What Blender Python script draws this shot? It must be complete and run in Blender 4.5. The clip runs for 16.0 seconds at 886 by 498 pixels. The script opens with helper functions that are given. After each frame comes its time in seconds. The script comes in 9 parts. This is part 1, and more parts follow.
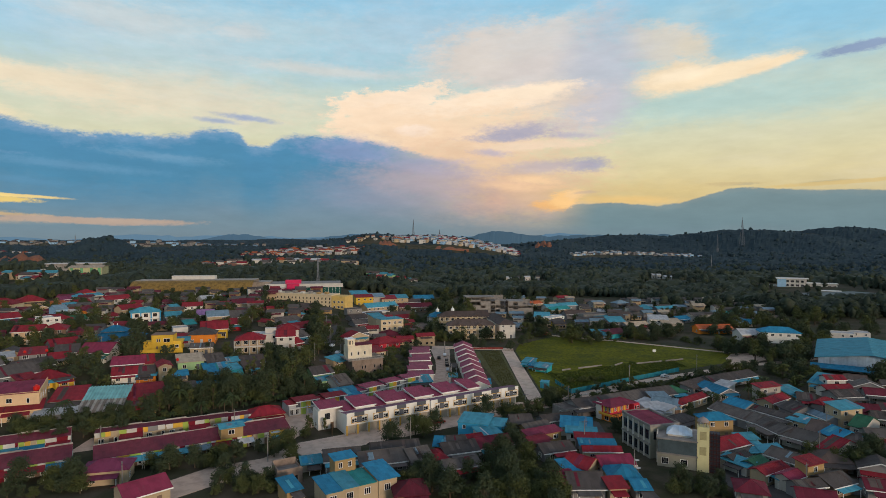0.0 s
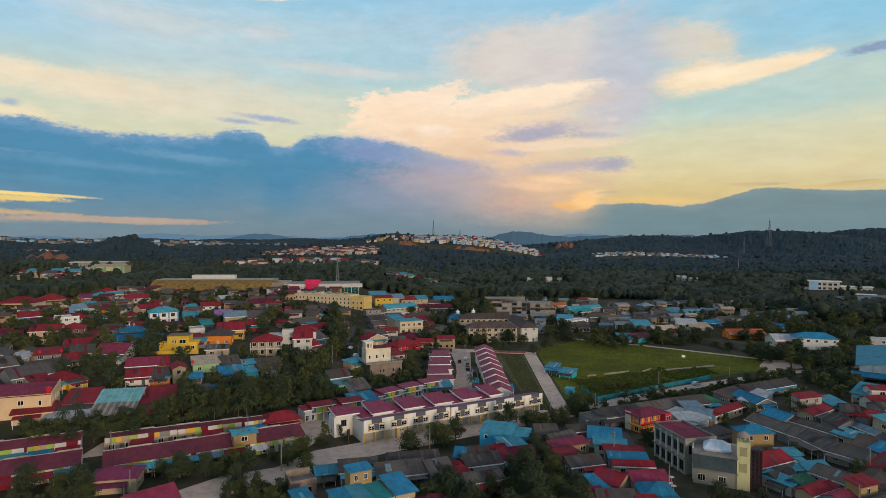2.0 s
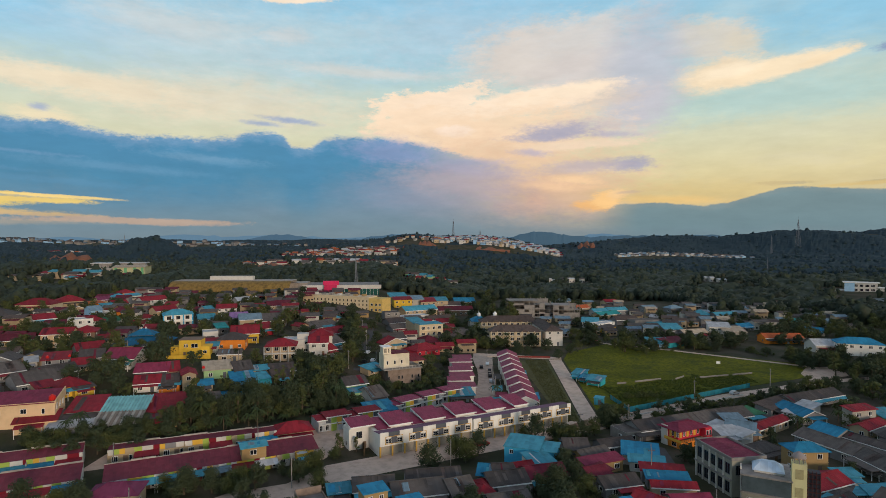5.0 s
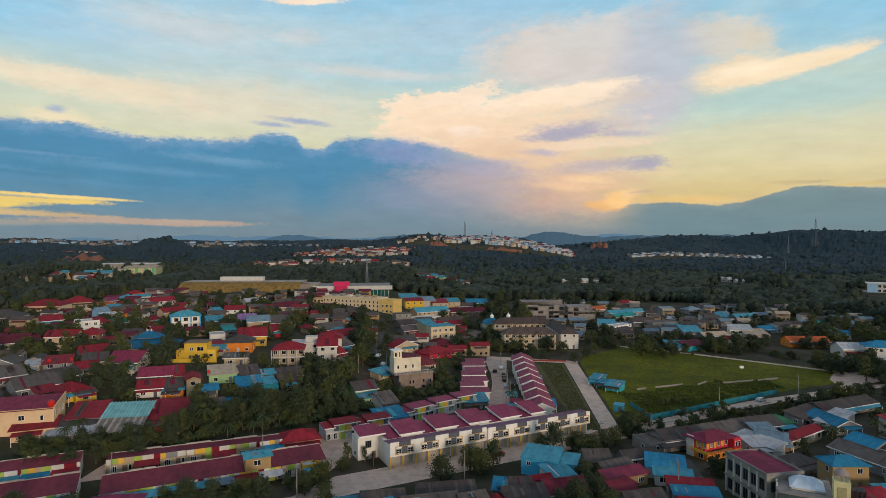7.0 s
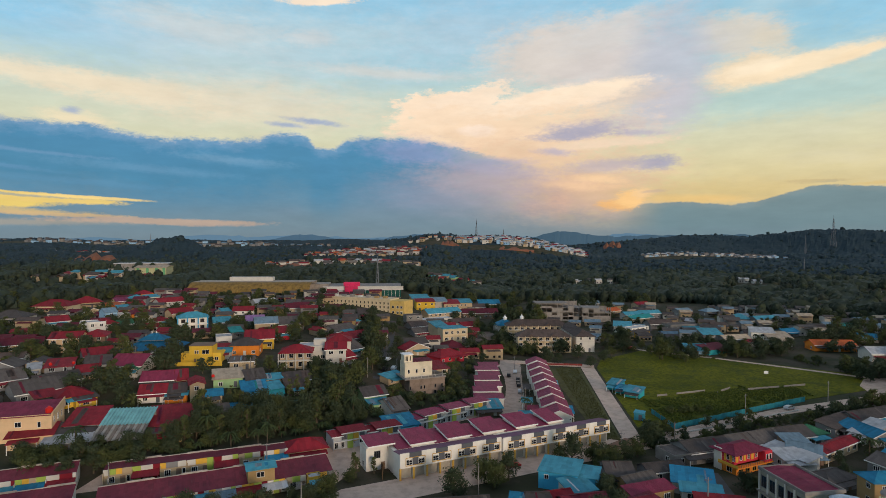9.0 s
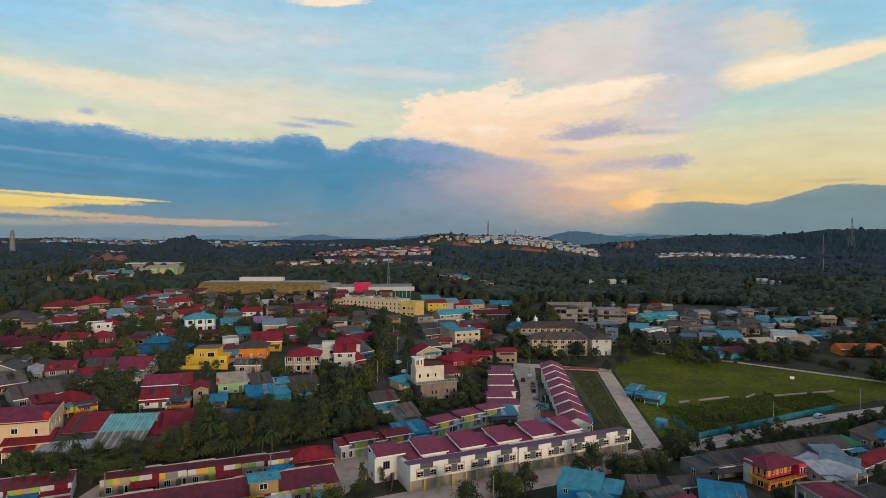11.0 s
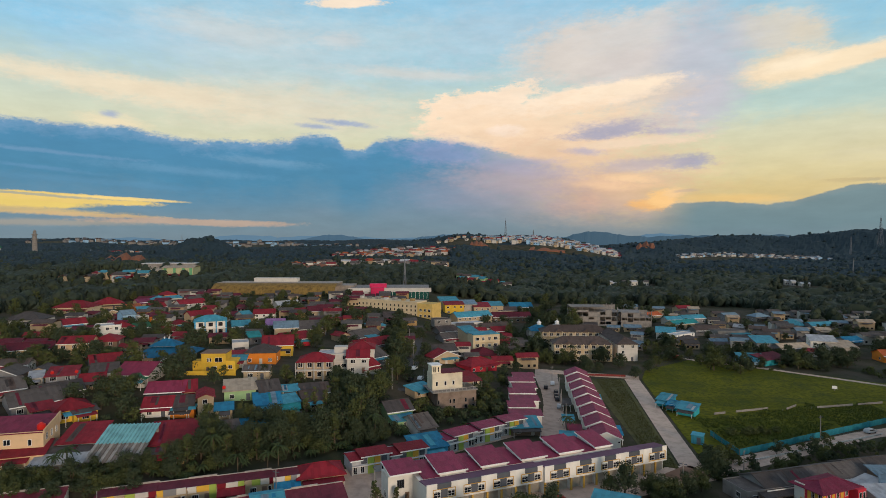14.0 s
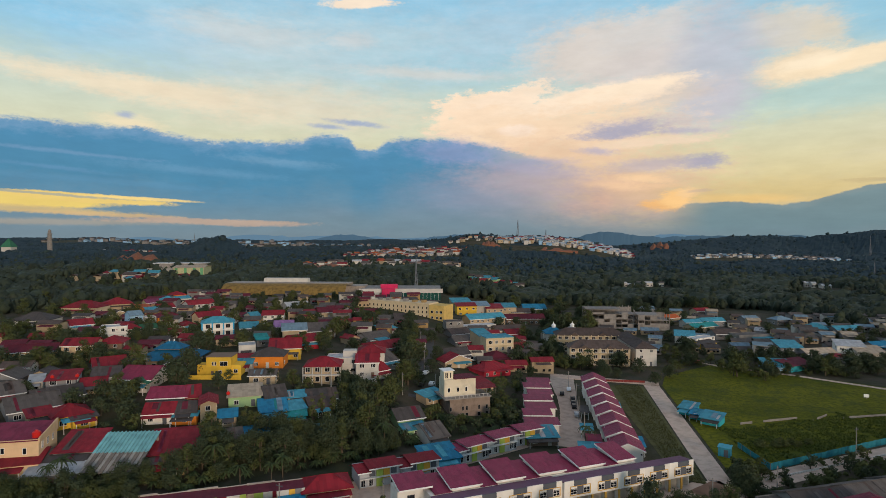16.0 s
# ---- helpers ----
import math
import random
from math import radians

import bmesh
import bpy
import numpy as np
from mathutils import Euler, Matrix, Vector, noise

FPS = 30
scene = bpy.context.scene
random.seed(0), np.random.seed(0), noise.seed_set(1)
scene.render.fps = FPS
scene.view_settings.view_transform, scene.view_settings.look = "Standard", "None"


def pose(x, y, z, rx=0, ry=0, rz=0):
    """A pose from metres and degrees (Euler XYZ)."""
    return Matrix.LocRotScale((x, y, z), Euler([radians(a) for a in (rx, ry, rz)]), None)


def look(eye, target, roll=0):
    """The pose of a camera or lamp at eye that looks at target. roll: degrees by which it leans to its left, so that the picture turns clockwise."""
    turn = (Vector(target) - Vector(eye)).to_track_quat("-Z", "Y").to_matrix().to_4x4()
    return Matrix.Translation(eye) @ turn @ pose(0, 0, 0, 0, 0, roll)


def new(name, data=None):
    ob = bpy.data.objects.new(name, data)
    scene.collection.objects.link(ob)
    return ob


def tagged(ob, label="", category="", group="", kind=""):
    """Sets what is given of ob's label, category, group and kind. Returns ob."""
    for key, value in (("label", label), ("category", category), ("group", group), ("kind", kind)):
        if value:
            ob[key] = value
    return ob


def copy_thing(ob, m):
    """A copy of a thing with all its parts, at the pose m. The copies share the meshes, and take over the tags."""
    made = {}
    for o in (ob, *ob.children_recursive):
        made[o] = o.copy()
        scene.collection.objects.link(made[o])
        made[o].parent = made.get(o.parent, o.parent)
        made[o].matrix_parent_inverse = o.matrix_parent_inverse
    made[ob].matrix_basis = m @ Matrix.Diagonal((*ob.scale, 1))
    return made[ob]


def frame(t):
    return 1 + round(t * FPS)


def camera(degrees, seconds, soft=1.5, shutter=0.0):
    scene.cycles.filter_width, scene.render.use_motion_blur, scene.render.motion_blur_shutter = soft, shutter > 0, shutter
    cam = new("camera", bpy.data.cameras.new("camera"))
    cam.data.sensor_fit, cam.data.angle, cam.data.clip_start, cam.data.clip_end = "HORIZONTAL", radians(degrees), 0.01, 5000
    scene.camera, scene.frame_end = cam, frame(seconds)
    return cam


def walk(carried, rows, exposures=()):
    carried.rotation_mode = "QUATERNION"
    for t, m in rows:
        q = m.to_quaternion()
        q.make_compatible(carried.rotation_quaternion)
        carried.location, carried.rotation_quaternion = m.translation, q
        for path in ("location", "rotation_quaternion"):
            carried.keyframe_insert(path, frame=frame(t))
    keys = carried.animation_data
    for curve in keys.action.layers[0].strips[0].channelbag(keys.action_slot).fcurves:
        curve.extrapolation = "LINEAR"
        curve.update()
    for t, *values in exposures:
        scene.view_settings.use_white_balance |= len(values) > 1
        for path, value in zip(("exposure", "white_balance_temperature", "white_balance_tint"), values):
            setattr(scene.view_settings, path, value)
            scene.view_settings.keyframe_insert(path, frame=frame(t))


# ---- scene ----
cam = camera(74.0, 16.0, soft=0.8)
PATH = [
    (0, (0.962, -6.051, 62.991), (1.119, -4.057, 62.947), 0.0),
    (0.5, (1.012, -3.906, 63.015), (1.159, -1.912, 62.971), 0.0),
    (1, (1.077, -1.856, 63.055), (1.21, 0.139, 63.012), 0.1),
    (1.5, (1.076, 0.208, 63.075), (1.188, 2.204, 63.031), 0.1),
    (2, (1.114, 2.201, 63.065), (1.203, 4.199, 63.021), 0.2),
    (2.5, (1.16, 4.129, 63.055), (1.23, 6.127, 63.012), 0.2),
    (3, (1.227, 6.058, 63.029), (1.287, 8.056, 62.986), -0.0),
    (3.5, (1.263, 7.981, 63.014), (1.313, 9.98, 62.971), -0.1),
    (4, (1.243, 9.971, 63.0), (1.284, 11.97, 62.957), -0.0),
    (6.5, (0.866, 20.34, 62.759), (0.858, 22.34, 62.717), -0.0),
    (7, (0.772, 22.386, 62.769), (0.755, 24.386, 62.727), -0.0),
    (7.5, (0.644, 24.454, 62.797), (0.618, 26.454, 62.756), -0.1),
    (8, (0.536, 26.527, 62.81), (0.5, 28.526, 62.768), -0.0),
    (8.5, (0.434, 28.583, 62.835), (0.388, 30.582, 62.793), -0.0),
    (9, (0.29, 30.649, 62.839), (0.235, 32.647, 62.796), -0.0),
    (11.5, (-0.418, 40.681, 62.633), (-0.521, 42.678, 62.59), -0.0),
    (12, (-0.588, 42.745, 62.587), (-0.7, 44.741, 62.544), 0.0),
    (12.5, (-0.761, 44.791, 62.537), (-0.883, 46.787, 62.494), 0.0),
    (13, (-0.946, 46.766, 62.489), (-1.078, 48.761, 62.447), 0.0),
    (13.5, (-1.139, 48.714, 62.465), (-1.281, 50.709, 62.423), 0.0),
    (14, (-1.377, 50.687, 62.462), (-1.528, 52.681, 62.42), 0.0),
    (14.5, (-1.673, 52.71, 62.469), (-1.833, 54.704, 62.427), 0.0),
    (15, (-1.961, 54.709, 62.495), (-2.131, 56.702, 62.453), 0.1),
    (15.5, (-2.202, 56.723, 62.525), (-2.382, 58.714, 62.483), 0.1),
    (16, (-2.385, 58.719, 62.563), (-2.575, 60.709, 62.521), 0.1),
]
walk(cam, [(t, look(eye, target, roll)) for t, eye, target, roll in PATH])

# ---------------------------------------------------------------- sky, sun, exposure
def lin(r, g, b):
    """Linear colour from 8-bit display values."""
    return tuple(c / 12.92 if c <= 0.04045 else ((c + 0.055) / 1.055) ** 2.4 for c in (r / 255, g / 255, b / 255))


class Nodes:
    """Short hand for wiring shader nodes."""
    def __init__(self, tree):
        self.t = tree

    def make(self, kind, **values):
        n = self.t.nodes.new(kind)
        for key, value in values.items():
            n.inputs[key.replace("_", " ")].default_value = value
        return n

    def put(self, value, socket):
        if isinstance(value, bpy.types.NodeSocket):
            self.t.links.new(value, socket)
        elif isinstance(value, tuple) and len(value) == 3 and socket.type == "RGBA":
            socket.default_value = (*value, 1)
        else:
            socket.default_value = value

    def math(self, op, a, b=0.0, c=0.0):
        n = self.t.nodes.new("ShaderNodeMath")
        n.operation = op
        for s, v in zip(n.inputs, (a, b, c)):
            self.put(v, s)
        return n.outputs[0]

    def mix(self, f, a, b, how="MIX"):
        n = self.t.nodes.new("ShaderNodeMix")
        n.data_type, n.blend_type = "RGBA", how
        self.put(f, n.inputs[0]), self.put(a, n.inputs[6]), self.put(b, n.inputs[7])
        return n.outputs[2]

    def ramp(self, f, stops, smooth=False):
        n = self.t.nodes.new("ShaderNodeValToRGB")
        if smooth:
            n.color_ramp.interpolation = "EASE"
        while len(n.color_ramp.elements) < len(stops):
            n.color_ramp.elements.new(0.5)
        for e, (p, c) in zip(n.color_ramp.elements, stops):
            e.position, e.color = p, (*c, 1) if isinstance(c, tuple) else (c, c, c, 1)
        self.put(f, n.inputs[0])
        return n.outputs[0]

    def smooth(self, x, lo, hi):
        n = self.t.nodes.new("ShaderNodeMapRange")
        n.interpolation_type = "SMOOTHSTEP"
        self.put(x, n.inputs[0]), self.put(lo, n.inputs[1]), self.put(hi, n.inputs[2])
        return n.outputs[0]

    def noise(self, vector, scale, detail=4.0, rough=0.5):
        n = self.make("ShaderNodeTexNoise", Scale=scale, Detail=detail, Roughness=rough)
        self.put(vector, n.inputs["Vector"])
        return n


SUN_ROUND, SUN_UP = 150.0, 9.0          # degrees clockwise from +y, and above the horizon
world = bpy.data.worlds.new("evening_sky")
scene.world = world
world.use_nodes = True
W = Nodes(world.node_tree)
sky = W.t.nodes.new("ShaderNodeTexSky")
sky.sky_type, sky.sun_disc = "NISHITA", False
sky.sun_elevation, sky.sun_rotation = radians(SUN_UP), radians(SUN_ROUND)
way = W.t.nodes.new("ShaderNodeTexCoord").outputs["Generated"]
axes = W.t.nodes.new("ShaderNodeSeparateXYZ")
W.put(way, axes.inputs[0])
AZ = W.math("ARCTAN2", axes.outputs[0], axes.outputs[1])
EL = W.math("ARCSINE", axes.outputs[2])
flat = W.t.nodes.new("ShaderNodeCombineXYZ")
W.put(AZ, flat.inputs[0]), W.put(W.math("MULTIPLY", EL, 3.2), flat.inputs[1])
drift = W.noise(flat.outputs[0], 7.0, 8.0, 0.62)
fine = W.noise(flat.outputs[0], 26.0, 6.0, 0.6)
puff = W.t.nodes.new("ShaderNodeSeparateColor")
W.put(drift.outputs["Color"], puff.inputs[0])
curl = W.t.nodes.new("ShaderNodeSeparateColor")
W.put(fine.outputs["Color"], curl.inputs[0])
SWAY = W.math("ADD", W.math("MULTIPLY", W.math("SUBTRACT", puff.outputs[0], 0.5), 1.0),
              W.math("MULTIPLY", W.math("SUBTRACT", curl.outputs[0], 0.5), 0.45))
HEAVE = W.math("ADD", W.math("MULTIPLY", W.math("SUBTRACT", puff.outputs[1], 0.5), 1.0),
               W.math("MULTIPLY", W.math("SUBTRACT", curl.outputs[1], 0.5), 0.5))
wisp = W.t.nodes.new("ShaderNodeCombineXYZ")
W.put(AZ, wisp.inputs[0]), W.put(W.math("MULTIPLY", EL, 2.2), wisp.inputs[1])
FRAY = W.math("SUBTRACT", W.noise(wisp.outputs[0], 38.0, 9.0, 0.68).outputs[0], 0.5)
CURL = W.math("SUBTRACT", W.noise(wisp.outputs[0], 105.0, 7.0, 0.66).outputs[0], 0.5)
# the clear evening air: blue above, pale gold towards the horizon
clear = W.ramp(W.math("MULTIPLY", EL, 1.6),
               [(0.0, lin(150, 152, 150)), (0.075, lin(206, 186, 142)), (0.16, lin(226, 211, 162)), (0.30, lin(214, 219, 194)),
                (0.45, lin(176, 209, 216)), (0.62, lin(146, 202, 232)), (0.82, lin(146, 174, 204)), (1.0, lin(152, 163, 182))])
tint = W.mix(0.06, clear, W.mix(1.0, sky.outputs[0], (0.1, 0.1, 0.1), "MULTIPLY"))
SKY = [W.mix(W.math("MULTIPLY", W.smooth(puff.outputs[2], 0.45, 0.78), 0.2), tint, lin(226, 220, 206))]


def cloud(round_, up, wide, tall, lean, soft, colour, amount, rough=0.5):
    """One body of cloud, in degrees of the sky: its middle, half width and half height, and how frayed it is."""
    a = W.math("SUBTRACT", W.math("MULTIPLY_ADD", SWAY, radians(wide) * rough, AZ), radians(round_))
    e = W.math("SUBTRACT", W.math("MULTIPLY_ADD", HEAVE, radians(tall) * rough * 1.6, EL), radians(up))
    c, s = math.cos(radians(lean)), math.sin(radians(lean))
    p = W.math("ADD", W.math("MULTIPLY", a, c / radians(wide)), W.math("MULTIPLY", e, s / radians(wide)))
    q = W.math("ADD", W.math("MULTIPLY", a, -s / radians(tall)), W.math("MULTIPLY", e, c / radians(tall)))
    d = W.math("SQRT", W.math("ADD", W.math("MULTIPLY", p, p), W.math("MULTIPLY", q, q)))
    k = min(1.0, tall / 1.2)
    d = W.math("MULTIPLY_ADD", FRAY, (0.5 + 1.1 * k) * rough, d)
    d = W.math("MULTIPLY_ADD", CURL, (1.7 - 1.0 * k) * rough, d)
    m = W.math("MULTIPLY", W.smooth(d, 1 + soft * 0.6, 1 - soft), amount)
    SKY[0] = W.mix(m, SKY[0], lin(*colour))


def bank(edge, low, high, haze, colours, amount, soft, sway, heave, fray, ends):
    """A sheet of cloud under a broken upper edge (azimuth and height in degrees), coloured by the depth below that edge."""
    a0, a1 = edge[0][0], edge[-1][0]
    u = W.math("DIVIDE", W.math("SUBTRACT", W.math("MULTIPLY_ADD", SWAY, radians(sway), AZ), radians(a0)), radians(a1 - a0))
    top = W.math("MULTIPLY", W.ramp(u, [((a - a0) / (a1 - a0), (e - low) / (high - low)) for a, e in edge]), radians(high - low))
    top = W.math("MULTIPLY_ADD", HEAVE, radians(heave), W.math("ADD", top, radians(low)))
    top = W.math("MULTIPLY_ADD", FRAY, radians(fray), W.math("MULTIPLY_ADD", CURL, radians(fray * 0.6), top))
    deep = W.math("SUBTRACT", top, EL)
    m = W.math("MULTIPLY", W.smooth(deep, 0.0, radians(soft)), amount)
    m = W.math("MULTIPLY", m, W.smooth(W.math("MULTIPLY_ADD", HEAVE, radians(1.0), AZ), radians(ends[0]), radians(ends[1])))
    inner = W.ramp(W.math("MULTIPLY_ADD", FRAY, 0.12, W.math("DIVIDE", deep, radians(haze))), [(p, lin(*c)) for p, c in colours])
    SKY[0] = W.mix(m, SKY[0], inner)


cloud(-37.84, 17.77, 12.91, 2.55, -4, 0.9, (126, 198, 236), 0.75, 0.6)
cloud(38.06, 17.16, 11.41, 2.52, 0, 0.9, (134, 197, 230), 0.65, 0.6)
cloud(30.76, 11.56, 14.59, 1.73, 0, 0.9, (168, 206, 208), 0.6, 0.6)
cloud(-6.80, 16.46, 11.01, 2.20, 0, 0.9, (160, 206, 224), 0.6, 0.8)
cloud(-34.66, 12.61, 12.56, 0.96, -6, 0.8, (242, 224, 194), 0.8, 0.9)
cloud(-28.96, 12.53, 6.94, 0.91, -3, 0.8, (244, 226, 196), 0.7, 0.9)
cloud(-19.66, 11.98, 12.42, 2.14, 0, 0.9, (232, 218, 192), 0.7, 0.9)
cloud(-24.16, 17.96, 6.42, 1.36, -3, 0.9, (222, 214, 204), 0.5, 1)
cloud(-14.39, 17.98, 2.15, 0.65, 0, 0.9, (226, 214, 206), 0.5, 1)
cloud(-6.80, 15.35, 8.81, 0.55, -2, 0.8, (228, 214, 200), 0.55, 0.9)
cloud(-33.42, 9.75, 2.57, 0.58, -5, 0.8, (244, 226, 190), 0.8, 0.9)
cloud(2.98, 18.76, 10.77, 3.27, 0, 1, (186, 206, 222), 0.5, 0.9)
cloud(-22.23, 17.23, 16.91, 3.59, 0, 1, (206, 216, 220), 0.5, 0.8)
cloud(10.22, 16.55, 8.01, 3.26, 4, 0.5, (221, 211, 202), 0.95, 0.6)
cloud(14.73, 15.55, 5.73, 2.47, 8, 0.6, (216, 208, 204), 0.85, 0.6)
cloud(14.19, 18.50, 5.75, 1.62, 10, 0.7, (214, 211, 208), 0.8, 0.8)
cloud(24.90, 16.98, 3.97, 1.93, -6, 0.5, (220, 211, 197), 0.88, 0.7)
cloud(27.43, 16.22, 1.62, 1.09, -20, 0.6, (222, 212, 192), 0.7, 0.8)
cloud(19.59, 15.23, 4.00, 5.07, -14, 0.7, (192, 197, 208), 0.9, 0.5)
cloud(18.61, 11.84, 4.30, 2.11, 18, 0.65, (202, 199, 206), 0.85, 0.5)
cloud(14.22, 12.57, 4.98, 1.53, 10, 0.7, (226, 208, 192), 0.8, 0.6)
cloud(25.86, 13.90, 3.92, 1.41, 6, 0.45, (244, 220, 186), 0.9, 0.5)
cloud(29.66, 13.95, 5.85, 0.87, 8, 0.4, (253, 230, 195), 0.95, 0.5)
cloud(26.54, 14.21, 2.74, 0.61, 6, 0.6, (255, 236, 206), 0.8, 0.6)
cloud(33.81, 14.29, 2.48, 0.39, 13, 0.5, (250, 226, 190), 0.9, 0.7)
cloud(-1.32, 12.36, 5.20, 1.54, 5, 0.22, (253, 228, 200), 1, 0.8)
cloud(0.86, 13.09, 4.90, 0.99, 12, 0.3, (254, 230, 204), 0.9, 0.9)
cloud(-0.22, 10.25, 6.83, 2.19, -3, 0.3, (252, 224, 194), 0.95, 0.7)
cloud(8.29, 12.67, 9.35, 1.07, 8, 0.35, (254, 231, 205), 1, 0.5)
cloud(11.84, 13.36, 5.52, 0.63, 9, 0.4, (255, 233, 206), 0.9, 0.5)
cloud(6.75, 9.82, 10.52, 2.69, 2, 0.5, (248, 218, 186), 0.92, 0.7)
cloud(1.68, 10.06, 1.90, 0.55, 0, 0.5, (254, 232, 212), 0.8, 1)
cloud(-2.95, 8.95, 3.30, 0.66, 0, 0.5, (254, 228, 196), 0.8, 1)
cloud(6.24, 6.42, 12.67, 2.97, 0, 0.7, (234, 198, 166), 0.82, 0.6)
cloud(10.92, 3.95, 8.62, 2.38, 0, 0.7, (224, 184, 156), 0.82, 0.6)
cloud(6.79, 2.57, 1.58, 0.75, 0, 0.6, (232, 182, 152), 0.7, 1)
cloud(9.39, 2.92, 1.23, 1.06, 0, 0.6, (234, 184, 150), 0.7, 1)
cloud(3.07, 2.16, 14.00, 2.29, 0, 0.9, (190, 168, 162), 0.7, 0.6)
cloud(13.86, 8.64, 5.88, 0.42, 2, 0.6, (242, 216, 190), 0.7, 1)
cloud(12.11, 10.07, 4.26, 0.84, 3, 0.8, (174, 172, 190), 0.92, 1)
cloud(10.51, 9.48, 4.03, 0.42, 2, 0.8, (176, 173, 190), 0.85, 1)
cloud(16.58, 9.50, 2.17, 0.31, 0, 0.8, (188, 183, 197), 0.8, 1)
cloud(9.16, 8.03, 1.95, 0.32, -3, 0.8, (188, 179, 193), 0.8, 1)
cloud(18.29, 6.74, 1.83, 0.68, 2, 0.7, (166, 167, 187), 0.95, 1)
cloud(14.77, 6.74, 4.19, 0.53, 0, 0.8, (190, 179, 186), 0.8, 1)
cloud(12.39, 6.37, 3.20, 0.48, 0, 0.9, (204, 186, 182), 0.7, 1)
cloud(3.43, 7.16, 3.84, 0.43, 0, 0.8, (188, 179, 195), 0.7, 1)
cloud(0.13, 6.46, 4.92, 0.54, 0, 0.9, (176, 170, 192), 0.6, 1)
bank([(-50.91, 8.79), (-41.75, 9.50), (-34.32, 9.46), (-32.16, 9.57), (-29.49, 9.09), (-27.49, 8.81), (-24.09, 8.99), (-20.94, 9.01), (-18.83, 9.29), (-17.63, 9.86), (-15.43, 9.89), (-14.38, 9.43), (-13.68, 8.65), (-11.90, 8.61), (-10.86, 9.43), (-9.55, 9.68), (-5.30, 9.59), (-2.05, 9.23), (0.68, 8.61), (4.53, 7.53), (8.90, 6.64), (14.26, 4.79)], 0, 12, 9.0,
     [(0.0, (150, 170, 202)), (0.06, (112, 154, 188)), (0.16, (82, 140, 176)), (0.45, (82, 138, 170)), (0.75, (106, 142, 164)), (1.0, (126, 145, 160))], 1.0, 0.6, 0.5, 0.3, 1.2, (11, -5))
cloud(-4.49, 8.23, 4.59, 1.17, -4, 0.8, (146, 158, 196), 0.65, 0.9)
cloud(2.88, 6.46, 6.02, 0.87, -6, 0.9, (178, 170, 190), 0.6, 0.9)
cloud(-1.2, 4.1, 8.0, 2.6, 0, 0.9, (160, 156, 172), 0.55, 0.6)
cloud(2.0, 5.2, 6.0, 1.2, -4, 0.9, (186, 170, 176), 0.6, 0.7)
cloud(-20.6, 6.9, 4.2, 0.4, -4, 0.9, (116, 160, 190), 0.5, 1)
cloud(-28.07, 5.89, 7.51, 0.36, -3, 0.9, (112, 158, 190), 0.5, 1)
cloud(-21.72, 7.02, 4.57, 0.26, -2, 0.9, (118, 160, 190), 0.45, 1)
cloud(-38.34, 6.88, 6.21, 0.18, -3, 0.8, (120, 158, 192), 0.6, 1)
cloud(-39.12, 5.60, 4.57, 0.18, -4, 0.8, (104, 150, 186), 0.6, 1)
cloud(-34.73, 4.60, 10.89, 0.29, -3, 0.8, (96, 146, 178), 0.6, 1)
cloud(-17.61, 0.58, 42.10, 1.94, 0, 0.8, (116, 140, 152), 0.85, 0.4)
cloud(-42.43, 2.97, 8.08, 0.62, -2, 0.2, (238, 208, 116), 0.97, 0.4)
cloud(-36.79, 3.19, 6.83, 0.38, -3, 0.2, (238, 206, 122), 0.95, 0.5)
cloud(-32.61, 3.24, 4.79, 0.15, -2, 0.4, (248, 216, 140), 0.9, 0.5)
cloud(-41.38, 2.22, 8.67, 0.31, -2, 0.5, (212, 186, 128), 0.85, 0.8)
cloud(-34.76, 1.83, 6.28, 0.19, -2, 0.5, (210, 178, 132), 0.75, 0.9)
cloud(-38.78, 1.19, 12.69, 0.28, 0, 0.7, (176, 164, 146), 0.6, 0.8)
cloud(-26.68, 1.31, 9.09, 0.31, -1, 0.4, (190, 166, 148), 0.88, 0.7)
cloud(-40.26, 3.46, 7.42, 0.11, -3, 0.5, (90, 140, 172), 0.5, 1)
cloud(13.46, 5.39, 2.33, 0.43, -4, 0.7, (249, 210, 166), 0.85, 1)
cloud(11.06, 4.78, 2.69, 0.48, -3, 0.8, (244, 204, 164), 0.7, 1)
cloud(21.90, 3.33, 4.64, 0.41, -2, 0.8, (245, 198, 128), 0.8, 0.6)
cloud(14.78, 4.73, 1.89, 0.27, 0, 0.7, (240, 200, 160), 0.6, 1)
cloud(24.74, 3.82, 10.69, 1.24, 0, 0.9, (224, 198, 134), 0.55, 0.5)
bank([(12.50, 1.20), (15.60, 2.55), (17.13, 3.05), (20.42, 3.20), (24.55, 2.81), (26.64, 3.12), (28.45, 3.66), (30.41, 4.23), (31.68, 4.32), (33.93, 4.08), (37.03, 3.85), (39.49, 3.82), (46.81, 3.27)], 0, 8, 5.0,
     [(0.0, (128, 146, 150)), (0.12, (114, 140, 148)), (0.6, (112, 138, 146)), (1.0, (126, 142, 148))], 0.96, 0.16, 0.2, 0.06, 0.3, (13.5, 19.5))
cloud(14.79, 2.96, 1.79, 0.59, 0, 0.6, (246, 190, 124), 0.9, 1)
cloud(16.14, 3.53, 1.56, 0.80, 8, 0.5, (252, 204, 140), 0.97, 1)
cloud(17.28, 4.04, 1.03, 0.48, 10, 0.6, (246, 206, 154), 0.85, 1)
cloud(18.15, 4.13, 1.12, 0.16, 4, 0.7, (200, 178, 158), 0.6, 1)
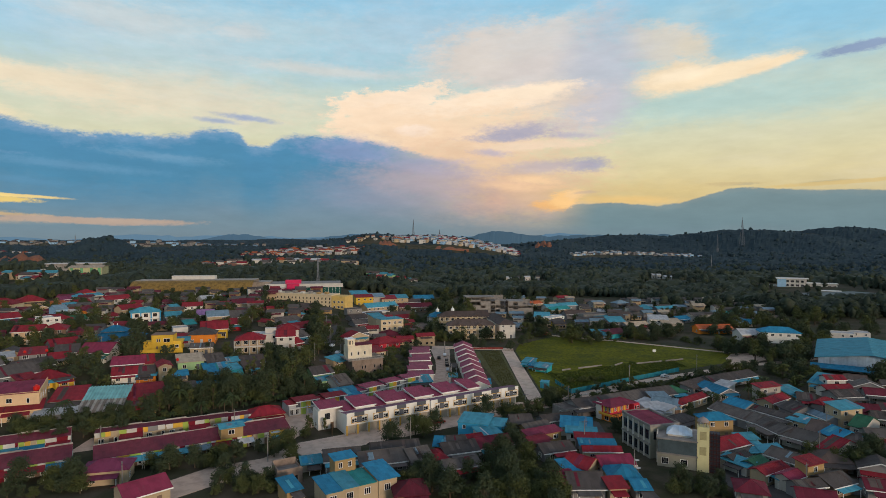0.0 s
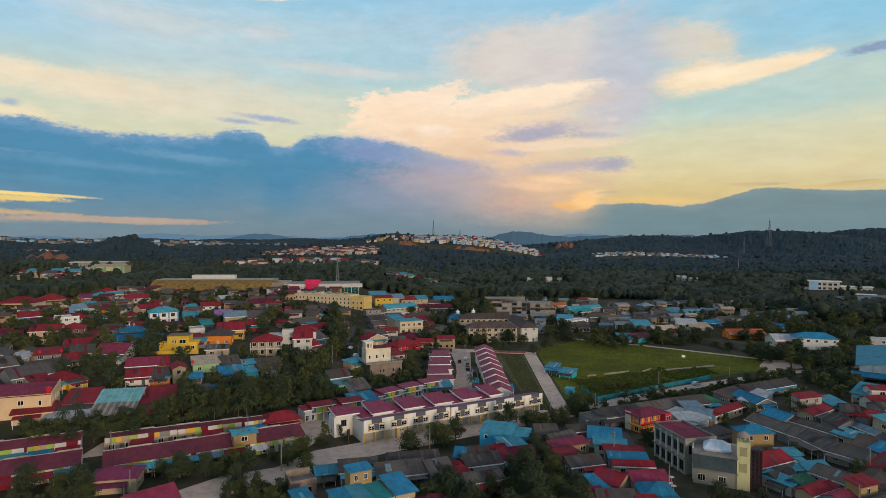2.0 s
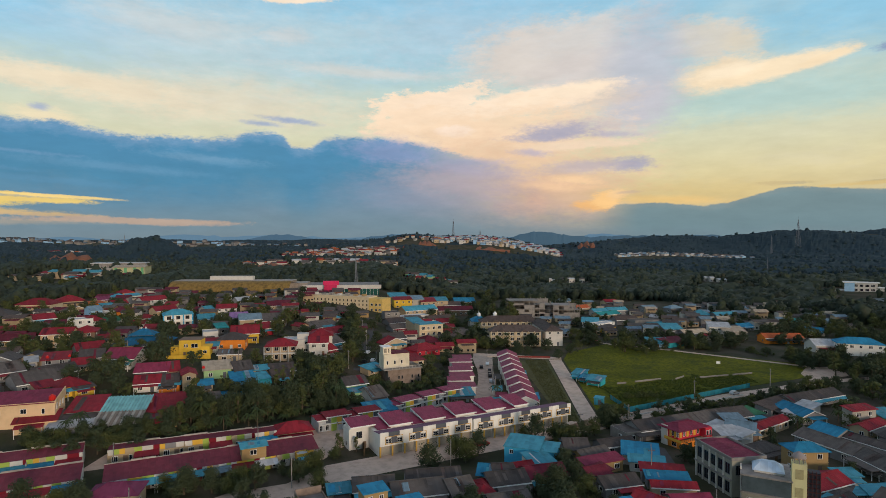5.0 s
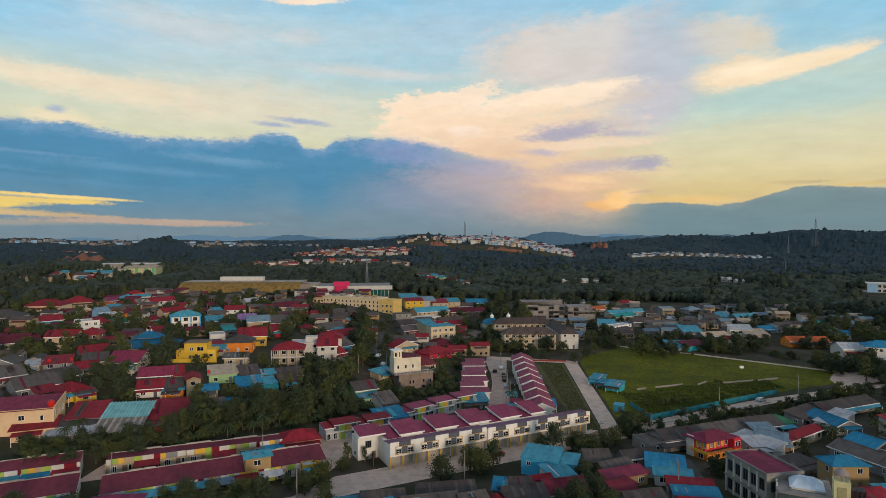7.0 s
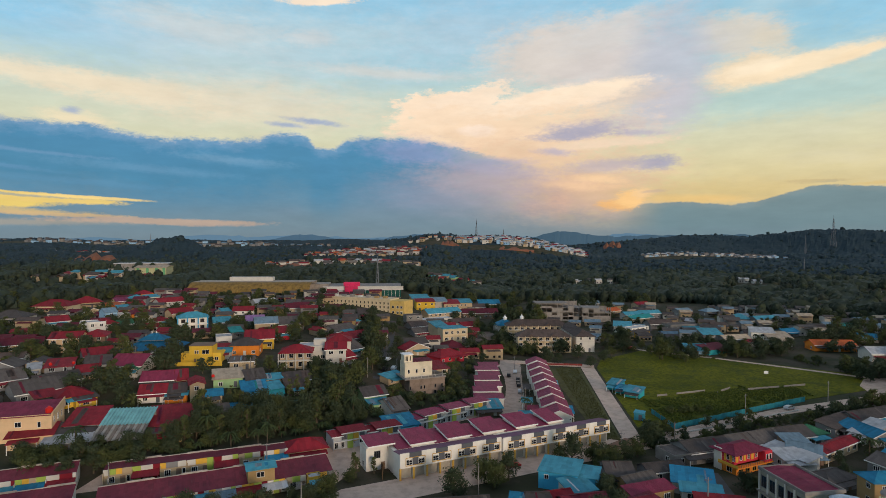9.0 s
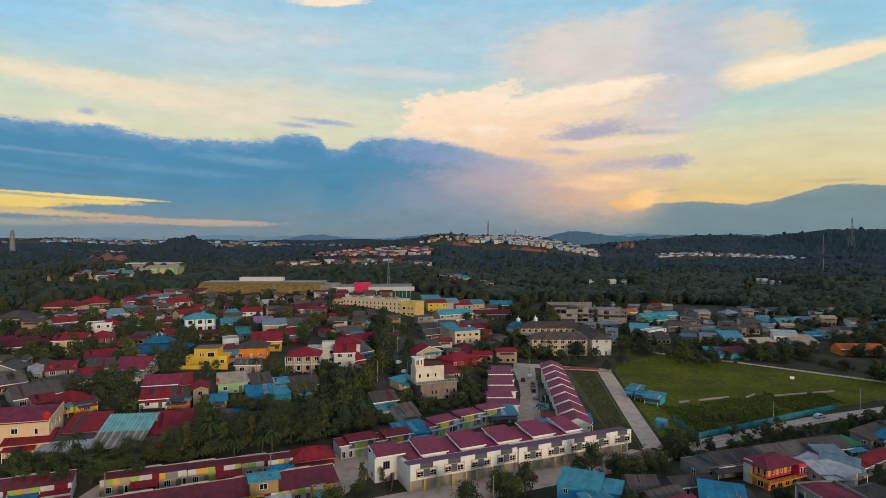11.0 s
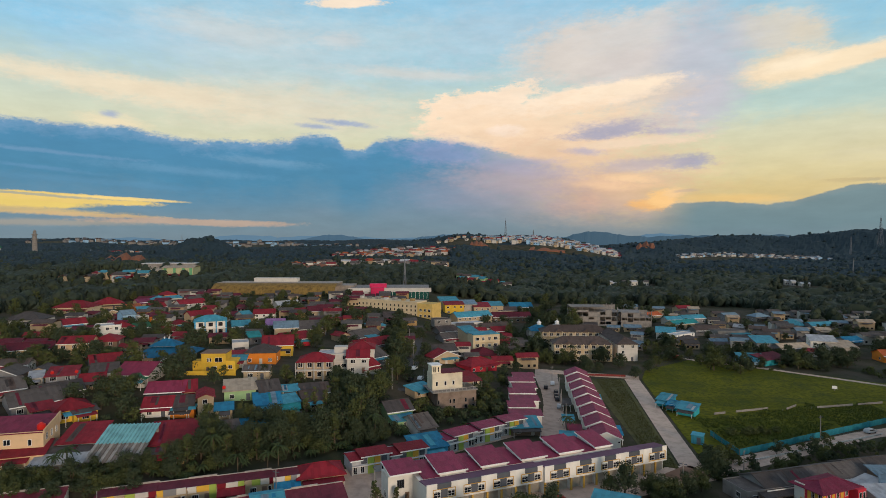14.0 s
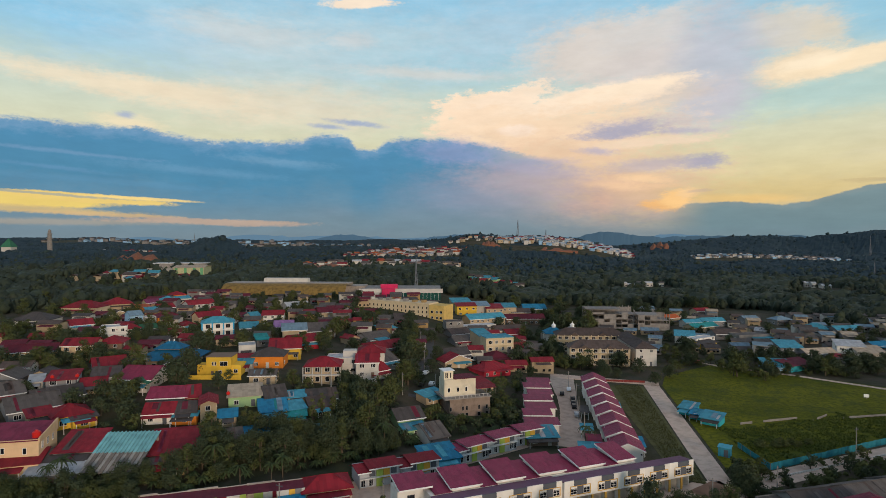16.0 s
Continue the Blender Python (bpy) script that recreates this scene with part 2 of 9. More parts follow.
cloud(31.38, 4.52, 1.1, 0.11, 0, 0.6, (150, 158, 150), 0.8, 1)
cloud(37.76, 4.49, 1.6, 0.10, 2, 0.6, (196, 182, 142), 0.8, 1)
cloud(30.14, 4.59, 1.45, 0.13, 0, 0.5, (206, 186, 140), 0.8, 0.9)
cloud(-13.59, 21.21, 3.78, 0.44, 3, 0.35, (252, 230, 205), 0.95, 0.7)
cloud(-14.17, 10.80, 2.21, 0.25, -3, 0.8, (150, 168, 204), 0.8, 1)
cloud(-16.41, 10.37, 1.76, 0.25, -2, 0.8, (152, 170, 204), 0.75, 1)
cloud(-12.40, 10.59, 1.33, 0.20, -6, 0.8, (166, 180, 206), 0.6, 1)
cloud(-33.74, 10.31, 0.71, 0.26, -3, 0.8, (158, 174, 206), 0.75, 1)
cloud(39.95, 14.67, 2.91, 0.40, 4, 0.4, (140, 158, 190), 0.9, 0.7)
cloud(38.98, 4.37, 5.98, 0.18, 2, 0.5, (216, 188, 128), 0.75, 0.9)
cloud(30.84, 4.50, 2.21, 0.15, 2, 0.5, (206, 186, 140), 0.7, 0.9)
cloud(-13.34, -0.16, 64.84, 0.98, 0, 0.9, (118, 136, 146), 0.7, 0.2)
shine = world.node_tree.nodes["Background"]
grain = W.math("MULTIPLY_ADD", W.noise(flat.outputs[0], 16.0, 9.0, 0.62).outputs[0], 0.30, 0.85)
tone = W.t.nodes.new("ShaderNodeVectorMath")
tone.operation = "SCALE"
W.put(SKY[0], tone.inputs[0]), W.put(grain, tone.inputs["Scale"])
W.put(tone.outputs[0], shine.inputs[0])
shine.inputs[1].default_value = 1.0

sun = new("sun", bpy.data.lights.new("sun", "SUN"))
sun.data.energy, sun.data.angle, sun.data.color = 1.9, radians(12), (1.0, 0.80, 0.62)
sun.matrix_world = look((math.sin(radians(SUN_ROUND)) * 50, math.cos(radians(SUN_ROUND)) * 50, math.tan(radians(SUN_UP)) * 50), (0, 0, 0))

# ---------------------------------------------------------------- materials
MATS = {}


def shader(name):
    m = bpy.data.materials.new(name)
    m.use_nodes = True
    n = Nodes(m.node_tree)
    return m, n, m.node_tree.nodes["Principled BSDF"]


def surface(name, colour, rough=0.8, grain=2.0, stain=0.25, ribs=0.0, along="X", metal=0.0, spread=0.10, bump=0.25):
    """Painted or bare surface: grain and stains at two scales, some spread from piece to piece, ribs of corrugated sheet."""
    if name in MATS:
        return MATS[name]
    m, n, b = shader(name)
    co = n.t.nodes.new("ShaderNodeTexCoord").outputs["Object"]
    big = n.noise(co, 0.35, 5.0, 0.6).outputs[0]
    small = n.noise(co, grain, 6.0, 0.65).outputs[0]
    info = n.t.nodes.new("ShaderNodeObjectInfo").outputs["Random"]
    dark = tuple(c * 0.55 for c in colour)
    c = n.mix(n.math("MULTIPLY", n.smooth(big, 0.40, 0.72), stain * 2), colour, dark)
    c = n.mix(n.math("MULTIPLY", n.smooth(small, 0.45, 0.8), stain), c, tuple(v * 0.7 + 0.03 for v in colour))
    k = n.math("MULTIPLY_ADD", info, spread * 2, 1 - spread)
    if ribs:
        # sheets laid side by side weather apart, and rain draws streaks down them
        split = n.t.nodes.new("ShaderNodeSeparateXYZ")
        n.put(co, split.inputs[0])
        across, down = (split.outputs[0], split.outputs[1]) if along == "X" else (split.outputs[1], split.outputs[0])
        cell = n.t.nodes.new("ShaderNodeCombineXYZ")
        n.put(n.math("FLOOR", n.math("MULTIPLY", across, 1.2)), cell.inputs[0])
        n.put(n.math("FLOOR", n.math("MULTIPLY", down, 0.42)), cell.inputs[1])
        n.put(n.math("MULTIPLY", info, 57.0), cell.inputs[2])
        white = n.t.nodes.new("ShaderNodeTexWhiteNoise")
        n.put(cell.outputs[0], white.inputs["Vector"])
        k = n.math("MULTIPLY", k, n.math("MULTIPLY_ADD", white.outputs["Value"], 0.28, 0.86))
        far = n.t.nodes.new("ShaderNodeCombineXYZ")
        n.put(n.math("MULTIPLY", across, 3.0), far.inputs[0]), n.put(n.math("MULTIPLY", down, 0.30), far.inputs[1]), n.put(n.math("MULTIPLY", info, 31.0), far.inputs[2])
        streak = n.noise(far.outputs[0], 1.0, 5.0, 0.7).outputs[0]
        c = n.mix(n.math("MULTIPLY", n.smooth(streak, 0.55, 0.75), stain * 1.2), c, tuple(v * 0.5 + 0.075 for v in colour))
    scale = n.t.nodes.new("ShaderNodeVectorMath")
    scale.operation = "SCALE"
    n.put(c, scale.inputs[0]), n.put(k, scale.inputs["Scale"])
    n.put(scale.outputs[0], b.inputs["Base Color"])
    b.inputs["Metallic"].default_value = metal
    b.inputs["Specular IOR Level"].default_value = 0.25
    n.put(n.math("MULTIPLY_ADD", small, 0.25, rough - 0.12), b.inputs["Roughness"])
    h = n.math("MULTIPLY", small, 0.02)
    if ribs:
        wave = n.t.nodes.new("ShaderNodeTexWave")
        wave.wave_type, wave.bands_direction = "BANDS", along
        wave.inputs["Scale"].default_value = ribs
        n.put(co, wave.inputs["Vector"])
        h = n.math("ADD", h, n.math("MULTIPLY", wave.outputs["Fac"], 0.035))
    r = n.make("ShaderNodeBump", Strength=bump, Distance=1.0)
    n.put(h, r.inputs["Height"]), n.put(r.outputs[0], b.inputs["Normal"])
    MATS[name] = m
    return m


ROOFS = {"red": (0.235, 0.014, 0.024), "magenta": (0.22, 0.026, 0.060), "plum": (0.19, 0.035, 0.085), "wine": (0.13, 0.014, 0.028), "orange": (0.45, 0.10, 0.03), "cyan": (0.06, 0.275, 0.36),
         "deepblue": (0.012, 0.13, 0.25), "blue": (0.02, 0.20, 0.34), "teal": (0.02, 0.24, 0.24), "green": (0.03, 0.13, 0.07), "lime": (0.22, 0.42, 0.08), "grey": (0.104, 0.088, 0.080), "dark": (0.072, 0.060, 0.056),
         "brown": (0.098, 0.07, 0.06), "white": (0.44, 0.44, 0.45), "cream": (0.46, 0.36, 0.26), "lilac": (0.26, 0.14, 0.30), "steel": (0.16, 0.24, 0.30), "rust": (0.30, 0.19, 0.05)}
WALLS = {"white": (0.56, 0.52, 0.47), "fresh": (0.80, 0.75, 0.68), "butter": (0.62, 0.49, 0.32), "plaster": (0.40, 0.36, 0.31), "cream": (0.44, 0.33, 0.21), "peach": (0.64, 0.44, 0.26), "yellow": (0.72, 0.45, 0.05), "orange": (0.75, 0.23, 0.03), "grey": (0.22, 0.21, 0.21),
         "green": (0.32, 0.48, 0.24), "lightblue": (0.30, 0.48, 0.66), "blue": (0.05, 0.34, 0.58), "tan": (0.36, 0.235, 0.105), "red": (0.50, 0.03, 0.05), "brown": (0.20, 0.13, 0.09),
         "concrete": (0.26, 0.235, 0.215), "brick": (0.25, 0.18, 0.14), "teal": (0.03, 0.33, 0.38), "lime": (0.34, 0.43, 0.08), "dark": (0.06, 0.06, 0.07), "gold": (0.64, 0.36, 0.05), "maroon": (0.18, 0.01, 0.02), "slate": (0.10, 0.105, 0.12)}


def roof_mat(c, along="X"):
    return surface("roof_" + c + along, ROOFS[c], 0.80, 1.5, 0.30, 3.2, along, 0.0, 0.16, 0.5)


def wall_mat(c):
    return surface("wall_" + c, WALLS[c], 0.85, 2.5, 0.16 if c != "concrete" else 0.4)


def glass_mat():
    if "glass" not in MATS:
        m, n, b = shader("glass")
        b.inputs["Base Color"].default_value, b.inputs["Roughness"].default_value = (0.012, 0.014, 0.018, 1), 0.15
        b.inputs["Specular IOR Level"].default_value = 0.3
        MATS["glass"] = m
    return MATS["glass"]


trim_white = surface("trim_white", (0.80, 0.78, 0.75), 0.7)
concrete = surface("concrete", (0.56, 0.415, 0.325), 0.9, 0.8, 0.30)
asphalt = surface("asphalt", (0.085, 0.08, 0.078), 0.9, 1.0, 0.25)
bark = surface("bark", (0.10, 0.075, 0.05), 0.95, 5.0, 0.4)


def leaf_mat(name, a, b_, patch=0.0):
    m, n, b = shader(name)
    rnd = n.t.nodes.new("ShaderNodeNewGeometry").outputs["Random Per Island"]
    info = n.t.nodes.new("ShaderNodeObjectInfo").outputs["Random"]
    c = n.mix(n.math("MULTIPLY_ADD", rnd, 0.7, n.math("MULTIPLY", info, 0.3)), a, b_)
    if patch:
        co = n.t.nodes.new("ShaderNodeTexCoord").outputs["Object"]
        c = n.mix(n.math("MULTIPLY", n.smooth(n.noise(co, patch, 4.0, 0.6).outputs[0], 0.42, 0.66), 0.7), c, tuple(v * 1.5 for v in a))
        c = n.mix(n.math("MULTIPLY", n.smooth(n.noise(co, patch * 1.7, 4.0, 0.6).outputs[0], 0.5, 0.7), 0.7), c, tuple(v * 0.62 for v in a))
        c = n.mix(n.math("MULTIPLY", n.smooth(n.noise(co, patch * 9, 3.0, 0.6).outputs[0], 0.5, 0.72), 0.6), c, (a[0] * 1.9, a[1] * 1.75, a[2] * 1.0))
        c = n.mix(n.math("MULTIPLY", n.smooth(n.noise(co, patch * 4.3, 3.0, 0.6).outputs[0], 0.58, 0.75), 0.5), c, (a[0] * 1.9, a[1] * 1.2, a[2] * 1.0))
    n.put(c, b.inputs["Base Color"])
    b.inputs["Roughness"].default_value, b.inputs["Specular IOR Level"].default_value = 0.7, 0.12
    MATS[name] = m
    return m


leaf_dark = leaf_mat("leaf_dark", (0.036, 0.050, 0.029), (0.060, 0.075, 0.036))
leaf_light = leaf_mat("leaf_light", (0.048, 0.062, 0.025), (0.090, 0.100, 0.033))
leaf_palm = leaf_mat("leaf_palm", (0.026, 0.042, 0.018), (0.056, 0.074, 0.027))
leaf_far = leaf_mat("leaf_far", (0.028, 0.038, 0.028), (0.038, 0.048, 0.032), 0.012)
# leaves of the farthest trees: distance haze put in as a bluer base colour
leaf_ridge_hazed = leaf_mat("leaf_ridge_hazed", (0.022, 0.038, 0.046), (0.031, 0.048, 0.056), 0.008)


# ---------------------------------------------------------------- mesh helpers
class Solid:
    """Collects boxes, slabs and faces into one mesh."""
    def __init__(self):
        self.v, self.f, self.m = [], [], []

    def face(self, pts, mi=0):
        k = len(self.v)
        self.v += [tuple(p) for p in pts]
        self.f.append(tuple(range(k, k + len(pts))))
        self.m.append(mi)

    def prism(self, low, high, mi=0):
        """A closed body between two rings of equally many points."""
        k, n = len(self.v), len(low)
        self.v += [tuple(p) for p in low] + [tuple(p) for p in high]
        self.f += [tuple(range(k + n - 1, k - 1, -1)), tuple(range(k + n, k + 2 * n))]
        self.f += [(k + i, k + (i + 1) % n, k + n + (i + 1) % n, k + n + i) for i in range(n)]
        self.m += [mi] * (n + 2)

    def box(self, x0, x1, y0, y1, z0, z1, mi=0):
        self.prism([(x0, y0, z0), (x1, y0, z0), (x1, y1, z0), (x0, y1, z0)], [(x0, y0, z1), (x1, y0, z1), (x1, y1, z1), (x0, y1, z1)], mi)

    def ring(self, x0, x1, y0, y1, t, z0, z1):
        """A closed upstand of thickness t round a rectangle."""
        k = len(self.v)
        for z in (z0, z1):
            for q in (0, t):
                self.v += [(x0 + q, y0 + q, z), (x1 - q, y0 + q, z), (x1 - q, y1 - q, z), (x0 + q, y1 - q, z)]
        for i in range(4):
            j = (i + 1) % 4
            self.f += [(k + i, k + j, k + 8 + j, k + 8 + i), (k + 4 + j, k + 4 + i, k + 12 + i, k + 12 + j), (k + 8 + i, k + 8 + j, k + 12 + j, k + 12 + i), (k + j, k + i, k + 4 + i, k + 4 + j)]
            self.m += [0] * 4

    def slab(self, pts, thick, mi=0):
        """A sheet of even thickness below the given ring."""
        self.prism([(x, y, z - thick) for x, y, z in pts], pts, mi)

    def tube(self, x, y, z0, z1, r0, r1, n=10, mi=0):
        ring = lambda z, r: [(x + r * math.cos(6.28319 * i / n), y + r * math.sin(6.28319 * i / n), z) for i in range(n)]
        self.prism(ring(z0, r0), ring(z1, r1), mi)

    def rod(self, a, b, r, n=5, mi=0):
        a, b = Vector(a), Vector(b)
        d = (b - a).normalized()
        s = d.orthogonal().normalized()
        t = d.cross(s)
        ring = lambda c: [c + (s * math.cos(6.28319 * i / n) + t * math.sin(6.28319 * i / n)) * r for i in range(n)]
        self.prism(ring(a), ring(b), mi)

    def mesh(self, name, *mats):
        me = bpy.data.meshes.new(name)
        me.from_pydata(self.v, [], self.f)
        for m in mats:
            me.materials.append(m)
        if len(mats) > 1:
            me.polygons.foreach_set("material_index", self.m)
        me.update()
        return me


def thing(name, x, y, z, rot, label, category, group="", kind=""):
    e = new(name)
    e.matrix_world = pose(x, y, z, 0, 0, rot)
    return tagged(e, label, category, group, kind)


def part(name, me, parent, label="", at=None):
    o = new(name, me)
    o.parent = parent
    if at is not None:
        o.matrix_basis = at
    if label:
        o["label"] = label
    return o


def ease(a):
    a = max(0.0, min(1.0, a))
    return a * a * (3 - 2 * a)


def ground(x, y):
    """Height of the town's ground: it climbs towards the north-west."""
    s = (x + 16) * -0.447 + (y - 179) * 0.894
    return 14 * ease(s / 110) * ease((30 - x) / 120)


BUILT = []                                # (x, y, cos, sin, half width, depth) of every footprint


def claim(x, y, rot, w, d):
    BUILT.append((x, y, math.cos(radians(rot)), math.sin(radians(rot)), w / 2, d))


def is_free(x, y, room=1.0):
    for bx, by, c, s, hw, d in BUILT:
        dx, dy = x - bx, y - by
        u, v = dx * c + dy * s, -dx * s + dy * c
        if -hw - room < u < hw + room and -room < v < d + room:
            return False
    return True

# ---------------------------------------------------------------- the land
HILLS = []


def bump(x, y, rx, ry, h, turn=0.0, flatness=2.0):
    HILLS.append((x, y, rx, ry, h, math.cos(radians(turn)), math.sin(radians(turn)), flatness))


bump(60, 1720, 300, 210, 56, 0, 3.0)          # the hill with the village on its back
bump(-60, 1690, 120, 120, 10)
bump(-235, 1420, 200, 150, 22)                # its lower shoulder
bump(-650, 1352, 75, 75, 46)                  # small wooded cone
bump(540, 1930, 150, 130, 34)
bump(880, 2260, 420, 240, 56, -20)
bump(1230, 1990, 380, 200, 76, -35)
bump(1560, 1960, 300, 220, 76, -40)
bump(2000, 1750, 380, 300, 74, -50)
bump(690, 1690, 230, 70, 17, -2)
bump(-1900, 2600, 900, 500, 30)
bump(-900, 3300, 900, 500, 22)


def land(x, y):
    z, top = ground(x, y), 0.0
    for hx, hy, rx, ry, h, c, s, k in HILLS:
        dx, dy = x - hx, y - hy
        u, v = (dx * c + dy * s) / rx, (-dx * s + dy * c) / ry
        q = (u * u + v * v) ** (k / 2)
        if q < 9:
            top = max(top, h * math.exp(-q)) + 0.15 * min(top, h * math.exp(-q))
    z += top
    far = ease((math.hypot(x, y) - 420) / 500)
    if far:
        z += far * (5 * math.sin(x / 170 + 1.3) * math.cos(y / 210) + 3 * math.sin(x / 67 + y / 91))
    return z


def spaced(lo, hi, near_lo, near_hi, step):
    a = list(np.arange(near_lo, near_hi + 0.1, step))
    s, p = step, near_hi
    while p < hi:
        s *= 1.08
        p += s
        a.append(min(p, hi))
    s, p = step, near_lo
    while p > lo:
        s *= 1.08
        p -= s
        a.insert(0, max(p, lo))
    return a


xs, ys = spaced(-4000, 4000, -220, 220, 8.0), spaced(-900, 4700, 60, 480, 8.0)
body = Solid()
body.v = [(x, y, land(x, y)) for y in ys for x in xs]
nx = len(xs)
body.f = [(j * nx + i, j * nx + i + 1, (j + 1) * nx + i + 1, (j + 1) * nx + i) for j in range(len(ys) - 1) for i in range(nx - 1)]
m, n, b = shader("earth")
co = n.t.nodes.new("ShaderNodeTexCoord").outputs["Object"]
big, mid, small = (n.noise(co, s, 6.0, 0.6).outputs[0] for s in (0.012, 0.07, 0.9))
c = n.mix(n.smooth(mid, 0.40, 0.60), (0.044, 0.046, 0.026), (0.082, 0.068, 0.050))
c = n.mix(n.smooth(big, 0.55, 0.72), c, (0.042, 0.052, 0.022))
c = n.mix(n.math("MULTIPLY", n.smooth(small, 0.4, 0.8), 0.5), c, (0.05, 0.055, 0.022))
n.put(c, b.inputs["Base Color"])
b.inputs["Roughness"].default_value, b.inputs["Specular IOR Level"].default_value = 0.95, 0.1
r = n.make("ShaderNodeBump", Strength=0.5, Distance=0.3)
n.put(small, r.inputs["Height"]), n.put(r.outputs[0], b.inputs["Normal"])
me = body.mesh("ground", m)
tagged(new("ground", me), kind="structure")


def sheet(name, pts, mat, lift=0.06, kind="structure", label=""):
    """A paved or planted piece of ground, 30 cm deep, lying just above the land."""
    s = Solid()
    s.prism([(x, y, land(x, y) - 0.3) for x, y in pts], [(x, y, land(x, y) + lift) for x, y in pts])
    return tagged(new(name, s.mesh(name, mat)), label, "", "", kind)


# far ridges on the horizon; distance haze is painted as blue colour plus emission
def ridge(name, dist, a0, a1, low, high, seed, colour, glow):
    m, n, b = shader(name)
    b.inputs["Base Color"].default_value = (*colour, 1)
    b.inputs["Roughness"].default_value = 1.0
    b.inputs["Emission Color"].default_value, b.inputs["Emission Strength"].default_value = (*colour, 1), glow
    s, k = Solid(), 160
    for i in range(k + 1):
        a = radians(a0 + (a1 - a0) * i / k)
        e = min(1, 6 * i / k, 6 * (k - i) / k)
        z = low + (high - low) * e * (0.5 + 0.5 * noise.noise((a * 9 + seed, seed, 0)) + 0.12 * noise.noise((a * 60, seed, 3)) + 0.05 * noise.noise((a * 260, seed, 5)))
        for d, zz in ((dist - 300, low - 60), (dist, z), (dist + 200, low - 60)):
            s.v.append((d * math.sin(a), d * math.cos(a), zz))
    for i in range(k):
        for j in (0, 1):
            q = i * 3 + j
            s.f.append((q, q + 3, q + 4, q + 1))
    s.m = [0] * len(s.f)
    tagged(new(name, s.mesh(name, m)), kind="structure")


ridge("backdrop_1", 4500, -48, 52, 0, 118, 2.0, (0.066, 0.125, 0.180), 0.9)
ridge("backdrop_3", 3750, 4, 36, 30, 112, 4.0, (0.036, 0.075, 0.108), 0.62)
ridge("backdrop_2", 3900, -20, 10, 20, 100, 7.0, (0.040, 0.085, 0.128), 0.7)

# ---------------------------------------------------------------- windows and doors
WINDOWS = {}


def lattice(xs, zs, y):
    """A frame in one piece: bars along every other strip of the grid, open cells between."""
    s, nx, nz = Solid(), len(xs), len(zs)
    s.v = [(a, b, c) for b in (y, 0.0) for c in zs for a in xs]
    at = lambda i, j, back: back * nx * nz + j * nx + i
    full = lambda i, j: 0 <= i < nx - 1 and 0 <= j < nz - 1 and not (i % 2 and j % 2)
    for j in range(nz - 1):
        for i in range(nx - 1):
            if not full(i, j):
                continue
            ring = ((i, j), (i + 1, j), (i + 1, j + 1), (i, j + 1))
            s.f += [tuple(at(p, q, 0) for p, q in ring), tuple(at(p, q, 1) for p, q in ring[::-1])]
            for k, (di, dj) in enumerate(((0, -1), (1, 0), (0, 1), (-1, 0))):
                if not full(i + di, j + dj):
                    (p, q), (u, v) = ring[k], ring[(k + 1) % 4]
                    s.f.append((at(u, v, 0), at(p, q, 0), at(p, q, 1), at(u, v, 1)))
    s.m = [0] * len(s.f)
    return s


def window_mesh(w, h, bars=1):
    key = (w, h, bars)
    if key not in WINDOWS:
        f, xs = 0.09, [-w / 2 - 0.09, -w / 2]
        for i in range(bars):
            x = -w / 2 + w * (i + 1) / (bars + 1)
            xs += [x - 0.03, x + 0.03]
        s = lattice(xs + [w / 2, w / 2 + f], [-f, 0, h, h + f], -0.07)
        p = Solid()
        p.box(-w / 2, w / 2, -0.03, -0.002, 0, h)
        WINDOWS[key] = (s, p.mesh("pane", glass_mat()), {})
    return WINDOWS[key]


def window(parent, x, y, z, turn, w=1.4, h=1.2, bars=1, frame_colour=None, deep=True):
    s, pane, made = window_mesh(w, h, bars)
    mt = frame_colour or trim_white
    if mt.name not in made:
        made[mt.name] = s.mesh("window", mt)
    o = part("window", made[mt.name], parent, at=pose(x, y, z, 0, 0, turn))
    part("pane", pane, o)
    return o


def grid_window(parent, x, y, z, turn, w, h, cols, rows, mt):
    """A window of small panes between bars."""
    key = ("grid", w, h, cols, rows, mt.name)
    if key not in WINDOWS:
        xs = [v for i in range(cols + 1) for v in (-w / 2 + w * i / cols - 0.022, -w / 2 + w * i / cols + 0.022)]
        zs = [v for i in range(rows + 1) for v in (h * i / rows - 0.022, h * i / rows + 0.022)]
        s, p = lattice(xs, zs, -0.085), Solid()
        p.box(-w / 2, w / 2, -0.04, -0.003, 0, h)
        WINDOWS[key] = s.mesh("window", mt), p.mesh("pane", glass_mat())
    o = part("window", WINDOWS[key][0], parent, at=pose(x, y, z, 0, 0, turn))
    part("pane", WINDOWS[key][1], o)


DOORS = {}


def door(parent, x, y, z, turn, w=0.95, colour="brown"):
    key = (w, colour)
    if key not in DOORS:
        s = Solid()
        s.box(-w / 2, w / 2, -0.05, 0, 0, 2.05), s.box(-w / 2 - 0.08, w / 2 + 0.08, -0.04, 0, 2.05, 2.14)
        s.box(-w / 2 - 0.08, -w / 2, -0.04, 0, 0, 2.05), s.box(w / 2, w / 2 + 0.08, -0.04, 0, 0, 2.05)
        s.box(-w / 2 + 0.12, w / 2 - 0.12, -0.075, -0.05, 0.2, 0.95), s.box(-w / 2 + 0.12, w / 2 - 0.12, -0.075, -0.05, 1.1, 1.9)
        DOORS[key] = s.mesh("door", wall_mat(colour))
    return part("door", DOORS[key], parent, at=pose(x, y, z, 0, 0, turn))


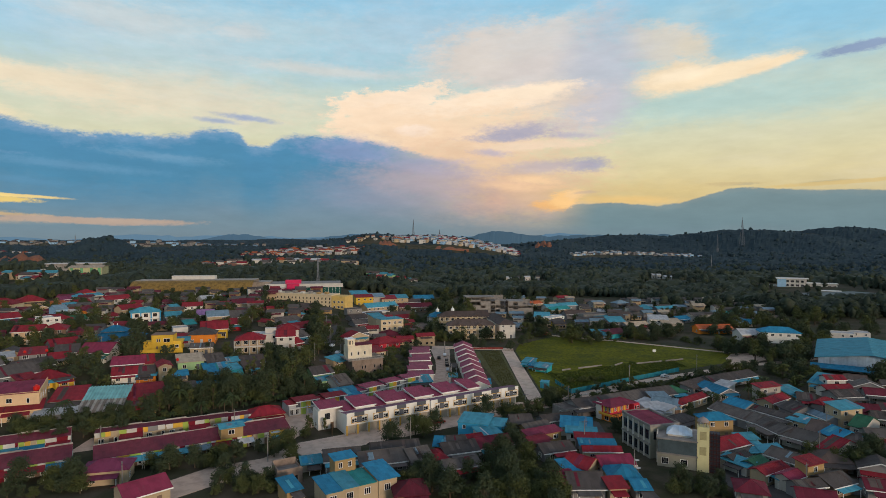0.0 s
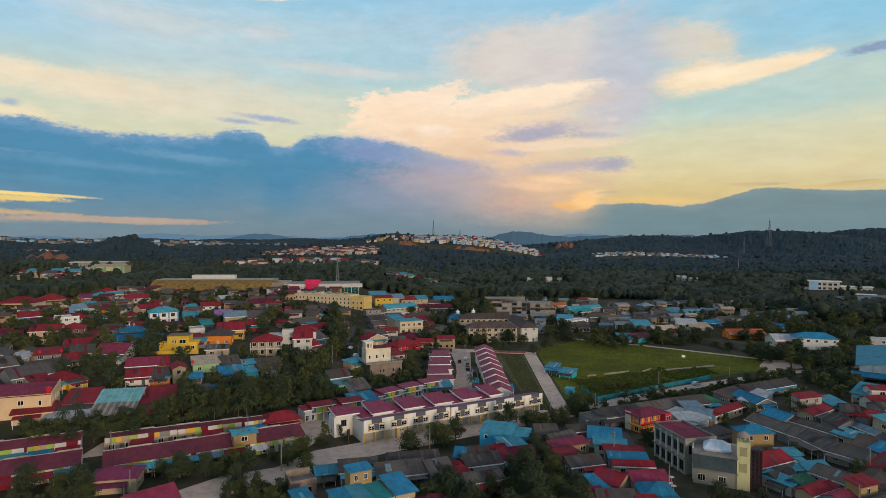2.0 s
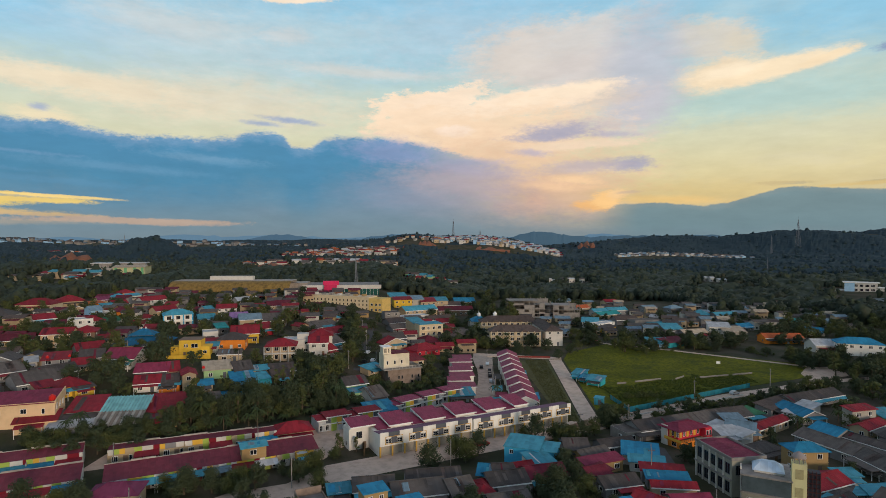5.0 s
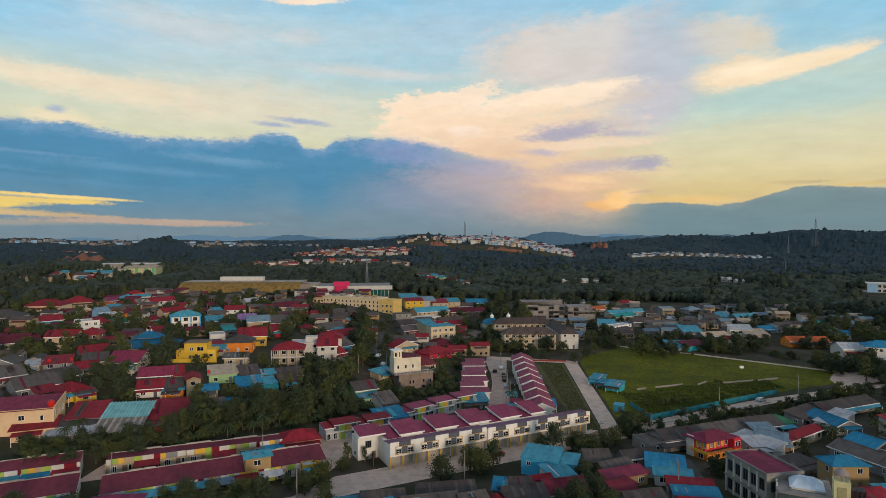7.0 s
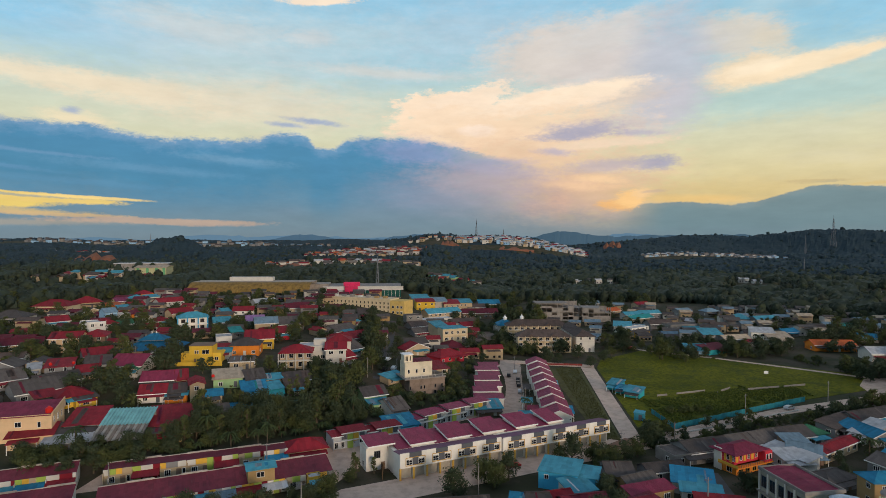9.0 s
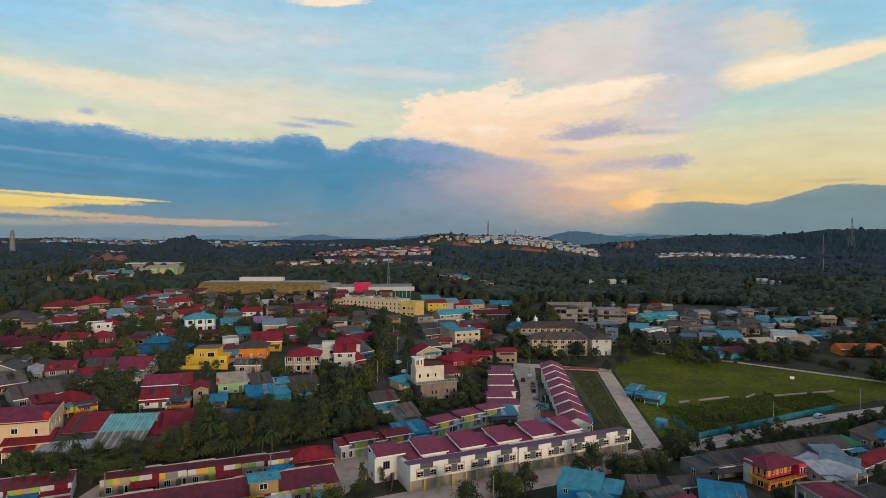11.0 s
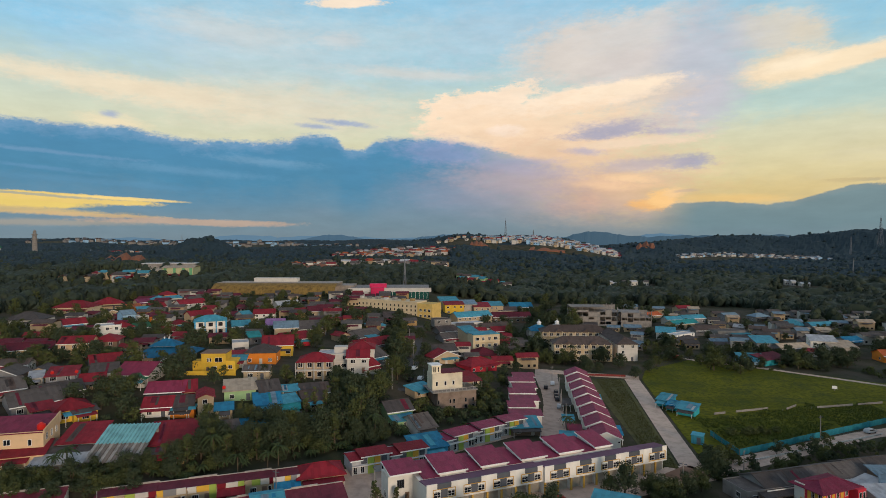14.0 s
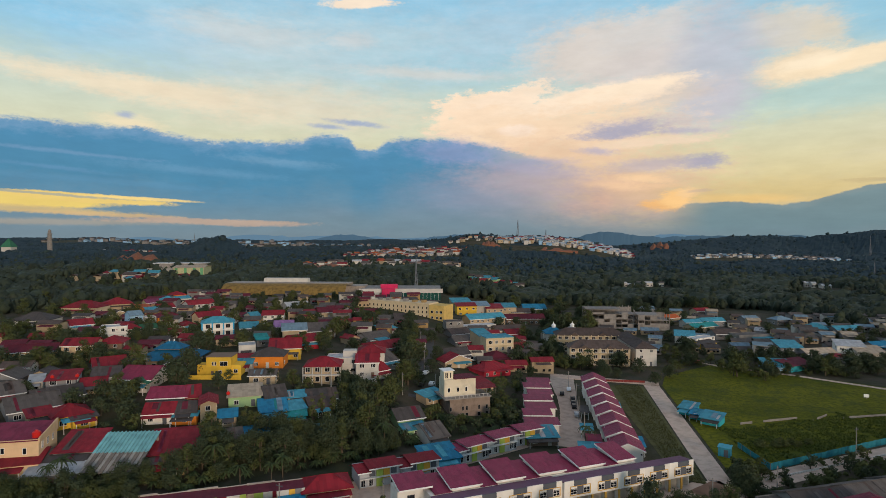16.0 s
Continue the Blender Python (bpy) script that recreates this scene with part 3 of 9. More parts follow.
# ---------------------------------------------------------------- houses
def roof_solid(kind, w, d, h, rise, o):
    """The roof of a body w wide and d deep whose walls end at h; o: overhang."""
    s, t = Solid(), 0.14
    x0, x1, y0, y1 = -w / 2 - o, w / 2 + o, -o, d + o
    ym = d / 2
    if kind == "g":
        k = rise / (d / 2)
        s.slab([(x0, y0, h - o * k), (x1, y0, h - o * k), (x1, ym, h + rise), (x0, ym, h + rise)], t)
        s.slab([(x0, ym, h + rise), (x1, ym, h + rise), (x1, y1, h - o * k), (x0, y1, h - o * k)], t)
        s.box(x0, x1, ym - 0.18, ym + 0.18, h + rise - 0.05, h + rise + 0.06)
    elif kind == "e":
        k = rise / (w / 2)
        s.slab([(x0, y0, h - o * k), (0, y0, h + rise), (0, y1, h + rise), (x0, y1, h - o * k)], t)
        s.slab([(0, y0, h + rise), (x1, y0, h - o * k), (x1, y1, h - o * k), (0, y1, h + rise)], t)
        s.box(-0.18, 0.18, y0, y1, h + rise - 0.05, h + rise + 0.06)
    elif kind == "h":
        r = min(w, d) / 2
        k = rise / r
        lo = h - o * k
        if w >= d:
            a, c = (-(w / 2 - r), ym, h + rise), (w / 2 - r, ym, h + rise)
            if w - d < 0.1:
                c = (0.05, ym, h + rise)
            faces = [[(x0, y0, lo), (x1, y0, lo), c, a], [(x1, y1, lo), (x0, y1, lo), a, c], [(x0, y1, lo), (x0, y0, lo), a], [(x1, y0, lo), (x1, y1, lo), c]]
        else:
            a, c = (0, r, h + rise), (0, d - r, h + rise)
            faces = [[(x0, y0, lo), (x1, y0, lo), a], [(x1, y1, lo), (x0, y1, lo), c], [(x0, y1, lo), (x0, y0, lo), a, c], [(x1, y0, lo), (x1, y1, lo), c, a]]
        for f in faces:
            s.face(f)
        s.box(x0, x1, y0, y1, lo - t, lo - 0.004)
        for p, q in ((a, c), (a, (x0, y0, lo)), (c, (x1, y0, lo)), (a, (x0, y1, lo)), (c, (x1, y1, lo))):
            s.rod(p, q, 0.12, 4)
    elif kind == "s":
        k = rise / d
        s.slab([(x0, y0, h - o * k), (x1, y0, h - o * k), (x1, y1, h + rise + o * k), (x0, y1, h + rise + o * k)], t)
    elif kind == "f":
        s.box(-w / 2 + 0.15, w / 2 - 0.15, 0.15, d - 0.15, h - 0.5, h - 0.25)
    return s


ROOF_WORDS = {"g": "gabled", "e": "gable-fronted", "h": "hipped", "s": "lean-to", "f": "flat"}
TONE = {"plaster": "off-white", "lilac": "lilac", "steel": "blue-grey", "cyan": "turquoise", "dark": "dark", "wine": "dark red", "lightblue": "light blue", "tan": "tan", "butter": "cream", "fresh": "white", "deepblue": "blue"}


OLD = {"grey": ("brown", "dark", "dark", "brown", "wine", "steel"), "dark": ("grey", "grey", "brown", "wine"), "red": ("wine", "brown", "magenta"), "wine": ("red", "brown"), "blue": ("cyan", "teal", "steel"), "cyan": ("blue", "steel", "white")}


def patches(e, kind, w, d, h, rise, rc, x, y):
    """Newer or rustier sheets laid over an old roof."""
    if kind not in "gs" or rc not in OLD or y > 300:
        return
    rnd = random.Random(int(x * 13 + y * 41))
    run = d / 2 if kind == "g" else d
    for _ in range(rnd.choice((1, 2, 3, 4)) if rc in ("grey", "dark") else rnd.choice((0, 1, 2))):
        pw, pl = rnd.choice((0.4, 0.8, 0.8, 1.6)), run * rnd.uniform(0.5, 1.0)
        px, py = rnd.uniform(-w / 2, w / 2 - pw), rnd.uniform(0, run - pl)
        z = lambda yy: h + rise * yy / run + 0.05
        s = Solid()
        s.slab([(px, py, z(py)), (px + pw, py, z(py)), (px + pw, py + pl, z(py + pl)), (px, py + pl, z(py + pl))], 0.03)
        c = rnd.choice(OLD[rc])
        part("patch_sheet", s.mesh("patch_sheet", wall_mat(c) if c == "concrete" else roof_mat(c)), e, "odd roofing sheet")


def house(x, y, rot, w, d, h, kind="g", rc="red", wc="white", rise=None, base=None, name="house", label="", front=True, group="houses of the town"):
    """A house whose front wall stands at (x, y), w wide, facing its own -y."""
    z = ground(x, y) if base is None else base
    storeys = max(1, round(h / 3.2))
    if not label:
        label = "%s %s-storey house with a %s %s roof" % (TONE.get(wc, wc), ("one", "two", "three", "four")[min(storeys, 4) - 1], TONE.get(rc, rc), ROOF_WORDS[kind])
    e = thing(name, x, y, z, rot, label, "house", group)
    claim(x, y, rot, w, d)
    if rise is None:
        rise = {"g": d * 0.21, "e": w * 0.20, "h": min(w, d) * 0.23, "s": d * 0.17, "f": 0}[kind]
    s = Solid()
    hw = w / 2
    if kind == "g":
        s.prism([(-hw, 0, -1.5), (-hw, d, -1.5), (-hw, d, h - 0.16), (-hw, d / 2, h + rise - 0.16), (-hw, 0, h - 0.16)],
                [(hw, 0, -1.5), (hw, d, -1.5), (hw, d, h - 0.16), (hw, d / 2, h + rise - 0.16), (hw, 0, h - 0.16)])
    elif kind == "e":
        s.prism([(-hw, 0, -1.5), (hw, 0, -1.5), (hw, 0, h - 0.16), (0, 0, h + rise - 0.16), (-hw, 0, h - 0.16)],
                [(-hw, d, -1.5), (hw, d, -1.5), (hw, d, h - 0.16), (0, d, h + rise - 0.16), (-hw, d, h - 0.16)])
    elif kind == "s":
        s.prism([(-hw, 0, -1.5), (-hw, d, -1.5), (-hw, d, h + rise - 0.16), (-hw, 0, h - 0.16)], [(hw, 0, -1.5), (hw, d, -1.5), (hw, d, h + rise - 0.16), (hw, 0, h - 0.16)])
    elif kind == "f":
        s.box(-hw, hw, 0, d, -1.5, h - 0.5)
        p = Solid()
        p.ring(-hw, hw, 0, d, 0.15, h - 0.5, h)
        part("parapet", p.mesh("parapet", wall_mat(wc)), e)
    else:
        s.box(-hw, hw, 0, d, -1.5, h - 0.16)
    if storeys > 1:
        for i in range(1, storeys):
            zz = h * i / storeys
            p = Solid()
            p.box(-hw - 0.08, hw + 0.08, -0.08, 0, zz - 0.12, zz + 0.08)
            part("ledge", p.mesh("ledge", wall_mat(wc)), e)
    part("wall", s.mesh("wall", wall_mat(wc)), e)
    o = 0.55 if kind != "f" else 0
    part("roof", roof_solid(kind, w, d, h, rise, o).mesh("roof", roof_mat(rc, "Y" if kind == "e" else "X")), e)
    if kind in "ge" and w > 7:
        f = Solid()
        if kind == "g":
            k = rise / (d / 2)
            f.box(-hw - o, hw + o, -o - 0.05, -o, h - o * k - 0.28, h - o * k + 0.02)
        else:
            k = rise / hw
            for sx in (-1, 1):
                f.prism([(sx * (hw + o), -o - 0.05, h - o * k - 0.25), (0, -o - 0.05, h + rise - 0.25), (0, -o - 0.05, h + rise + 0.03), (sx * (hw + o), -o - 0.05, h - o * k + 0.03)],
                        [(sx * (hw + o), -o, h - o * k - 0.25), (0, -o, h + rise - 0.25), (0, -o, h + rise + 0.03), (sx * (hw + o), -o, h - o * k + 0.03)])
        part("fascia", f.mesh("fascia", trim_white), e, "white eaves board")
    patches(e, kind, w, d, h, rise, rc, x, y)
    rnd = random.Random(int(x * 31 + y * 17))
    if front:
        step, near = h / storeys, y < 285
        side = -hw if x > 0 else hw
        for i in range(storeys):
            n = max(1, int(w / 3.6))
            for j in range(n):
                px = -hw + w * (j + 0.5) / n + rnd.uniform(-0.25, 0.25)
                if i == 0 and j == n // 2 and n > 1:
                    door(e, px, 0, 0.02, 0, 0.95, rnd.choice(("brown", "white", "slate")))
                elif near or rnd.random() < 0.75:
                    window(e, px, 0, i * step + 0.95, 0, rnd.choice((1.2, 1.6)), 1.2, rnd.choice((1, 2)), deep=near)
            if d > 5:
                window(e, side, d * 0.35, i * step + 1.0, 90 if side > 0 else -90, 1.2, 1.1, deep=near)
        if h < 5.2 and rnd.random() < 0.8:
            pc = rnd.choice((rc, rc, "grey", "red", "cyan", "grey", "dark"))
            pw, pd, pz = w * rnd.uniform(0.55, 1.0), rnd.uniform(2.0, 3.2), min(2.5, h - 0.7)
            off = rnd.uniform(-1, 1) * (w - pw) / 2
            p = part("porch_roof", roof_solid("s", pw, pd, pz, 0.35, 0.15).mesh("porch_roof", roof_mat(pc)), e, "%s sheet porch roof" % TONE.get(pc, pc), at=pose(off, -pd, 0))
            if near:
                for ax in (-pw / 2 + 0.15, pw / 2 - 0.15):
                    q = Solid()
                    q.box(ax - 0.06, ax + 0.06, 0.1, 0.22, -1.2, pz - 0.1)
                    part("post", q.mesh("post", trim_white), p)
    return e


def fill(x0, y0, x1, y1, x2, y2, x3, y3, rot, step, chance, seed, roofs, walls, joined=False):
    """Small low houses packed into the free ground of a quarter; joined: the far ones, as one mass."""
    rnd, js = random.Random(seed), Solid()
    mats = [wall_mat(q) for q in walls] + [roof_mat(q) for q in roofs]
    ln, dp = math.hypot(x1 - x0, y1 - y0), math.hypot(x3 - x0, y3 - y0)
    for i in range(int(ln / step)):
        for j in range(int(dp / step)):
            u, v = (i + rnd.uniform(0.2, 0.8)) * step / ln, (j + rnd.uniform(0.2, 0.8)) * step / dp
            x = (x0 * (1 - u) + x1 * u) * (1 - v) + (x3 * (1 - u) + x2 * u) * v
            y = (y0 * (1 - u) + y1 * u) * (1 - v) + (y3 * (1 - u) + y2 * u) * v
            w, d, r = rnd.uniform(6.5, 10.5), rnd.uniform(6, 8.5), rot + rnd.choice((0, 0, 0, 8, -8))
            c, s = math.cos(radians(r)), math.sin(radians(r))
            if rnd.random() < chance and all(is_free(x + a * c - k * s, y + a * s + k * c, 0.2) for a in (-w / 2, 0, w / 2) for k in (-1.5, d / 2, d)):
                if not joined:
                    house(x, y, r, w, d, rnd.choice((3.0, 3.3, 3.6)), rnd.choice("gggheg"), rnd.choice(roofs), rnd.choice(walls))
                    continue
                claim(x, y, r, w, d)
                z, h, o, up = ground(x, y), rnd.choice((3.0, 3.4, 5.6)), 0.5, d * 0.17
                P = lambda a, k, t: (x + a * c - k * s, y + a * s + k * c, z + t)
                mi, ri = rnd.randrange(len(walls)), len(walls) + rnd.randrange(len(roofs))
                js.prism([P(-w / 2, 0, -2), P(w / 2, 0, -2), P(w / 2, d, -2), P(-w / 2, d, -2)], [P(-w / 2, 0, h), P(w / 2, 0, h), P(w / 2, d, h), P(-w / 2, d, h)], mi)
                js.slab([P(-w / 2 - o, -o, h - 0.1), P(w / 2 + o, -o, h - 0.1), P(w / 2 + o, d / 2, h + up), P(-w / 2 - o, d / 2, h + up)], 0.15, ri)
                js.slab([P(-w / 2 - o, d / 2, h + up), P(w / 2 + o, d / 2, h + up), P(w / 2 + o, d + o, h - 0.1), P(-w / 2 - o, d + o, h - 0.1)], 0.15, ri)
                js.slab([P(-w / 3, -3, h - 0.9), P(w / 3, -3, h - 0.9), P(w / 3, 0, h - 0.5), P(-w / 3, 0, h - 0.5)], 0.12, len(walls) + rnd.randrange(len(roofs)))
                for k in (-0.3, 0.05, 0.32):
                    js.prism([P(w * k - 0.6, -0.06, 0.9), P(w * k + 0.6, -0.06, 0.9), P(w * k + 0.6, 0, 0.9), P(w * k - 0.6, 0, 0.9)], [P(w * k - 0.6, -0.06, 2.0), P(w * k + 0.6, -0.06, 2.0), P(w * k + 0.6, 0, 2.0), P(w * k - 0.6, 0, 2.0)], len(mats))
    if joined:
        tagged(new("town_houses", js.mesh("town_houses", *mats, glass_mat())), "closely packed small houses in the farther town", "houses", "", "stuff")


# ---------------------------------------------------------------- trees
def leaves(s, centre, r, count, size, rnd, squash=0.75):
    """Small leaf clumps scattered through a ball, thicker towards its skin."""
    for _ in range(count):
        v = Vector((rnd.gauss(0, 1), rnd.gauss(0, 1), rnd.gauss(0, 1))).normalized()
        p = Vector(centre) + Vector((v.x, v.y, v.z * squash)) * r * (0.55 + 0.5 * rnd.random())
        nrm = (v + Vector((rnd.uniform(-1, 1), rnd.uniform(-1, 1), rnd.uniform(-0.3, 1.2))) * 0.8).normalized()
        a = nrm.orthogonal().normalized()
        a.rotate(Matrix.Rotation(rnd.uniform(0, 6.28), 3, nrm))
        c = nrm.cross(a)
        k = size * rnd.uniform(0.6, 1.3)
        s.face([p - a * k, p - c * k * 0.6 + nrm * k * 0.15, p + a * k, p + c * k * 0.6 + nrm * k * 0.15])


def broad_tree(seed, height, spread, clumps, per, size, mat, name="tree"):
    rnd = random.Random(seed)
    t = Solid()
    fork = height * rnd.uniform(0.16, 0.26)
    t.tube(0, 0, -0.6, fork, height * 0.035, height * 0.024, 8)
    crown = Solid()
    for i in range(clumps):
        a, q = rnd.uniform(0, 6.283), rnd.random() ** 0.6
        up = rnd.random()
        r = spread * q * math.sin(min(1, 0.35 + up) * 2.6) * rnd.uniform(0.8, 1.15)
        c = (r * math.cos(a), r * math.sin(a), fork + (height - fork) * (0.02 + 0.86 * up))
        if i < 9:
            t.rod((0, 0, fork * 0.9), c, height * 0.011, 5)
        leaves(crown, c, spread * rnd.uniform(0.28, 0.48), per, size, rnd)
    e = thing(name, 0, 0, 0, 0, "", "tree")
    part("trunk", t.mesh("trunk", bark), e), part("crown", crown.mesh("crown", mat), e)
    return e


def palm_tree(seed, height, fronds, length, name="palm_tree", width=0.5):
    rnd = random.Random(seed)
    t, crown = Solid(), Solid()
    lean = rnd.uniform(-0.6, 0.6)
    top = Vector((0, 0, -0.5))
    for i in range(6):
        nxt = Vector((lean * ((i + 1) / 6) ** 2, 0, height * (i + 1) / 6))
        t.rod(top, nxt, 0.19 - 0.015 * i, 7)
        top = nxt
    for i in range(fronds):
        a = 6.283 * i / fronds + rnd.uniform(-0.2, 0.2)
        lift = rnd.uniform(0.0, 1.0)
        last = top.copy()
        for k in range(1, 8):
            q = k / 7
            out = length * q * (1 - 0.12 * q)
            p = top + Vector((math.cos(a) * out, math.sin(a) * out, length * (lift * q - (0.55 + lift * 0.75) * q * q)))
            side = Vector((-math.sin(a), math.cos(a), 0)) * width * (1.2 - q) * (1 if k > 1 else 0.5)
            drop = Vector((0, 0, -0.35 * width))
            crown.face([last, p, p + side + drop, last + side * 0.9 + drop])
            crown.face([p, last, last - side * 0.9 + drop, p - side + drop])
            last = p
    e = thing(name, 0, 0, 0, 0, "", "tree")
    part("trunk", t.mesh("trunk", bark), e), part("crown", crown.mesh("crown", leaf_palm), e)
    return e


TREES = {"big": [broad_tree(1, 8.2, 3.7, 58, 60, 0.23, leaf_dark), broad_tree(2, 7.4, 3.5, 56, 60, 0.22, leaf_light), broad_tree(3, 9.4, 3.3, 60, 60, 0.23, leaf_dark)],
         "small": [broad_tree(4, 5.2, 2.3, 36, 52, 0.18, leaf_dark), broad_tree(5, 4.6, 2.4, 36, 52, 0.18, leaf_light), broad_tree(6, 6.2, 2.1, 38, 52, 0.18, leaf_dark)],
         "bush": [broad_tree(7, 2.4, 1.7, 16, 46, 0.16, leaf_light, "bush"), broad_tree(8, 2.8, 1.5, 16, 46, 0.16, leaf_dark, "bush")],
         "palm": [palm_tree(11, 8.5, 16, 3.6), palm_tree(12, 6.5, 15, 3.4)],
         "banana": [palm_tree(13, 2.2, 9, 2.4, "banana_plant", 0.75)],
         "slim": [broad_tree(9, 9.0, 1.9, 20, 44, 0.25, leaf_light)]}
FAR_TREES = {"big": [broad_tree(31, 8.4, 3.9, 34, 30, 0.36, leaf_dark), broad_tree(32, 7.6, 3.7, 34, 30, 0.36, leaf_dark), broad_tree(33, 9.4, 3.2, 34, 30, 0.34, leaf_light)],
             "small": [broad_tree(34, 5.2, 2.3, 18, 24, 0.33, leaf_dark), broad_tree(35, 5.0, 2.5, 18, 24, 0.33, leaf_light)],
             "bush": [broad_tree(37, 2.4, 1.7, 10, 18, 0.30, leaf_light)], "palm": [palm_tree(41, 7.5, 12, 3.6)], "banana": [palm_tree(43, 2.2, 8, 2.4, "banana_plant", 0.75)], "slim": [broad_tree(39, 9.0, 1.9, 14, 20, 0.36, leaf_light)]}
LABELS = {"big": "tall broad-crowned dark green tree among the houses", "small": "small round-crowned green tree beside a house", "bush": "low green bush on open ground",
          "palm": "coconut palm with long drooping fronds", "banana": "banana plant with broad drooping green leaves", "slim": "slender young tree with a narrow light crown"}
WANTED = []


def tree(kind, x, y, size=1.0):
    WANTED.append((kind, x, y, size))


def plant():
    """The 300 trees nearest to the south-eastern edge of town are things of their own, the others one joined mass."""
    hx, hy = 0.892, 0.452
    tall = {"big": 8.4, "small": 5.3, "bush": 2.6, "palm": 8, "banana": 3.5, "slim": 9}
    WANTED[:] = [q for q in WANTED if not (211 < q[1] < 231 and 297 < q[2] < 319)]   # yard before the blue-roofed house
    hides = lambda q: 58 < q[1] < 128 and tall[q[0]] * q[3] > 3.8 and -1 < (q[1] - 60) * hy - (q[2] - 212) * hx < 13   # the verge of the field road is kept low
    WANTED[:] = [q for q in WANTED if not hides(q)]
    WANTED.sort(key=lambda q: q[2] + abs(q[1]) * 0.4 + (60 if q[0] in ("bush", "banana") else 0))
    far = {}
    for i, (kind, x, y, size) in enumerate(WANTED):
        rnd = random.Random(int(x * 53 + y * 29))
        proto = rnd.choice((TREES if i < 300 else FAR_TREES)[kind])
        size *= rnd.uniform(0.85, 1.15)
        m = pose(x, y, land(x, y), 0, 0, rnd.uniform(0, 360)) @ Matrix.Diagonal((size, size, size * rnd.uniform(0.9, 1.1), 1))
        if i < 300:
            tagged(copy_thing(proto, m), LABELS[kind], "bush" if kind == "bush" else "tree", "trees of the town")
        else:
            for o in proto.children:
                far.setdefault(o.data.materials[0].name, []).append((o.data, m))
    for name, jobs in far.items():
        vs, ls, ts, at = [], [], [], 0
        for me, m in jobs:
            v = np.empty(len(me.vertices) * 3, np.float32)
            me.vertices.foreach_get("co", v)
            v = v.reshape(-1, 3) @ np.array(m.to_3x3(), np.float32).T + np.array(m.translation, np.float32)
            l, t = np.empty(len(me.loops), np.int32), np.empty(len(me.polygons), np.int32)
            me.loops.foreach_get("vertex_index", l), me.polygons.foreach_get("loop_total", t)
            vs.append(v), ls.append(l + at), ts.append(t)
            at += len(v)
        v, l, t = np.concatenate(vs), np.concatenate(ls), np.concatenate(ts)
        me = bpy.data.meshes.new("town_trees")
        me.vertices.add(len(v)), me.loops.add(len(l)), me.polygons.add(len(t))
        me.vertices.foreach_set("co", v.ravel()), me.loops.foreach_set("vertex_index", l)
        me.polygons.foreach_set("loop_start", np.concatenate(([0], np.cumsum(t)[:-1])).astype(np.int32))
        me.update(calc_edges=True)
        me.materials.append(bpy.data.materials[name])
        tagged(new("town_trees", me), "trees filling the gaps between the farther houses", "trees", "", "stuff")


def grove(kind, x0, y0, x1, y1, x2, y2, x3, y3, count, size=1.0, room=1.0, seed=1):
    """Trees scattered over a quadrilateral, off the houses and roads."""
    rnd = random.Random(seed + int(x0 * 7 + y0))
    for _ in range(count):
        for _try in range(6):
            u, v = rnd.random(), rnd.random()
            x = (x0 * (1 - u) + x1 * u) * (1 - v) + (x3 * (1 - u) + x2 * u) * v
            y = (y0 * (1 - u) + y1 * u) * (1 - v) + (y3 * (1 - u) + y2 * u) * v
            if is_free(x, y, room):
                tree(rnd.choice(kind), x, y, size * rnd.uniform(0.75, 1.25))
                break

def box_part(name, e, x0, x1, y0, y1, z0, z1, mat, label=""):
    s = Solid()
    s.box(x0, x1, y0, y1, z0, z1)
    return part(name, s.mesh(name, mat), e, label)


# ---------------------------------------------------------------- roads, yards, field
sheet("road_1", [(50.8, 210), (57.0, 213), (64.8, 312), (58.6, 313)], concrete, 0.05)                 # pale concrete lane beside the field
sheet("road_2", [(10.5, 236), (23.5, 234), (30.5, 322), (20.5, 322)], concrete, 0.05)                 # street between the two terraces
sheet("road_3", [(20.5, 322), (65, 312.5), (66, 318), (21, 329)], concrete, 0.06)
sheet("pavement", [(-38, 161), (-34, 153), (-24, 163.5), (58, 205.5), (54, 214.5), (48.5, 213.5), (-29, 174.5)], concrete, 0.05)                     # forecourt of the shops
sheet("road_4", [(-44, 186), (-31, 178), (-16, 212), (10, 236), (8, 243), (-24, 221), (-46, 196)], concrete, 0.08)
sheet("road_5", [(56.5, 211), (59, 207), (118, 241), (170, 264), (260, 288), (258, 291), (168, 268), (115, 246), (57.5, 215.5)], concrete, 0.07)
sheet("road_6", [(-34, 262), (-26, 262), (-30, 300), (-38, 384), (-45, 384), (-38, 300)], asphalt, 0.10)
sheet("road_7", [(-90, 176), (-92, 166.5), (-40, 189.5), (-44, 196.5)], concrete, 0.07)
sheet("road_8", [(-72, 133), (-60, 131), (-40, 150), (-30, 152), (-36, 163), (-50, 157)], concrete, 0.06)
sheet("road_9", [(64, 190), (69, 187), (64, 150), (64, 110), (58, 110), (58, 150)], asphalt, 0.06)
sheet("road_10", [(84, 138), (92, 150), (110, 140), (140, 128), (136, 120), (104, 130), (86, 118)], asphalt, 0.06)
sheet("road_11", [(95.8, 361.7), (102.4, 353.2), (130.5, 335.2), (157.9, 312.9), (185.2, 290.6), (183.7, 295.6), (156.4, 317.9), (129.0, 340.2), (100.9, 358.2), (94.3, 366.7)], concrete, 0.12)                 # pale track behind the field
sheet("road_12", [(178.4, 293.2), (168.4, 280.9), (164.3, 267.3), (187.6, 276.8), (196.8, 295.3)], concrete, 0.14)                 # where the track meets the field road
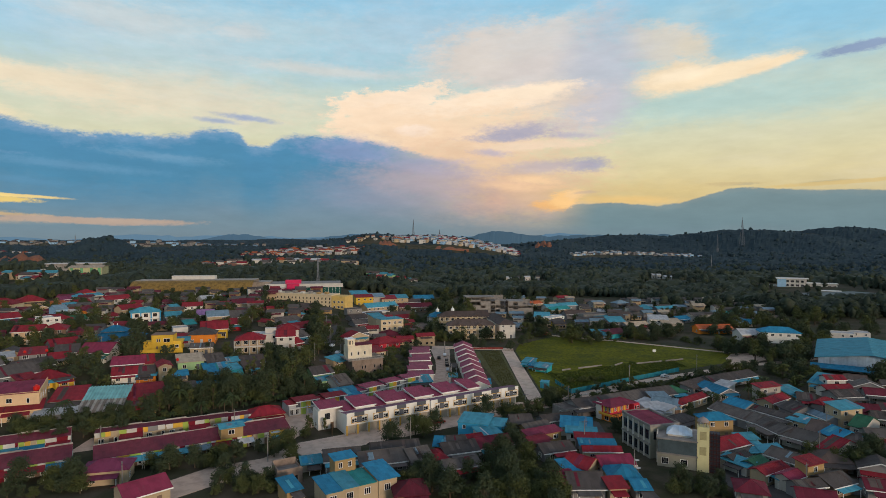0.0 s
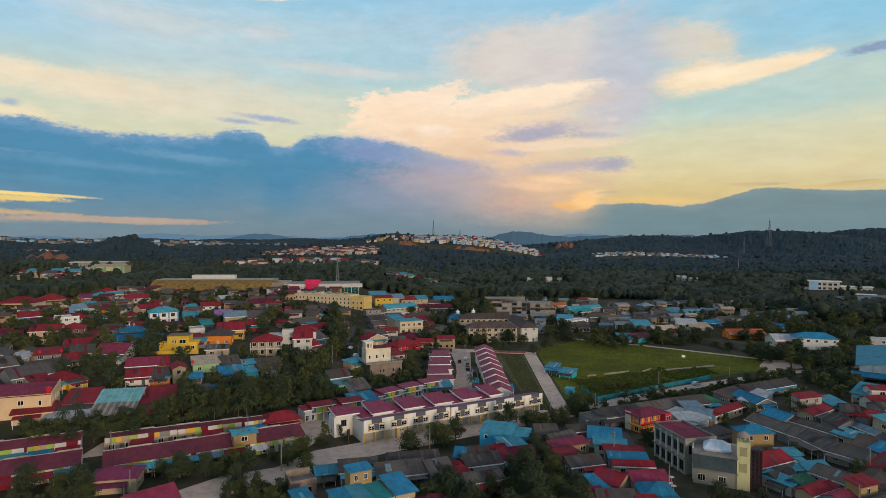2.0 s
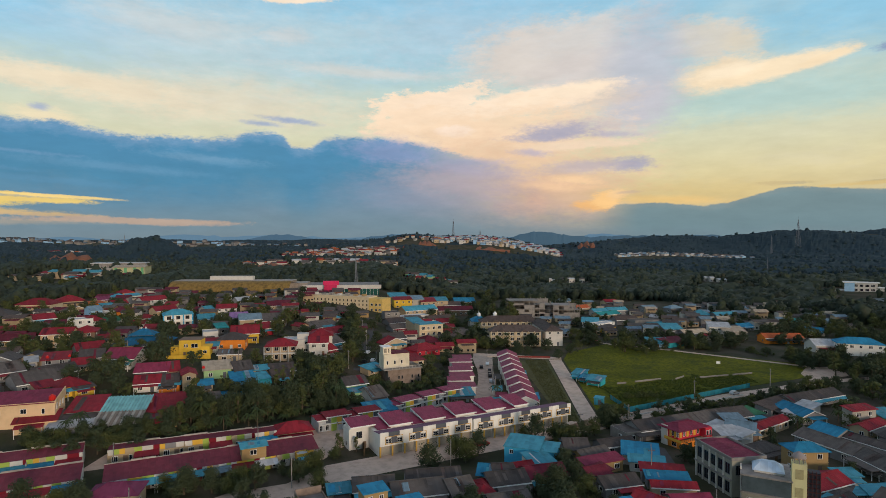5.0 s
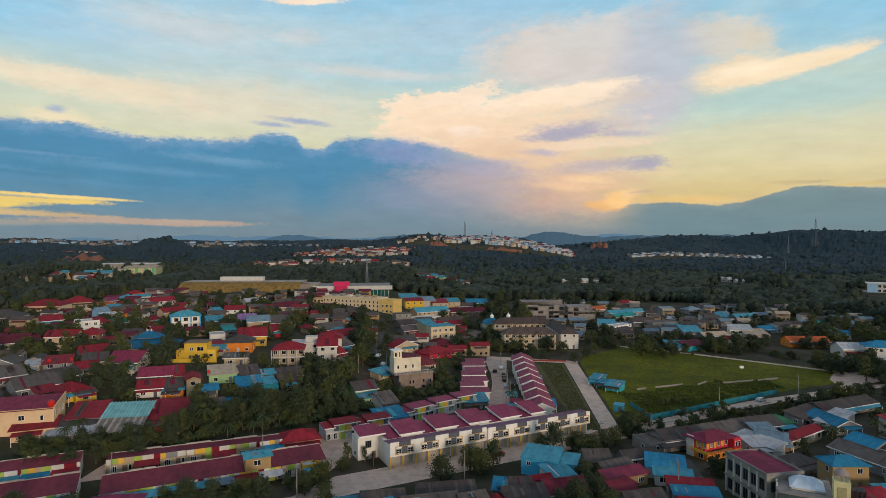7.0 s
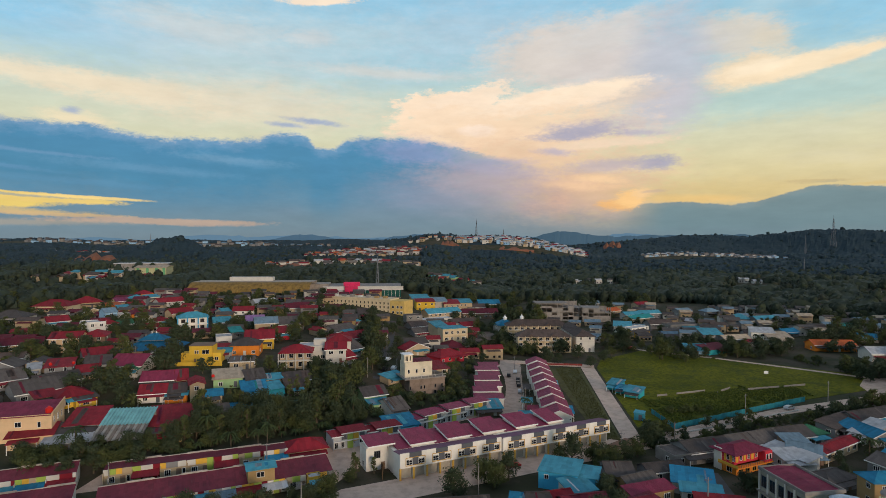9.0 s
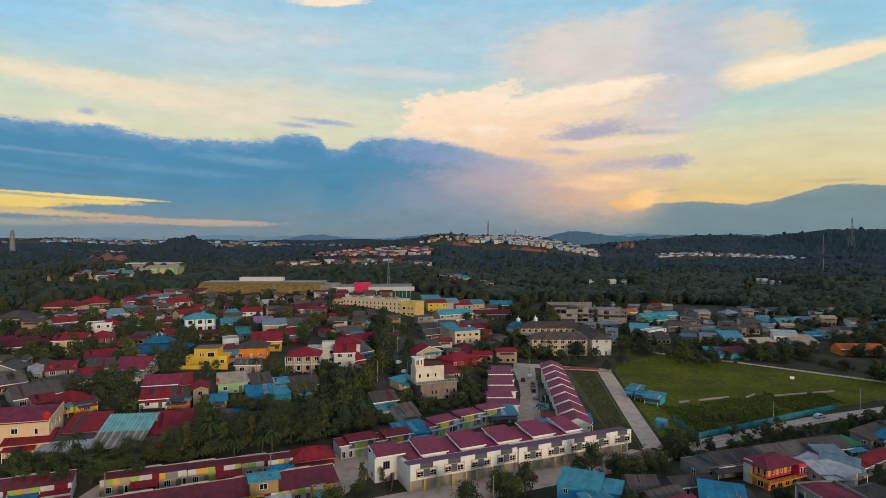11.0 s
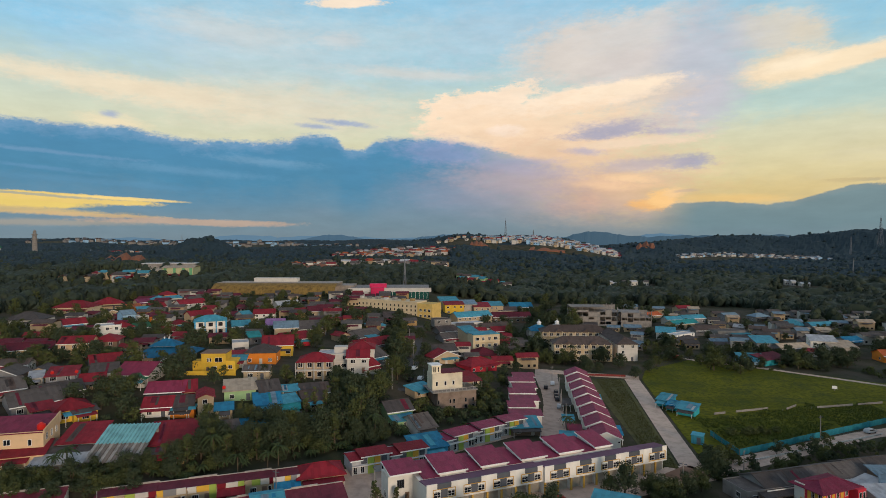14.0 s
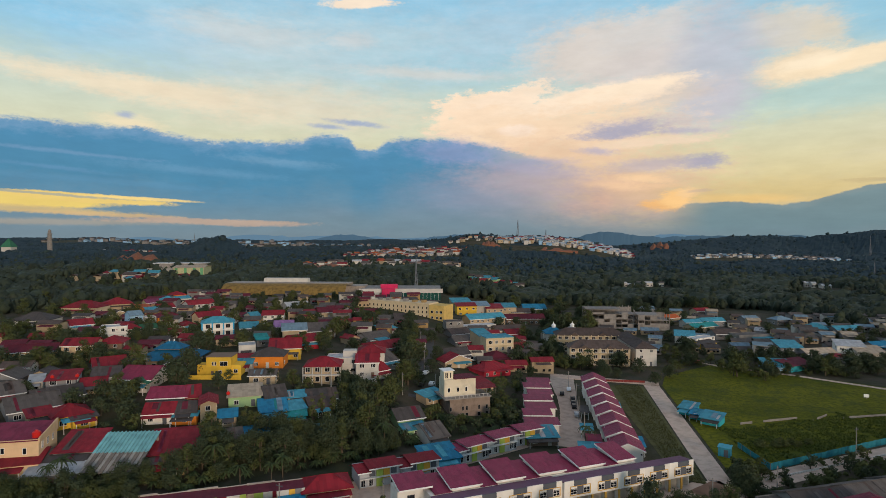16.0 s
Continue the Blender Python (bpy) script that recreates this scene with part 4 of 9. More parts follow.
for rd in ((53, 212, 5, 8, 100), (20, 236, -4, 14, 90), (12, 180, 27, 100, 16), (-30, 262, 0, 9, 125), (62, 110, 0, 7, 82), (110, 212, 23, 130, 10), (-65, 166, 25, 60, 12), (-18, 206, 45, 60, 12)):
    claim(*rd)

m, n, b = shader("meadow")
co = n.t.nodes.new("ShaderNodeTexCoord").outputs["Object"]
big, small = n.noise(co, 0.035, 5.0, 0.6).outputs[0], n.noise(co, 0.6, 6.0, 0.7).outputs[0]
c = n.mix(n.smooth(big, 0.38, 0.62), (0.094, 0.098, 0.006), (0.158, 0.150, 0.010))
c = n.mix(n.math("MULTIPLY", n.smooth(small, 0.42, 0.62), 0.75), c, (0.040, 0.056, 0.006))
c = n.mix(n.math("MULTIPLY", n.smooth(n.noise(co, 0.22, 6.0, 0.75).outputs[0], 0.50, 0.64), 0.3), c, (0.105, 0.096, 0.028))
c = n.mix(n.math("MULTIPLY", n.smooth(n.noise(co, 0.09, 6.0, 0.7).outputs[0], 0.48, 0.66), 0.65), c, (0.040, 0.058, 0.016))
n.put(c, b.inputs["Base Color"])
b.inputs["Roughness"].default_value, b.inputs["Specular IOR Level"].default_value = 0.9, 0.08
MEADOW = m
sheet("ground_field", [(58.8, 222), (70.5, 224.5), (131, 258), (176, 278), (187, 298), (103, 358), (72, 330), (66.0, 312)], MEADOW, 0.10)
sheet("ground_verge", [(44, 216), (50.2, 211), (58.0, 311), (42, 312)], surface("dry_verge", (0.085, 0.082, 0.028), 0.95, 0.5, 0.5), 0.08)
sheet("ground_soil", [(44, 207), (50, 202), (58, 208), (52, 214)], surface("bare_soil", (0.23, 0.13, 0.085), 0.95, 0.6, 0.4), 0.09)
for rd in ((125, 250, 8, 110, 80), (88, 300, 8, 36, 50), (49, 212, 3, 10, 100)):
    claim(*rd)


def tufts(name, x0, x1, y0, y1, count, tall, mat, seed, inside):
    """Grass and weeds, a few blades to a tuft."""
    rnd, s = random.Random(seed), Solid()
    for _ in range(count):
        x, y = rnd.uniform(x0, x1), rnd.uniform(y0, y1)
        if not inside(x, y):
            continue
        z = land(x, y) + 0.05
        for _b in range(3):
            a, k = rnd.uniform(0, 6.283), tall * rnd.uniform(0.5, 1.4)
            dx, dy = math.cos(a) * k * 0.8, math.sin(a) * k * 0.8
            s.face([(x - dy * 0.5, y + dx * 0.5, z), (x + dy * 0.5, y - dx * 0.5, z), (x + dx, y + dy, z + k)])
    tagged(new(name, s.mesh(name, mat)), "low wild grass and weeds on open land", "grass", "", "stuff")


grass = leaf_mat("grass_blades", (0.110, 0.112, 0.008), (0.168, 0.156, 0.014))
tufts("grass", 66, 185, 226, 362, 9000, 0.20, grass, 3, lambda x, y: y > 190 + (x - 10) * 0.565 and x > 68 and y < 358 - (x - 103) * 0.71)
scrub = lambda x, y: 222 + (x - 70) * 0.565 + 3 < y < 262 + (x - 78) * 0.36 - 2 + 9 * noise.noise((x / 6, y / 6, 1.0)) and x > 69 and noise.noise((x / 9, y / 9, 2.0)) + 0.5 * noise.noise((x / 2.5, y / 2.5, 5.0)) > -0.38
tufts("scrub", 69, 140, 226, 285, 17000, 0.36, leaf_mat("scrub_leaves", (0.040, 0.060, 0.012), (0.072, 0.092, 0.018)), 6, scrub)
tufts("grass", 44, 57, 212, 312, 4500, 0.3, leaf_mat("verge_grass", (0.060, 0.064, 0.018), (0.100, 0.094, 0.028)), 4, lambda x, y: 44 + (y - 212) * 0.02 < x < 50 + (y - 212) * 0.065)


# ---------------------------------------------------------------- terrace of shops with magenta roofs
ROW = 27.0
slate, gold_trim, lilac_roof = wall_mat("slate"), surface("gold_trim", (0.62, 0.36, 0.07), 0.7), surface("lilac_roof", (0.17, 0.075, 0.12), 0.7)
row_roof = surface("row_roof", (0.245, 0.028, 0.070), 0.6, 1.5, 0.22, 3.2, "X", 0, 0.05, 0.5)
shop_meshes = {}


def shop(x, y, rot, w, group):
    e = thing("shop_house", x, y, 0, rot, "white two-storey shop house with gold window frame and slate panel", "shop house", group)
    claim(x, y, rot, w, 8)
    if "wall" not in shop_meshes:
        hw = w / 2
        s = Solid()
        s.prism([(-hw, 0.13, 5.1), (-hw, 4.9, 5.1), (-hw, 4.9, 6.05), (-hw, 0.13, 6.6)], [(hw, 0.13, 5.1), (hw, 4.9, 5.1), (hw, 4.9, 6.05), (hw, 0.13, 6.6)]), s.box(-hw, hw, 0, 4.9, 3.2, 5.1), s.box(-hw, hw, 1.4, 4.9, -0.5, 3.2), s.box(-0.12, 0.12, 0.2, 1.4, -0.5, 3.2), s.box(-hw, -hw + 0.24, 0.2, 1.4, -0.5, 3.2)
        s.box(-hw, -hw + 0.34 * w, -0.05, 0.12, 5.1, 7.0), s.box(-hw + 0.79 * w, hw, -0.05, 0.12, 5.1, 7.0), s.box(-hw + 0.34 * w, -hw + 0.79 * w, -0.05, 0.12, 5.1, 5.78)
        s.box(-hw, hw, -0.12, 0, 3.1, 3.35)
        shop_meshes["wall"] = s.mesh("wall", wall_mat("fresh"))
        s = Solid()
        s.box(-hw + 0.34 * w, -hw + 0.79 * w, -0.16, 0.10, 5.78, 6.95), s.box(-hw + 0.455 * w, -hw + 0.675 * w, -0.10, -0.004, 3.7, 5.78)
        shop_meshes["panel"] = s.mesh("panel", slate)
        s = Solid()
        s.slab([(-hw, 0.14, 6.82), (hw, 0.14, 6.82), (hw, 4.85, 6.25), (-hw, 4.85, 6.25)], 0.15)
        shop_meshes["roof"] = s.mesh("roof", lilac_roof)
        s = Solid()
        a0, a1 = -hw + 0.20 * w, -hw + 0.93 * w
        s.box(a0, a1, -0.2, 0, 5.62, 5.74), s.box(a0, a1, -0.2, 0, 3.58, 3.70), s.box(a0, a0 + 0.1, -0.2, 0, 3.7, 5.62), s.box(a1 - 0.1, a1, -0.2, 0, 3.7, 5.62)
        shop_meshes["window_surround"] = s.mesh("window_surround", gold_trim)
        s = Solid()
        s.box(-0.24, 0.24, -0.1, 0.18, 0.0, 3.1)
        shop_meshes["post"] = s.mesh("post", gold_trim)
        s = Solid()
        ribs = [(1.29 + 0.035 * (k % 2), 0.15 + k * 0.15) for k in range(19)]
        prof = [(1.385, 2.85), (1.385, 0.15)] + ribs
        s.prism([(-w * 0.22, a, c) for a, c in prof], [(w * 0.22, a, c) for a, c in prof])
        shop_meshes["shutter"] = s.mesh("shutter", surface("shutter", (0.42, 0.37, 0.30), 0.6))
    for k in ("wall", "panel", "roof", "window_surround"):
        part(k, shop_meshes[k], e, {"panel": "dark slate-grey panel", "window_surround": "gold-painted surround"}.get(k, ""))
    for c0 in (0.335, 0.795):
        grid_window(e, -w / 2 + c0 * w, 0, 3.82, 0, 0.215 * w, 1.72, 2, 3, trim_white)
    for k in (-0.25, 0.25):
        part("shutter", shop_meshes["shutter"], e, at=pose(w * k, 0, 0)), part("post", shop_meshes["post"], e, "mustard-yellow post", at=pose(w * k * 2 * 0.98 if k < 0 else 0.02, 0, 0))


UX, UY = math.cos(radians(ROW)), math.sin(radians(ROW))


def along(u, v, x=-15.9, y=179.3):
    """A place u metres along the terrace and v behind its front."""
    return x + u * UX - v * UY, y + u * UY + v * UX


for i in range(9):
    px, py = along(1.2 + (i + 0.5) * 7.56, 0.0 if i < 4 else -0.9)
    shop(px, py, ROW, 7.56, "terrace of white shop houses")
for i in range(6):
    u0 = -4.9 + i * 11.1
    px, py = along(u0 + 5.7, 4.95)
    e = thing("terrace_house", px, py, 0, ROW, "white terrace house with stepped magenta metal roofs", "house", "terrace behind the shops")
    claim(px, py, ROW, 11.4, 10)
    s = Solid()
    xr = 5.7 if i < 5 else -0.2
    xp = 1.4 if i < 5 else -0.4
    yf = 2.0 if i == 0 else -0.2
    if i == 0:
        s.box(-5.7, 0.4, 4.2, 9.6, -0.5, 6.3), s.box(0.4, xr, 0, 9.6, -0.5, 6.3), s.box(-5.3, xp, 4.2, 8.5, 6.3, 7.15)
        window(e, -2.6, 4.2, 3.4, 0, 1.6, 1.8, 2, slate), door(e, -1.0, 4.2, 0.02, 0)
    else:
        s.box(-5.7, xr, 0, 9.6, -0.5, 6.3), s.box(-5.3, xp, 0.5, 8.5, 6.3, 7.15)
    if i:
        s.prism([(-5.3, 0.5, 7.15), (-5.3, 8.5, 7.15), (-5.3, 8.5, 8.2)], [(xp, 0.5, 7.15), (xp, 8.5, 7.15), (xp, 8.5, 8.2)])
    part("wall", s.mesh("wall", wall_mat("fresh")), e)
    s = Solid()
    s.slab([(-5.95, yf, 7.2 + (yf + 0.2) * 0.141), (xp + 0.3, yf, 7.2 + (yf + 0.2) * 0.141), (xp + 0.3, 9.0, 8.5), (-5.95, 9.0, 8.5)], 0.1)
    part("upper_roof", s.mesh("upper_roof", row_roof), e)
    if i < 5:
        s = Solid()
        s.slab([(1.45, -0.1, 6.45), (5.69, -0.1, 6.45), (5.69, 9.7, 7.15), (1.45, 9.7, 7.15)], 0.1)
        part("lower_roof", s.mesh("lower_roof", row_roof), e)
    s = Solid()
    zf = 7.2 + (yf + 0.2) * 0.141
    s.box(-6.0, xp + 0.35, yf - 0.08, yf, zf - 0.32, zf + 0.04)
    s.prism([(-6.03, yf, zf - 0.3), (-5.95, yf, zf - 0.3), (-5.95, 9.0, 8.2), (-6.03, 9.0, 8.2)], [(-6.03, yf, zf + 0.06), (-5.95, yf, zf + 0.06), (-5.95, 9.0, 8.56), (-6.03, 9.0, 8.56)])
    part("fascia", s.mesh("fascia", trim_white), e, "white eaves board")
    for k in (-4, -1.2, 2, 4.4) if i < 5 else (-4, -1.4):
        window(e, k, 9.6, 3.9, 180, 1.4, 1.3), window(e, k, 9.6, 0.9, 180, 1.4, 1.3)
    if i == 0:
        window(e, -5.7, 6.5, 1.0, -90, 1.6, 1.3, 2)

# bamboo fence at the terrace's end
rnd = random.Random(5)
e = thing("site_fence", -19.5, 180.5, 0, 95, "weathered brown plank fence along the building site", "fence")
wood = surface("planks", (0.20, 0.12, 0.06), 0.9, 6, 0.4)
for i in range(22):
    box_part("plank", e, i * 0.55, i * 0.55 + 0.5, -0.04, 0.04, -0.3, 1.9 + rnd.uniform(-0.2, 0.2), wood)
for zz in (0.5, 1.4):
    box_part("rail", e, 0, 12, 0.05, 0.12, zz, zz + 0.12, wood)

# ---------------------------------------------------------------- the two terraces along the street
for i in range(8):
    z = 0.42 * i
    px, py = 33.4 + i * 0.16, 224.6 + i * 9.3
    e = thing("terrace_house", px, py, z, -4, "white gable-fronted terrace house with magenta metal roof", "house", "street terrace, east side")
    claim(px, py, -4, 10, 9.3)
    hw, h, rise, d = 4.1, 3.6, 1.7, 9.28
    s = Solid()
    s.prism([(-hw, 0, -3.5), (hw, 0, -3.5), (hw, 0, h), (0, 0, h + rise), (-hw, 0, h)], [(-hw, d, -3.5), (hw, d, -3.5), (hw, d, h), (0, d, h + rise), (-hw, d, h)])
    part("wall", s.mesh("wall", wall_mat("fresh")), e)
    s, k = Solid(), rise / hw
    for sx in (-1, 1):
        q = [(sx * (hw + 0.7), -0.35, h - 0.7 * k + 0.12), (0, -0.35, h + rise + 0.12), (0, d - 0.4, h + rise + 0.12), (sx * (hw + 0.7), d - 0.4, h - 0.7 * k + 0.12)]
        s.slab(q if sx < 0 else q[::-1], 0.11)
    part("roof", s.mesh("roof", surface("row_roof_y", (0.245, 0.028, 0.070), 0.6, 1.5, 0.22, 3.2, "Y", 0, 0.05, 0.5)), e)
    s = Solid()
    for sx in (-1, 1):
        a, c = (sx * (hw + 0.72), h - 0.72 * k), (0, h + rise)
        s.prism([(a[0], -0.42, a[1] - 0.28), (c[0], -0.42, c[1] - 0.28), (c[0], -0.42, c[1] + 0.14), (a[0], -0.42, a[1] + 0.14)],
                [(a[0], -0.355, a[1] - 0.28), (c[0], -0.355, c[1] - 0.28), (c[0], -0.355, c[1] + 0.14), (a[0], -0.355, a[1] + 0.14)])
    part("fascia", s.mesh("fascia", trim_white), e, "white gable board")
    window(e, -hw, 2.5, 0.9 - z * 0.3, -90, 1.6, 1.4, 2), door(e, -hw, 6.2, 0.02 - z, -90, 0.95, "white"), window(e, -hw, 7.8, 3.0, -90, 1.1, 1.0)
    if i == 0:
        window(e, -2.9, 0, 0.6, 0, 0.6, 1.2, 0), window(e, 3.6, 0, 2.2, 0, 0.5, 0.5, 0)
for px, py, w, d, h, rc in ((25.6, 233, 4.0, 4.5, 2.9, "magenta"), (25.0, 243, 3.6, 5, 2.8, "cyan"), (37.8, 229, 2.6, 7, 3.2, "blue"), (39.0, 268, 2.4, 5, 3.0, "cyan"), (27, 262, 2.6, 6, 2.7, "grey"), (24.0, 227.5, 7, 4, 2.6, "cyan")):
    e = thing("carport", px, py, 0, -4, "low lean-to porch with a %s sheet roof on posts" % TONE.get(rc, rc), "porch", "porches")
    s = Solid()
    for ax in (-w / 2 + 0.1, w / 2 - 0.1):
        for ay in (0.1, d - 0.1):
            s.box(ax - 0.07, ax + 0.07, ay - 0.07, ay + 0.07, -0.2, h)
    part("posts", s.mesh("posts", trim_white), e)
    part("roof", roof_solid("s", w, d, h, 0.5, 0.3).mesh("roof", roof_mat(rc)), e)
for i in range(7):
    px, py = 10.6 + i * 0.45 + (0.8, -0.6, 0.5, -0.3, 0.6, -0.5, 0.2, 0)[i], 243.0 + i * 8.0
    e = thing("terrace_house", px, py, ground(px, py), 3, "white terrace house with magenta lean-to roof and white eaves", "house", "street terrace, west side")
    claim(px, py, 3, 10.5, 8.0)
    w, h = (10.2, 8.6, 9.6, 9.2, 8.4, 9.4, 8.2, 8.0)[i], 3.7 + 0.16 * i + (0.0, 0.2, 0.0, 0.25, 0.05, 0.2, 0.1)[i]
    s = Solid()
    s.prism([(-w / 2, 0, -2), (-w / 2, 7.98, -2), (-w / 2, 7.98, h - 0.2), (-w / 2, 0, h)], [(w / 2, 0, -2), (w / 2, 7.98, -2), (w / 2, 7.98, h - 0.2), (w / 2, 0, h)])
    part("wall", s.mesh("wall", wall_mat("fresh")), e)
    s = Solid()
    s.slab([(-w / 2 - 0.5, -0.5, h + 0.08), (w / 2 + 0.5, -0.5, h + 0.08), (w / 2 + 0.5, 6.9, h + 0.3), (-w / 2 - 0.5, 6.9, h + 0.3)], 0.1)
    part("roof", s.mesh("roof", row_roof), e)
    s = Solid()
    s.box(-w / 2 - 0.52, w / 2 + 0.52, -0.56, -0.5, h - 0.14, h + 0.1)
    part("fascia", s.mesh("fascia", trim_white), e, "white eaves board")
    window(e, w / 2, 2.4, 0.9, 90, 1.6, 1.4, 2), door(e, w / 2, 5.2, 0.02, 90)
    window(e, -2, 0, 1.2, 0, 1.2, 1.0), window(e, 2, 0, 1.2, 0, 1.2, 1.0)

# ---------------------------------------------------------------- duplexes with coloured strips
def duplex(x, y, rot, roof_h, group):
    e = thing("duplex_house", x, y, ground(x, y), rot, "grey duplex house with lime and orange strips under red roofs", "house", group)
    claim(x, y, rot, 10.4, 8)
    s = Solid()
    s.box(-5.2, 5.2, 0, 6.5, -1.5, roof_h - 0.55)
    part("wall", s.mesh("wall", surface("pale_grey_wall", (0.48, 0.48, 0.49), 0.85)), e)
    box_part("end_wall", e, -5.3, -5.2, -1.0, 6.5, -1.5, roof_h - 0.5, surface("pale_grey_wall", (0.48, 0.48, 0.49), 0.85)), box_part("front_wall", e, -2.3, 5.2, 0, 5, roof_h - 0.55, roof_h + 0.1, surface("pale_grey_wall", (0.48, 0.48, 0.49), 0.85)), box_part("ledge", e, -5.2, 5.2, -0.9, 0, 2.5, 2.68, trim_white)
    for x0, x1, c in ((-0.9, 0.9, "lime"), (0.9, 2.6, "gold")):
        s = Solid()
        s.box(x0 + 0.06, x1 - 0.06, -0.28, -0.004, 0.1 if c == "lime" else 2.0, roof_h - 0.15)
        part("strip", s.mesh("strip", wall_mat(c)), e, "%s painted wall strip" % ("lime green" if c == "lime" else "orange"))
    for x0 in (-2.6, 2.9):
        s = Solid()
        s.box(x0, x0 + 1.5, -0.12, -0.004, 2.8, roof_h - 0.3)
        part("panel", s.mesh("panel", slate), e, "dark slate panel")
    for k in (-4.2, -2.2, 3.4, 4.6):
        window(e, k, 0, 0.5, 0, 0.9, 1.6, 1)
    for x0, x1, z in ((-5.7, -2.3, roof_h - 0.5), (-2.9, 5.6, roof_h + 0.2)):
        s = Solid()
        s.slab([(x0, -0.9, z + 0.06), (x1, -0.9, z + 0.06), (x1, 5.2, z + 0.30), (x0, 5.2, z + 0.30)], 0.1), s.slab([(x0, 5.2, z + 0.30), (x1, 5.2, z + 0.30), (x1, 7.9, z - 0.9), (x0, 7.9, z - 0.9)], 0.1)
        o = part("roof", s.mesh("roof", roof_mat("red") if "side" in group else row_roof), e)
        s = Solid()
        s.box(x0 - 0.03, x1 + 0.03, -0.97, -0.9, z - 0.18, z + 0.1)
        part("fascia", s.mesh("fascia", trim_white), o, "white eaves board")
    return e


for u in range(2):
    duplex(-31.5 + u * 9.4, 200.3 + u * 5.2, 29, 4.6, "duplex row by the side street")
for u in range(3):
    duplex(-9.0 + u * 7.6, 219.5 + u * 7.6, 40 - u * 4, 4.4, "duplex row at the bend")
house(-16.5, 211.5, 29, 9.5, 8, 3.3, "s", "blue", "blue", label="bright blue house with a turquoise sheet roof", group="duplex row at the bend")
house(10.8, 234.6, 12, 9.5, 7, 2.7, "s", "cyan", "brown", label="open corner shop under a wide turquoise sheet canopy", group="duplex row at the bend")

# ---------------------------------------------------------------- single-storey rows with coloured parapets
STRIPS = ("lime", "white", "gold", "lime", "white", "maroon", "white", "lime", "gold", "cream", "lime", "white", "maroon", "white", "gold", "grey", "white")
strip_mesh = {}


def painted_row(x, y, rot, length, deep, h, roof, roof_rise, seed, canopies, group, wall="cream"):
    """A long row of small houses: coloured parapet fronts, one long roof behind."""
    z, n = ground(x, y), max(2, round(length / 6.0))
    w = length / n
    c, s_ = math.cos(radians(rot)), math.sin(radians(rot))
    rnd = random.Random(seed)
    for i in range(n):
        px, py = x + c * w * (i + 0.5), y + s_ * w * (i + 0.5)
        zz = ground(px, py)
        e = thing("row_house", px, py, zz, rot, "small row house with colourful painted parapet and dark red roof", "house", group)
        claim(px, py, rot, w, deep)
        s = Solid()
        hw = w / 2
        s.prism([(-hw, 0, -2), (-hw, deep, -2), (-hw, deep, h + roof_rise - 0.3), (-hw, 0, h - 0.3)], [(hw, 0, -2), (hw, deep, -2), (hw, deep, h + roof_rise - 0.3), (hw, 0, h - 0.3)])
        s.box(-hw, -hw + 0.16, -1.1, 0, -2, h - 0.5)
        part("wall", s.mesh("wall", wall_mat(wall)), e)
        s = Solid()
        s.slab([(-hw, 0.16, h - 0.12), (hw, 0.16, h - 0.12), (hw, deep + 0.3, h + roof_rise), (-hw, deep + 0.3, h + roof_rise)], 0.12)
        part("roof", s.mesh("roof", surface("long_roof", (0.168, 0.022, 0.038), 0.7, 1.5, 0.3, 3.2, "X", 0, 0.04, 0.4)), e)
        s = Solid()
        s.box(-hw, hw, deep + 0.3, deep + 0.5, h + roof_rise - 0.5, h + roof_rise + 0.18 + 0.25 * (i % 2))
        part("coping", s.mesh("coping", surface("old_plaster", (0.42, 0.37, 0.33), 0.9, 2, 0.4)), e, "stained plaster coping wall")
        k = 0
        at = -hw
        while at < hw - 0.3:
            pw = min(rnd.choice((1.4, 2.0, 2.7)), hw - at)
            colour = STRIPS[(seed * 3 + i * 4 + k) % len(STRIPS)]
            lowz = rnd.choice((h - 1.3, h - 1.2, h - 1.25)) if colour not in ("lime", "maroon") or k % 2 else 0.0
            key = (round(pw, 2), colour, round(lowz, 2), h)
            if key not in strip_mesh:
                q = Solid()
                q.box(0.03, pw - 0.03, -0.16, -0.004, lowz, h + 0.05), q.box(0, pw, -0.2, 0.0, h + 0.05, h + 0.16)
                strip_mesh[key] = q.mesh("parapet_panel", wall_mat(colour))
            part("parapet_panel", strip_mesh[key], e, {"lime": "lime green panel", "gold": "orange-yellow panel", "maroon": "dark red panel", "grey": "grey panel"}.get(colour, "white panel"), at=pose(at, 0, 0))
            at += pw
            k += 1
        window(e, -hw * 0.45, -0.01, 0.7, 0, 1.3, 1.4, 2), door(e, hw * 0.35, -0.01, 0.02, 0, 0.95, "brown"), window(e, hw * 0.75, -0.01, 0.5, 0, 0.6, 1.6, 0)
        rc = canopies[i % len(canopies)]
        if rc:
            s = Solid()
            for ax in (-hw + 0.3, hw - 0.3):
                s.box(ax - 0.05, ax + 0.05, -3.3, -3.2, -1, 2.3)
            o = part("canopy", roof_solid("s", w - 0.3, 3.3, 2.4, 0.5, 0.1).mesh("canopy", roof_mat(rc)), e, "%s sheet canopy" % TONE.get(rc, rc), at=pose(0, -3.4, 0))
            part("posts", s.mesh("posts", trim_white), o, at=pose(0, 3.4, 0))


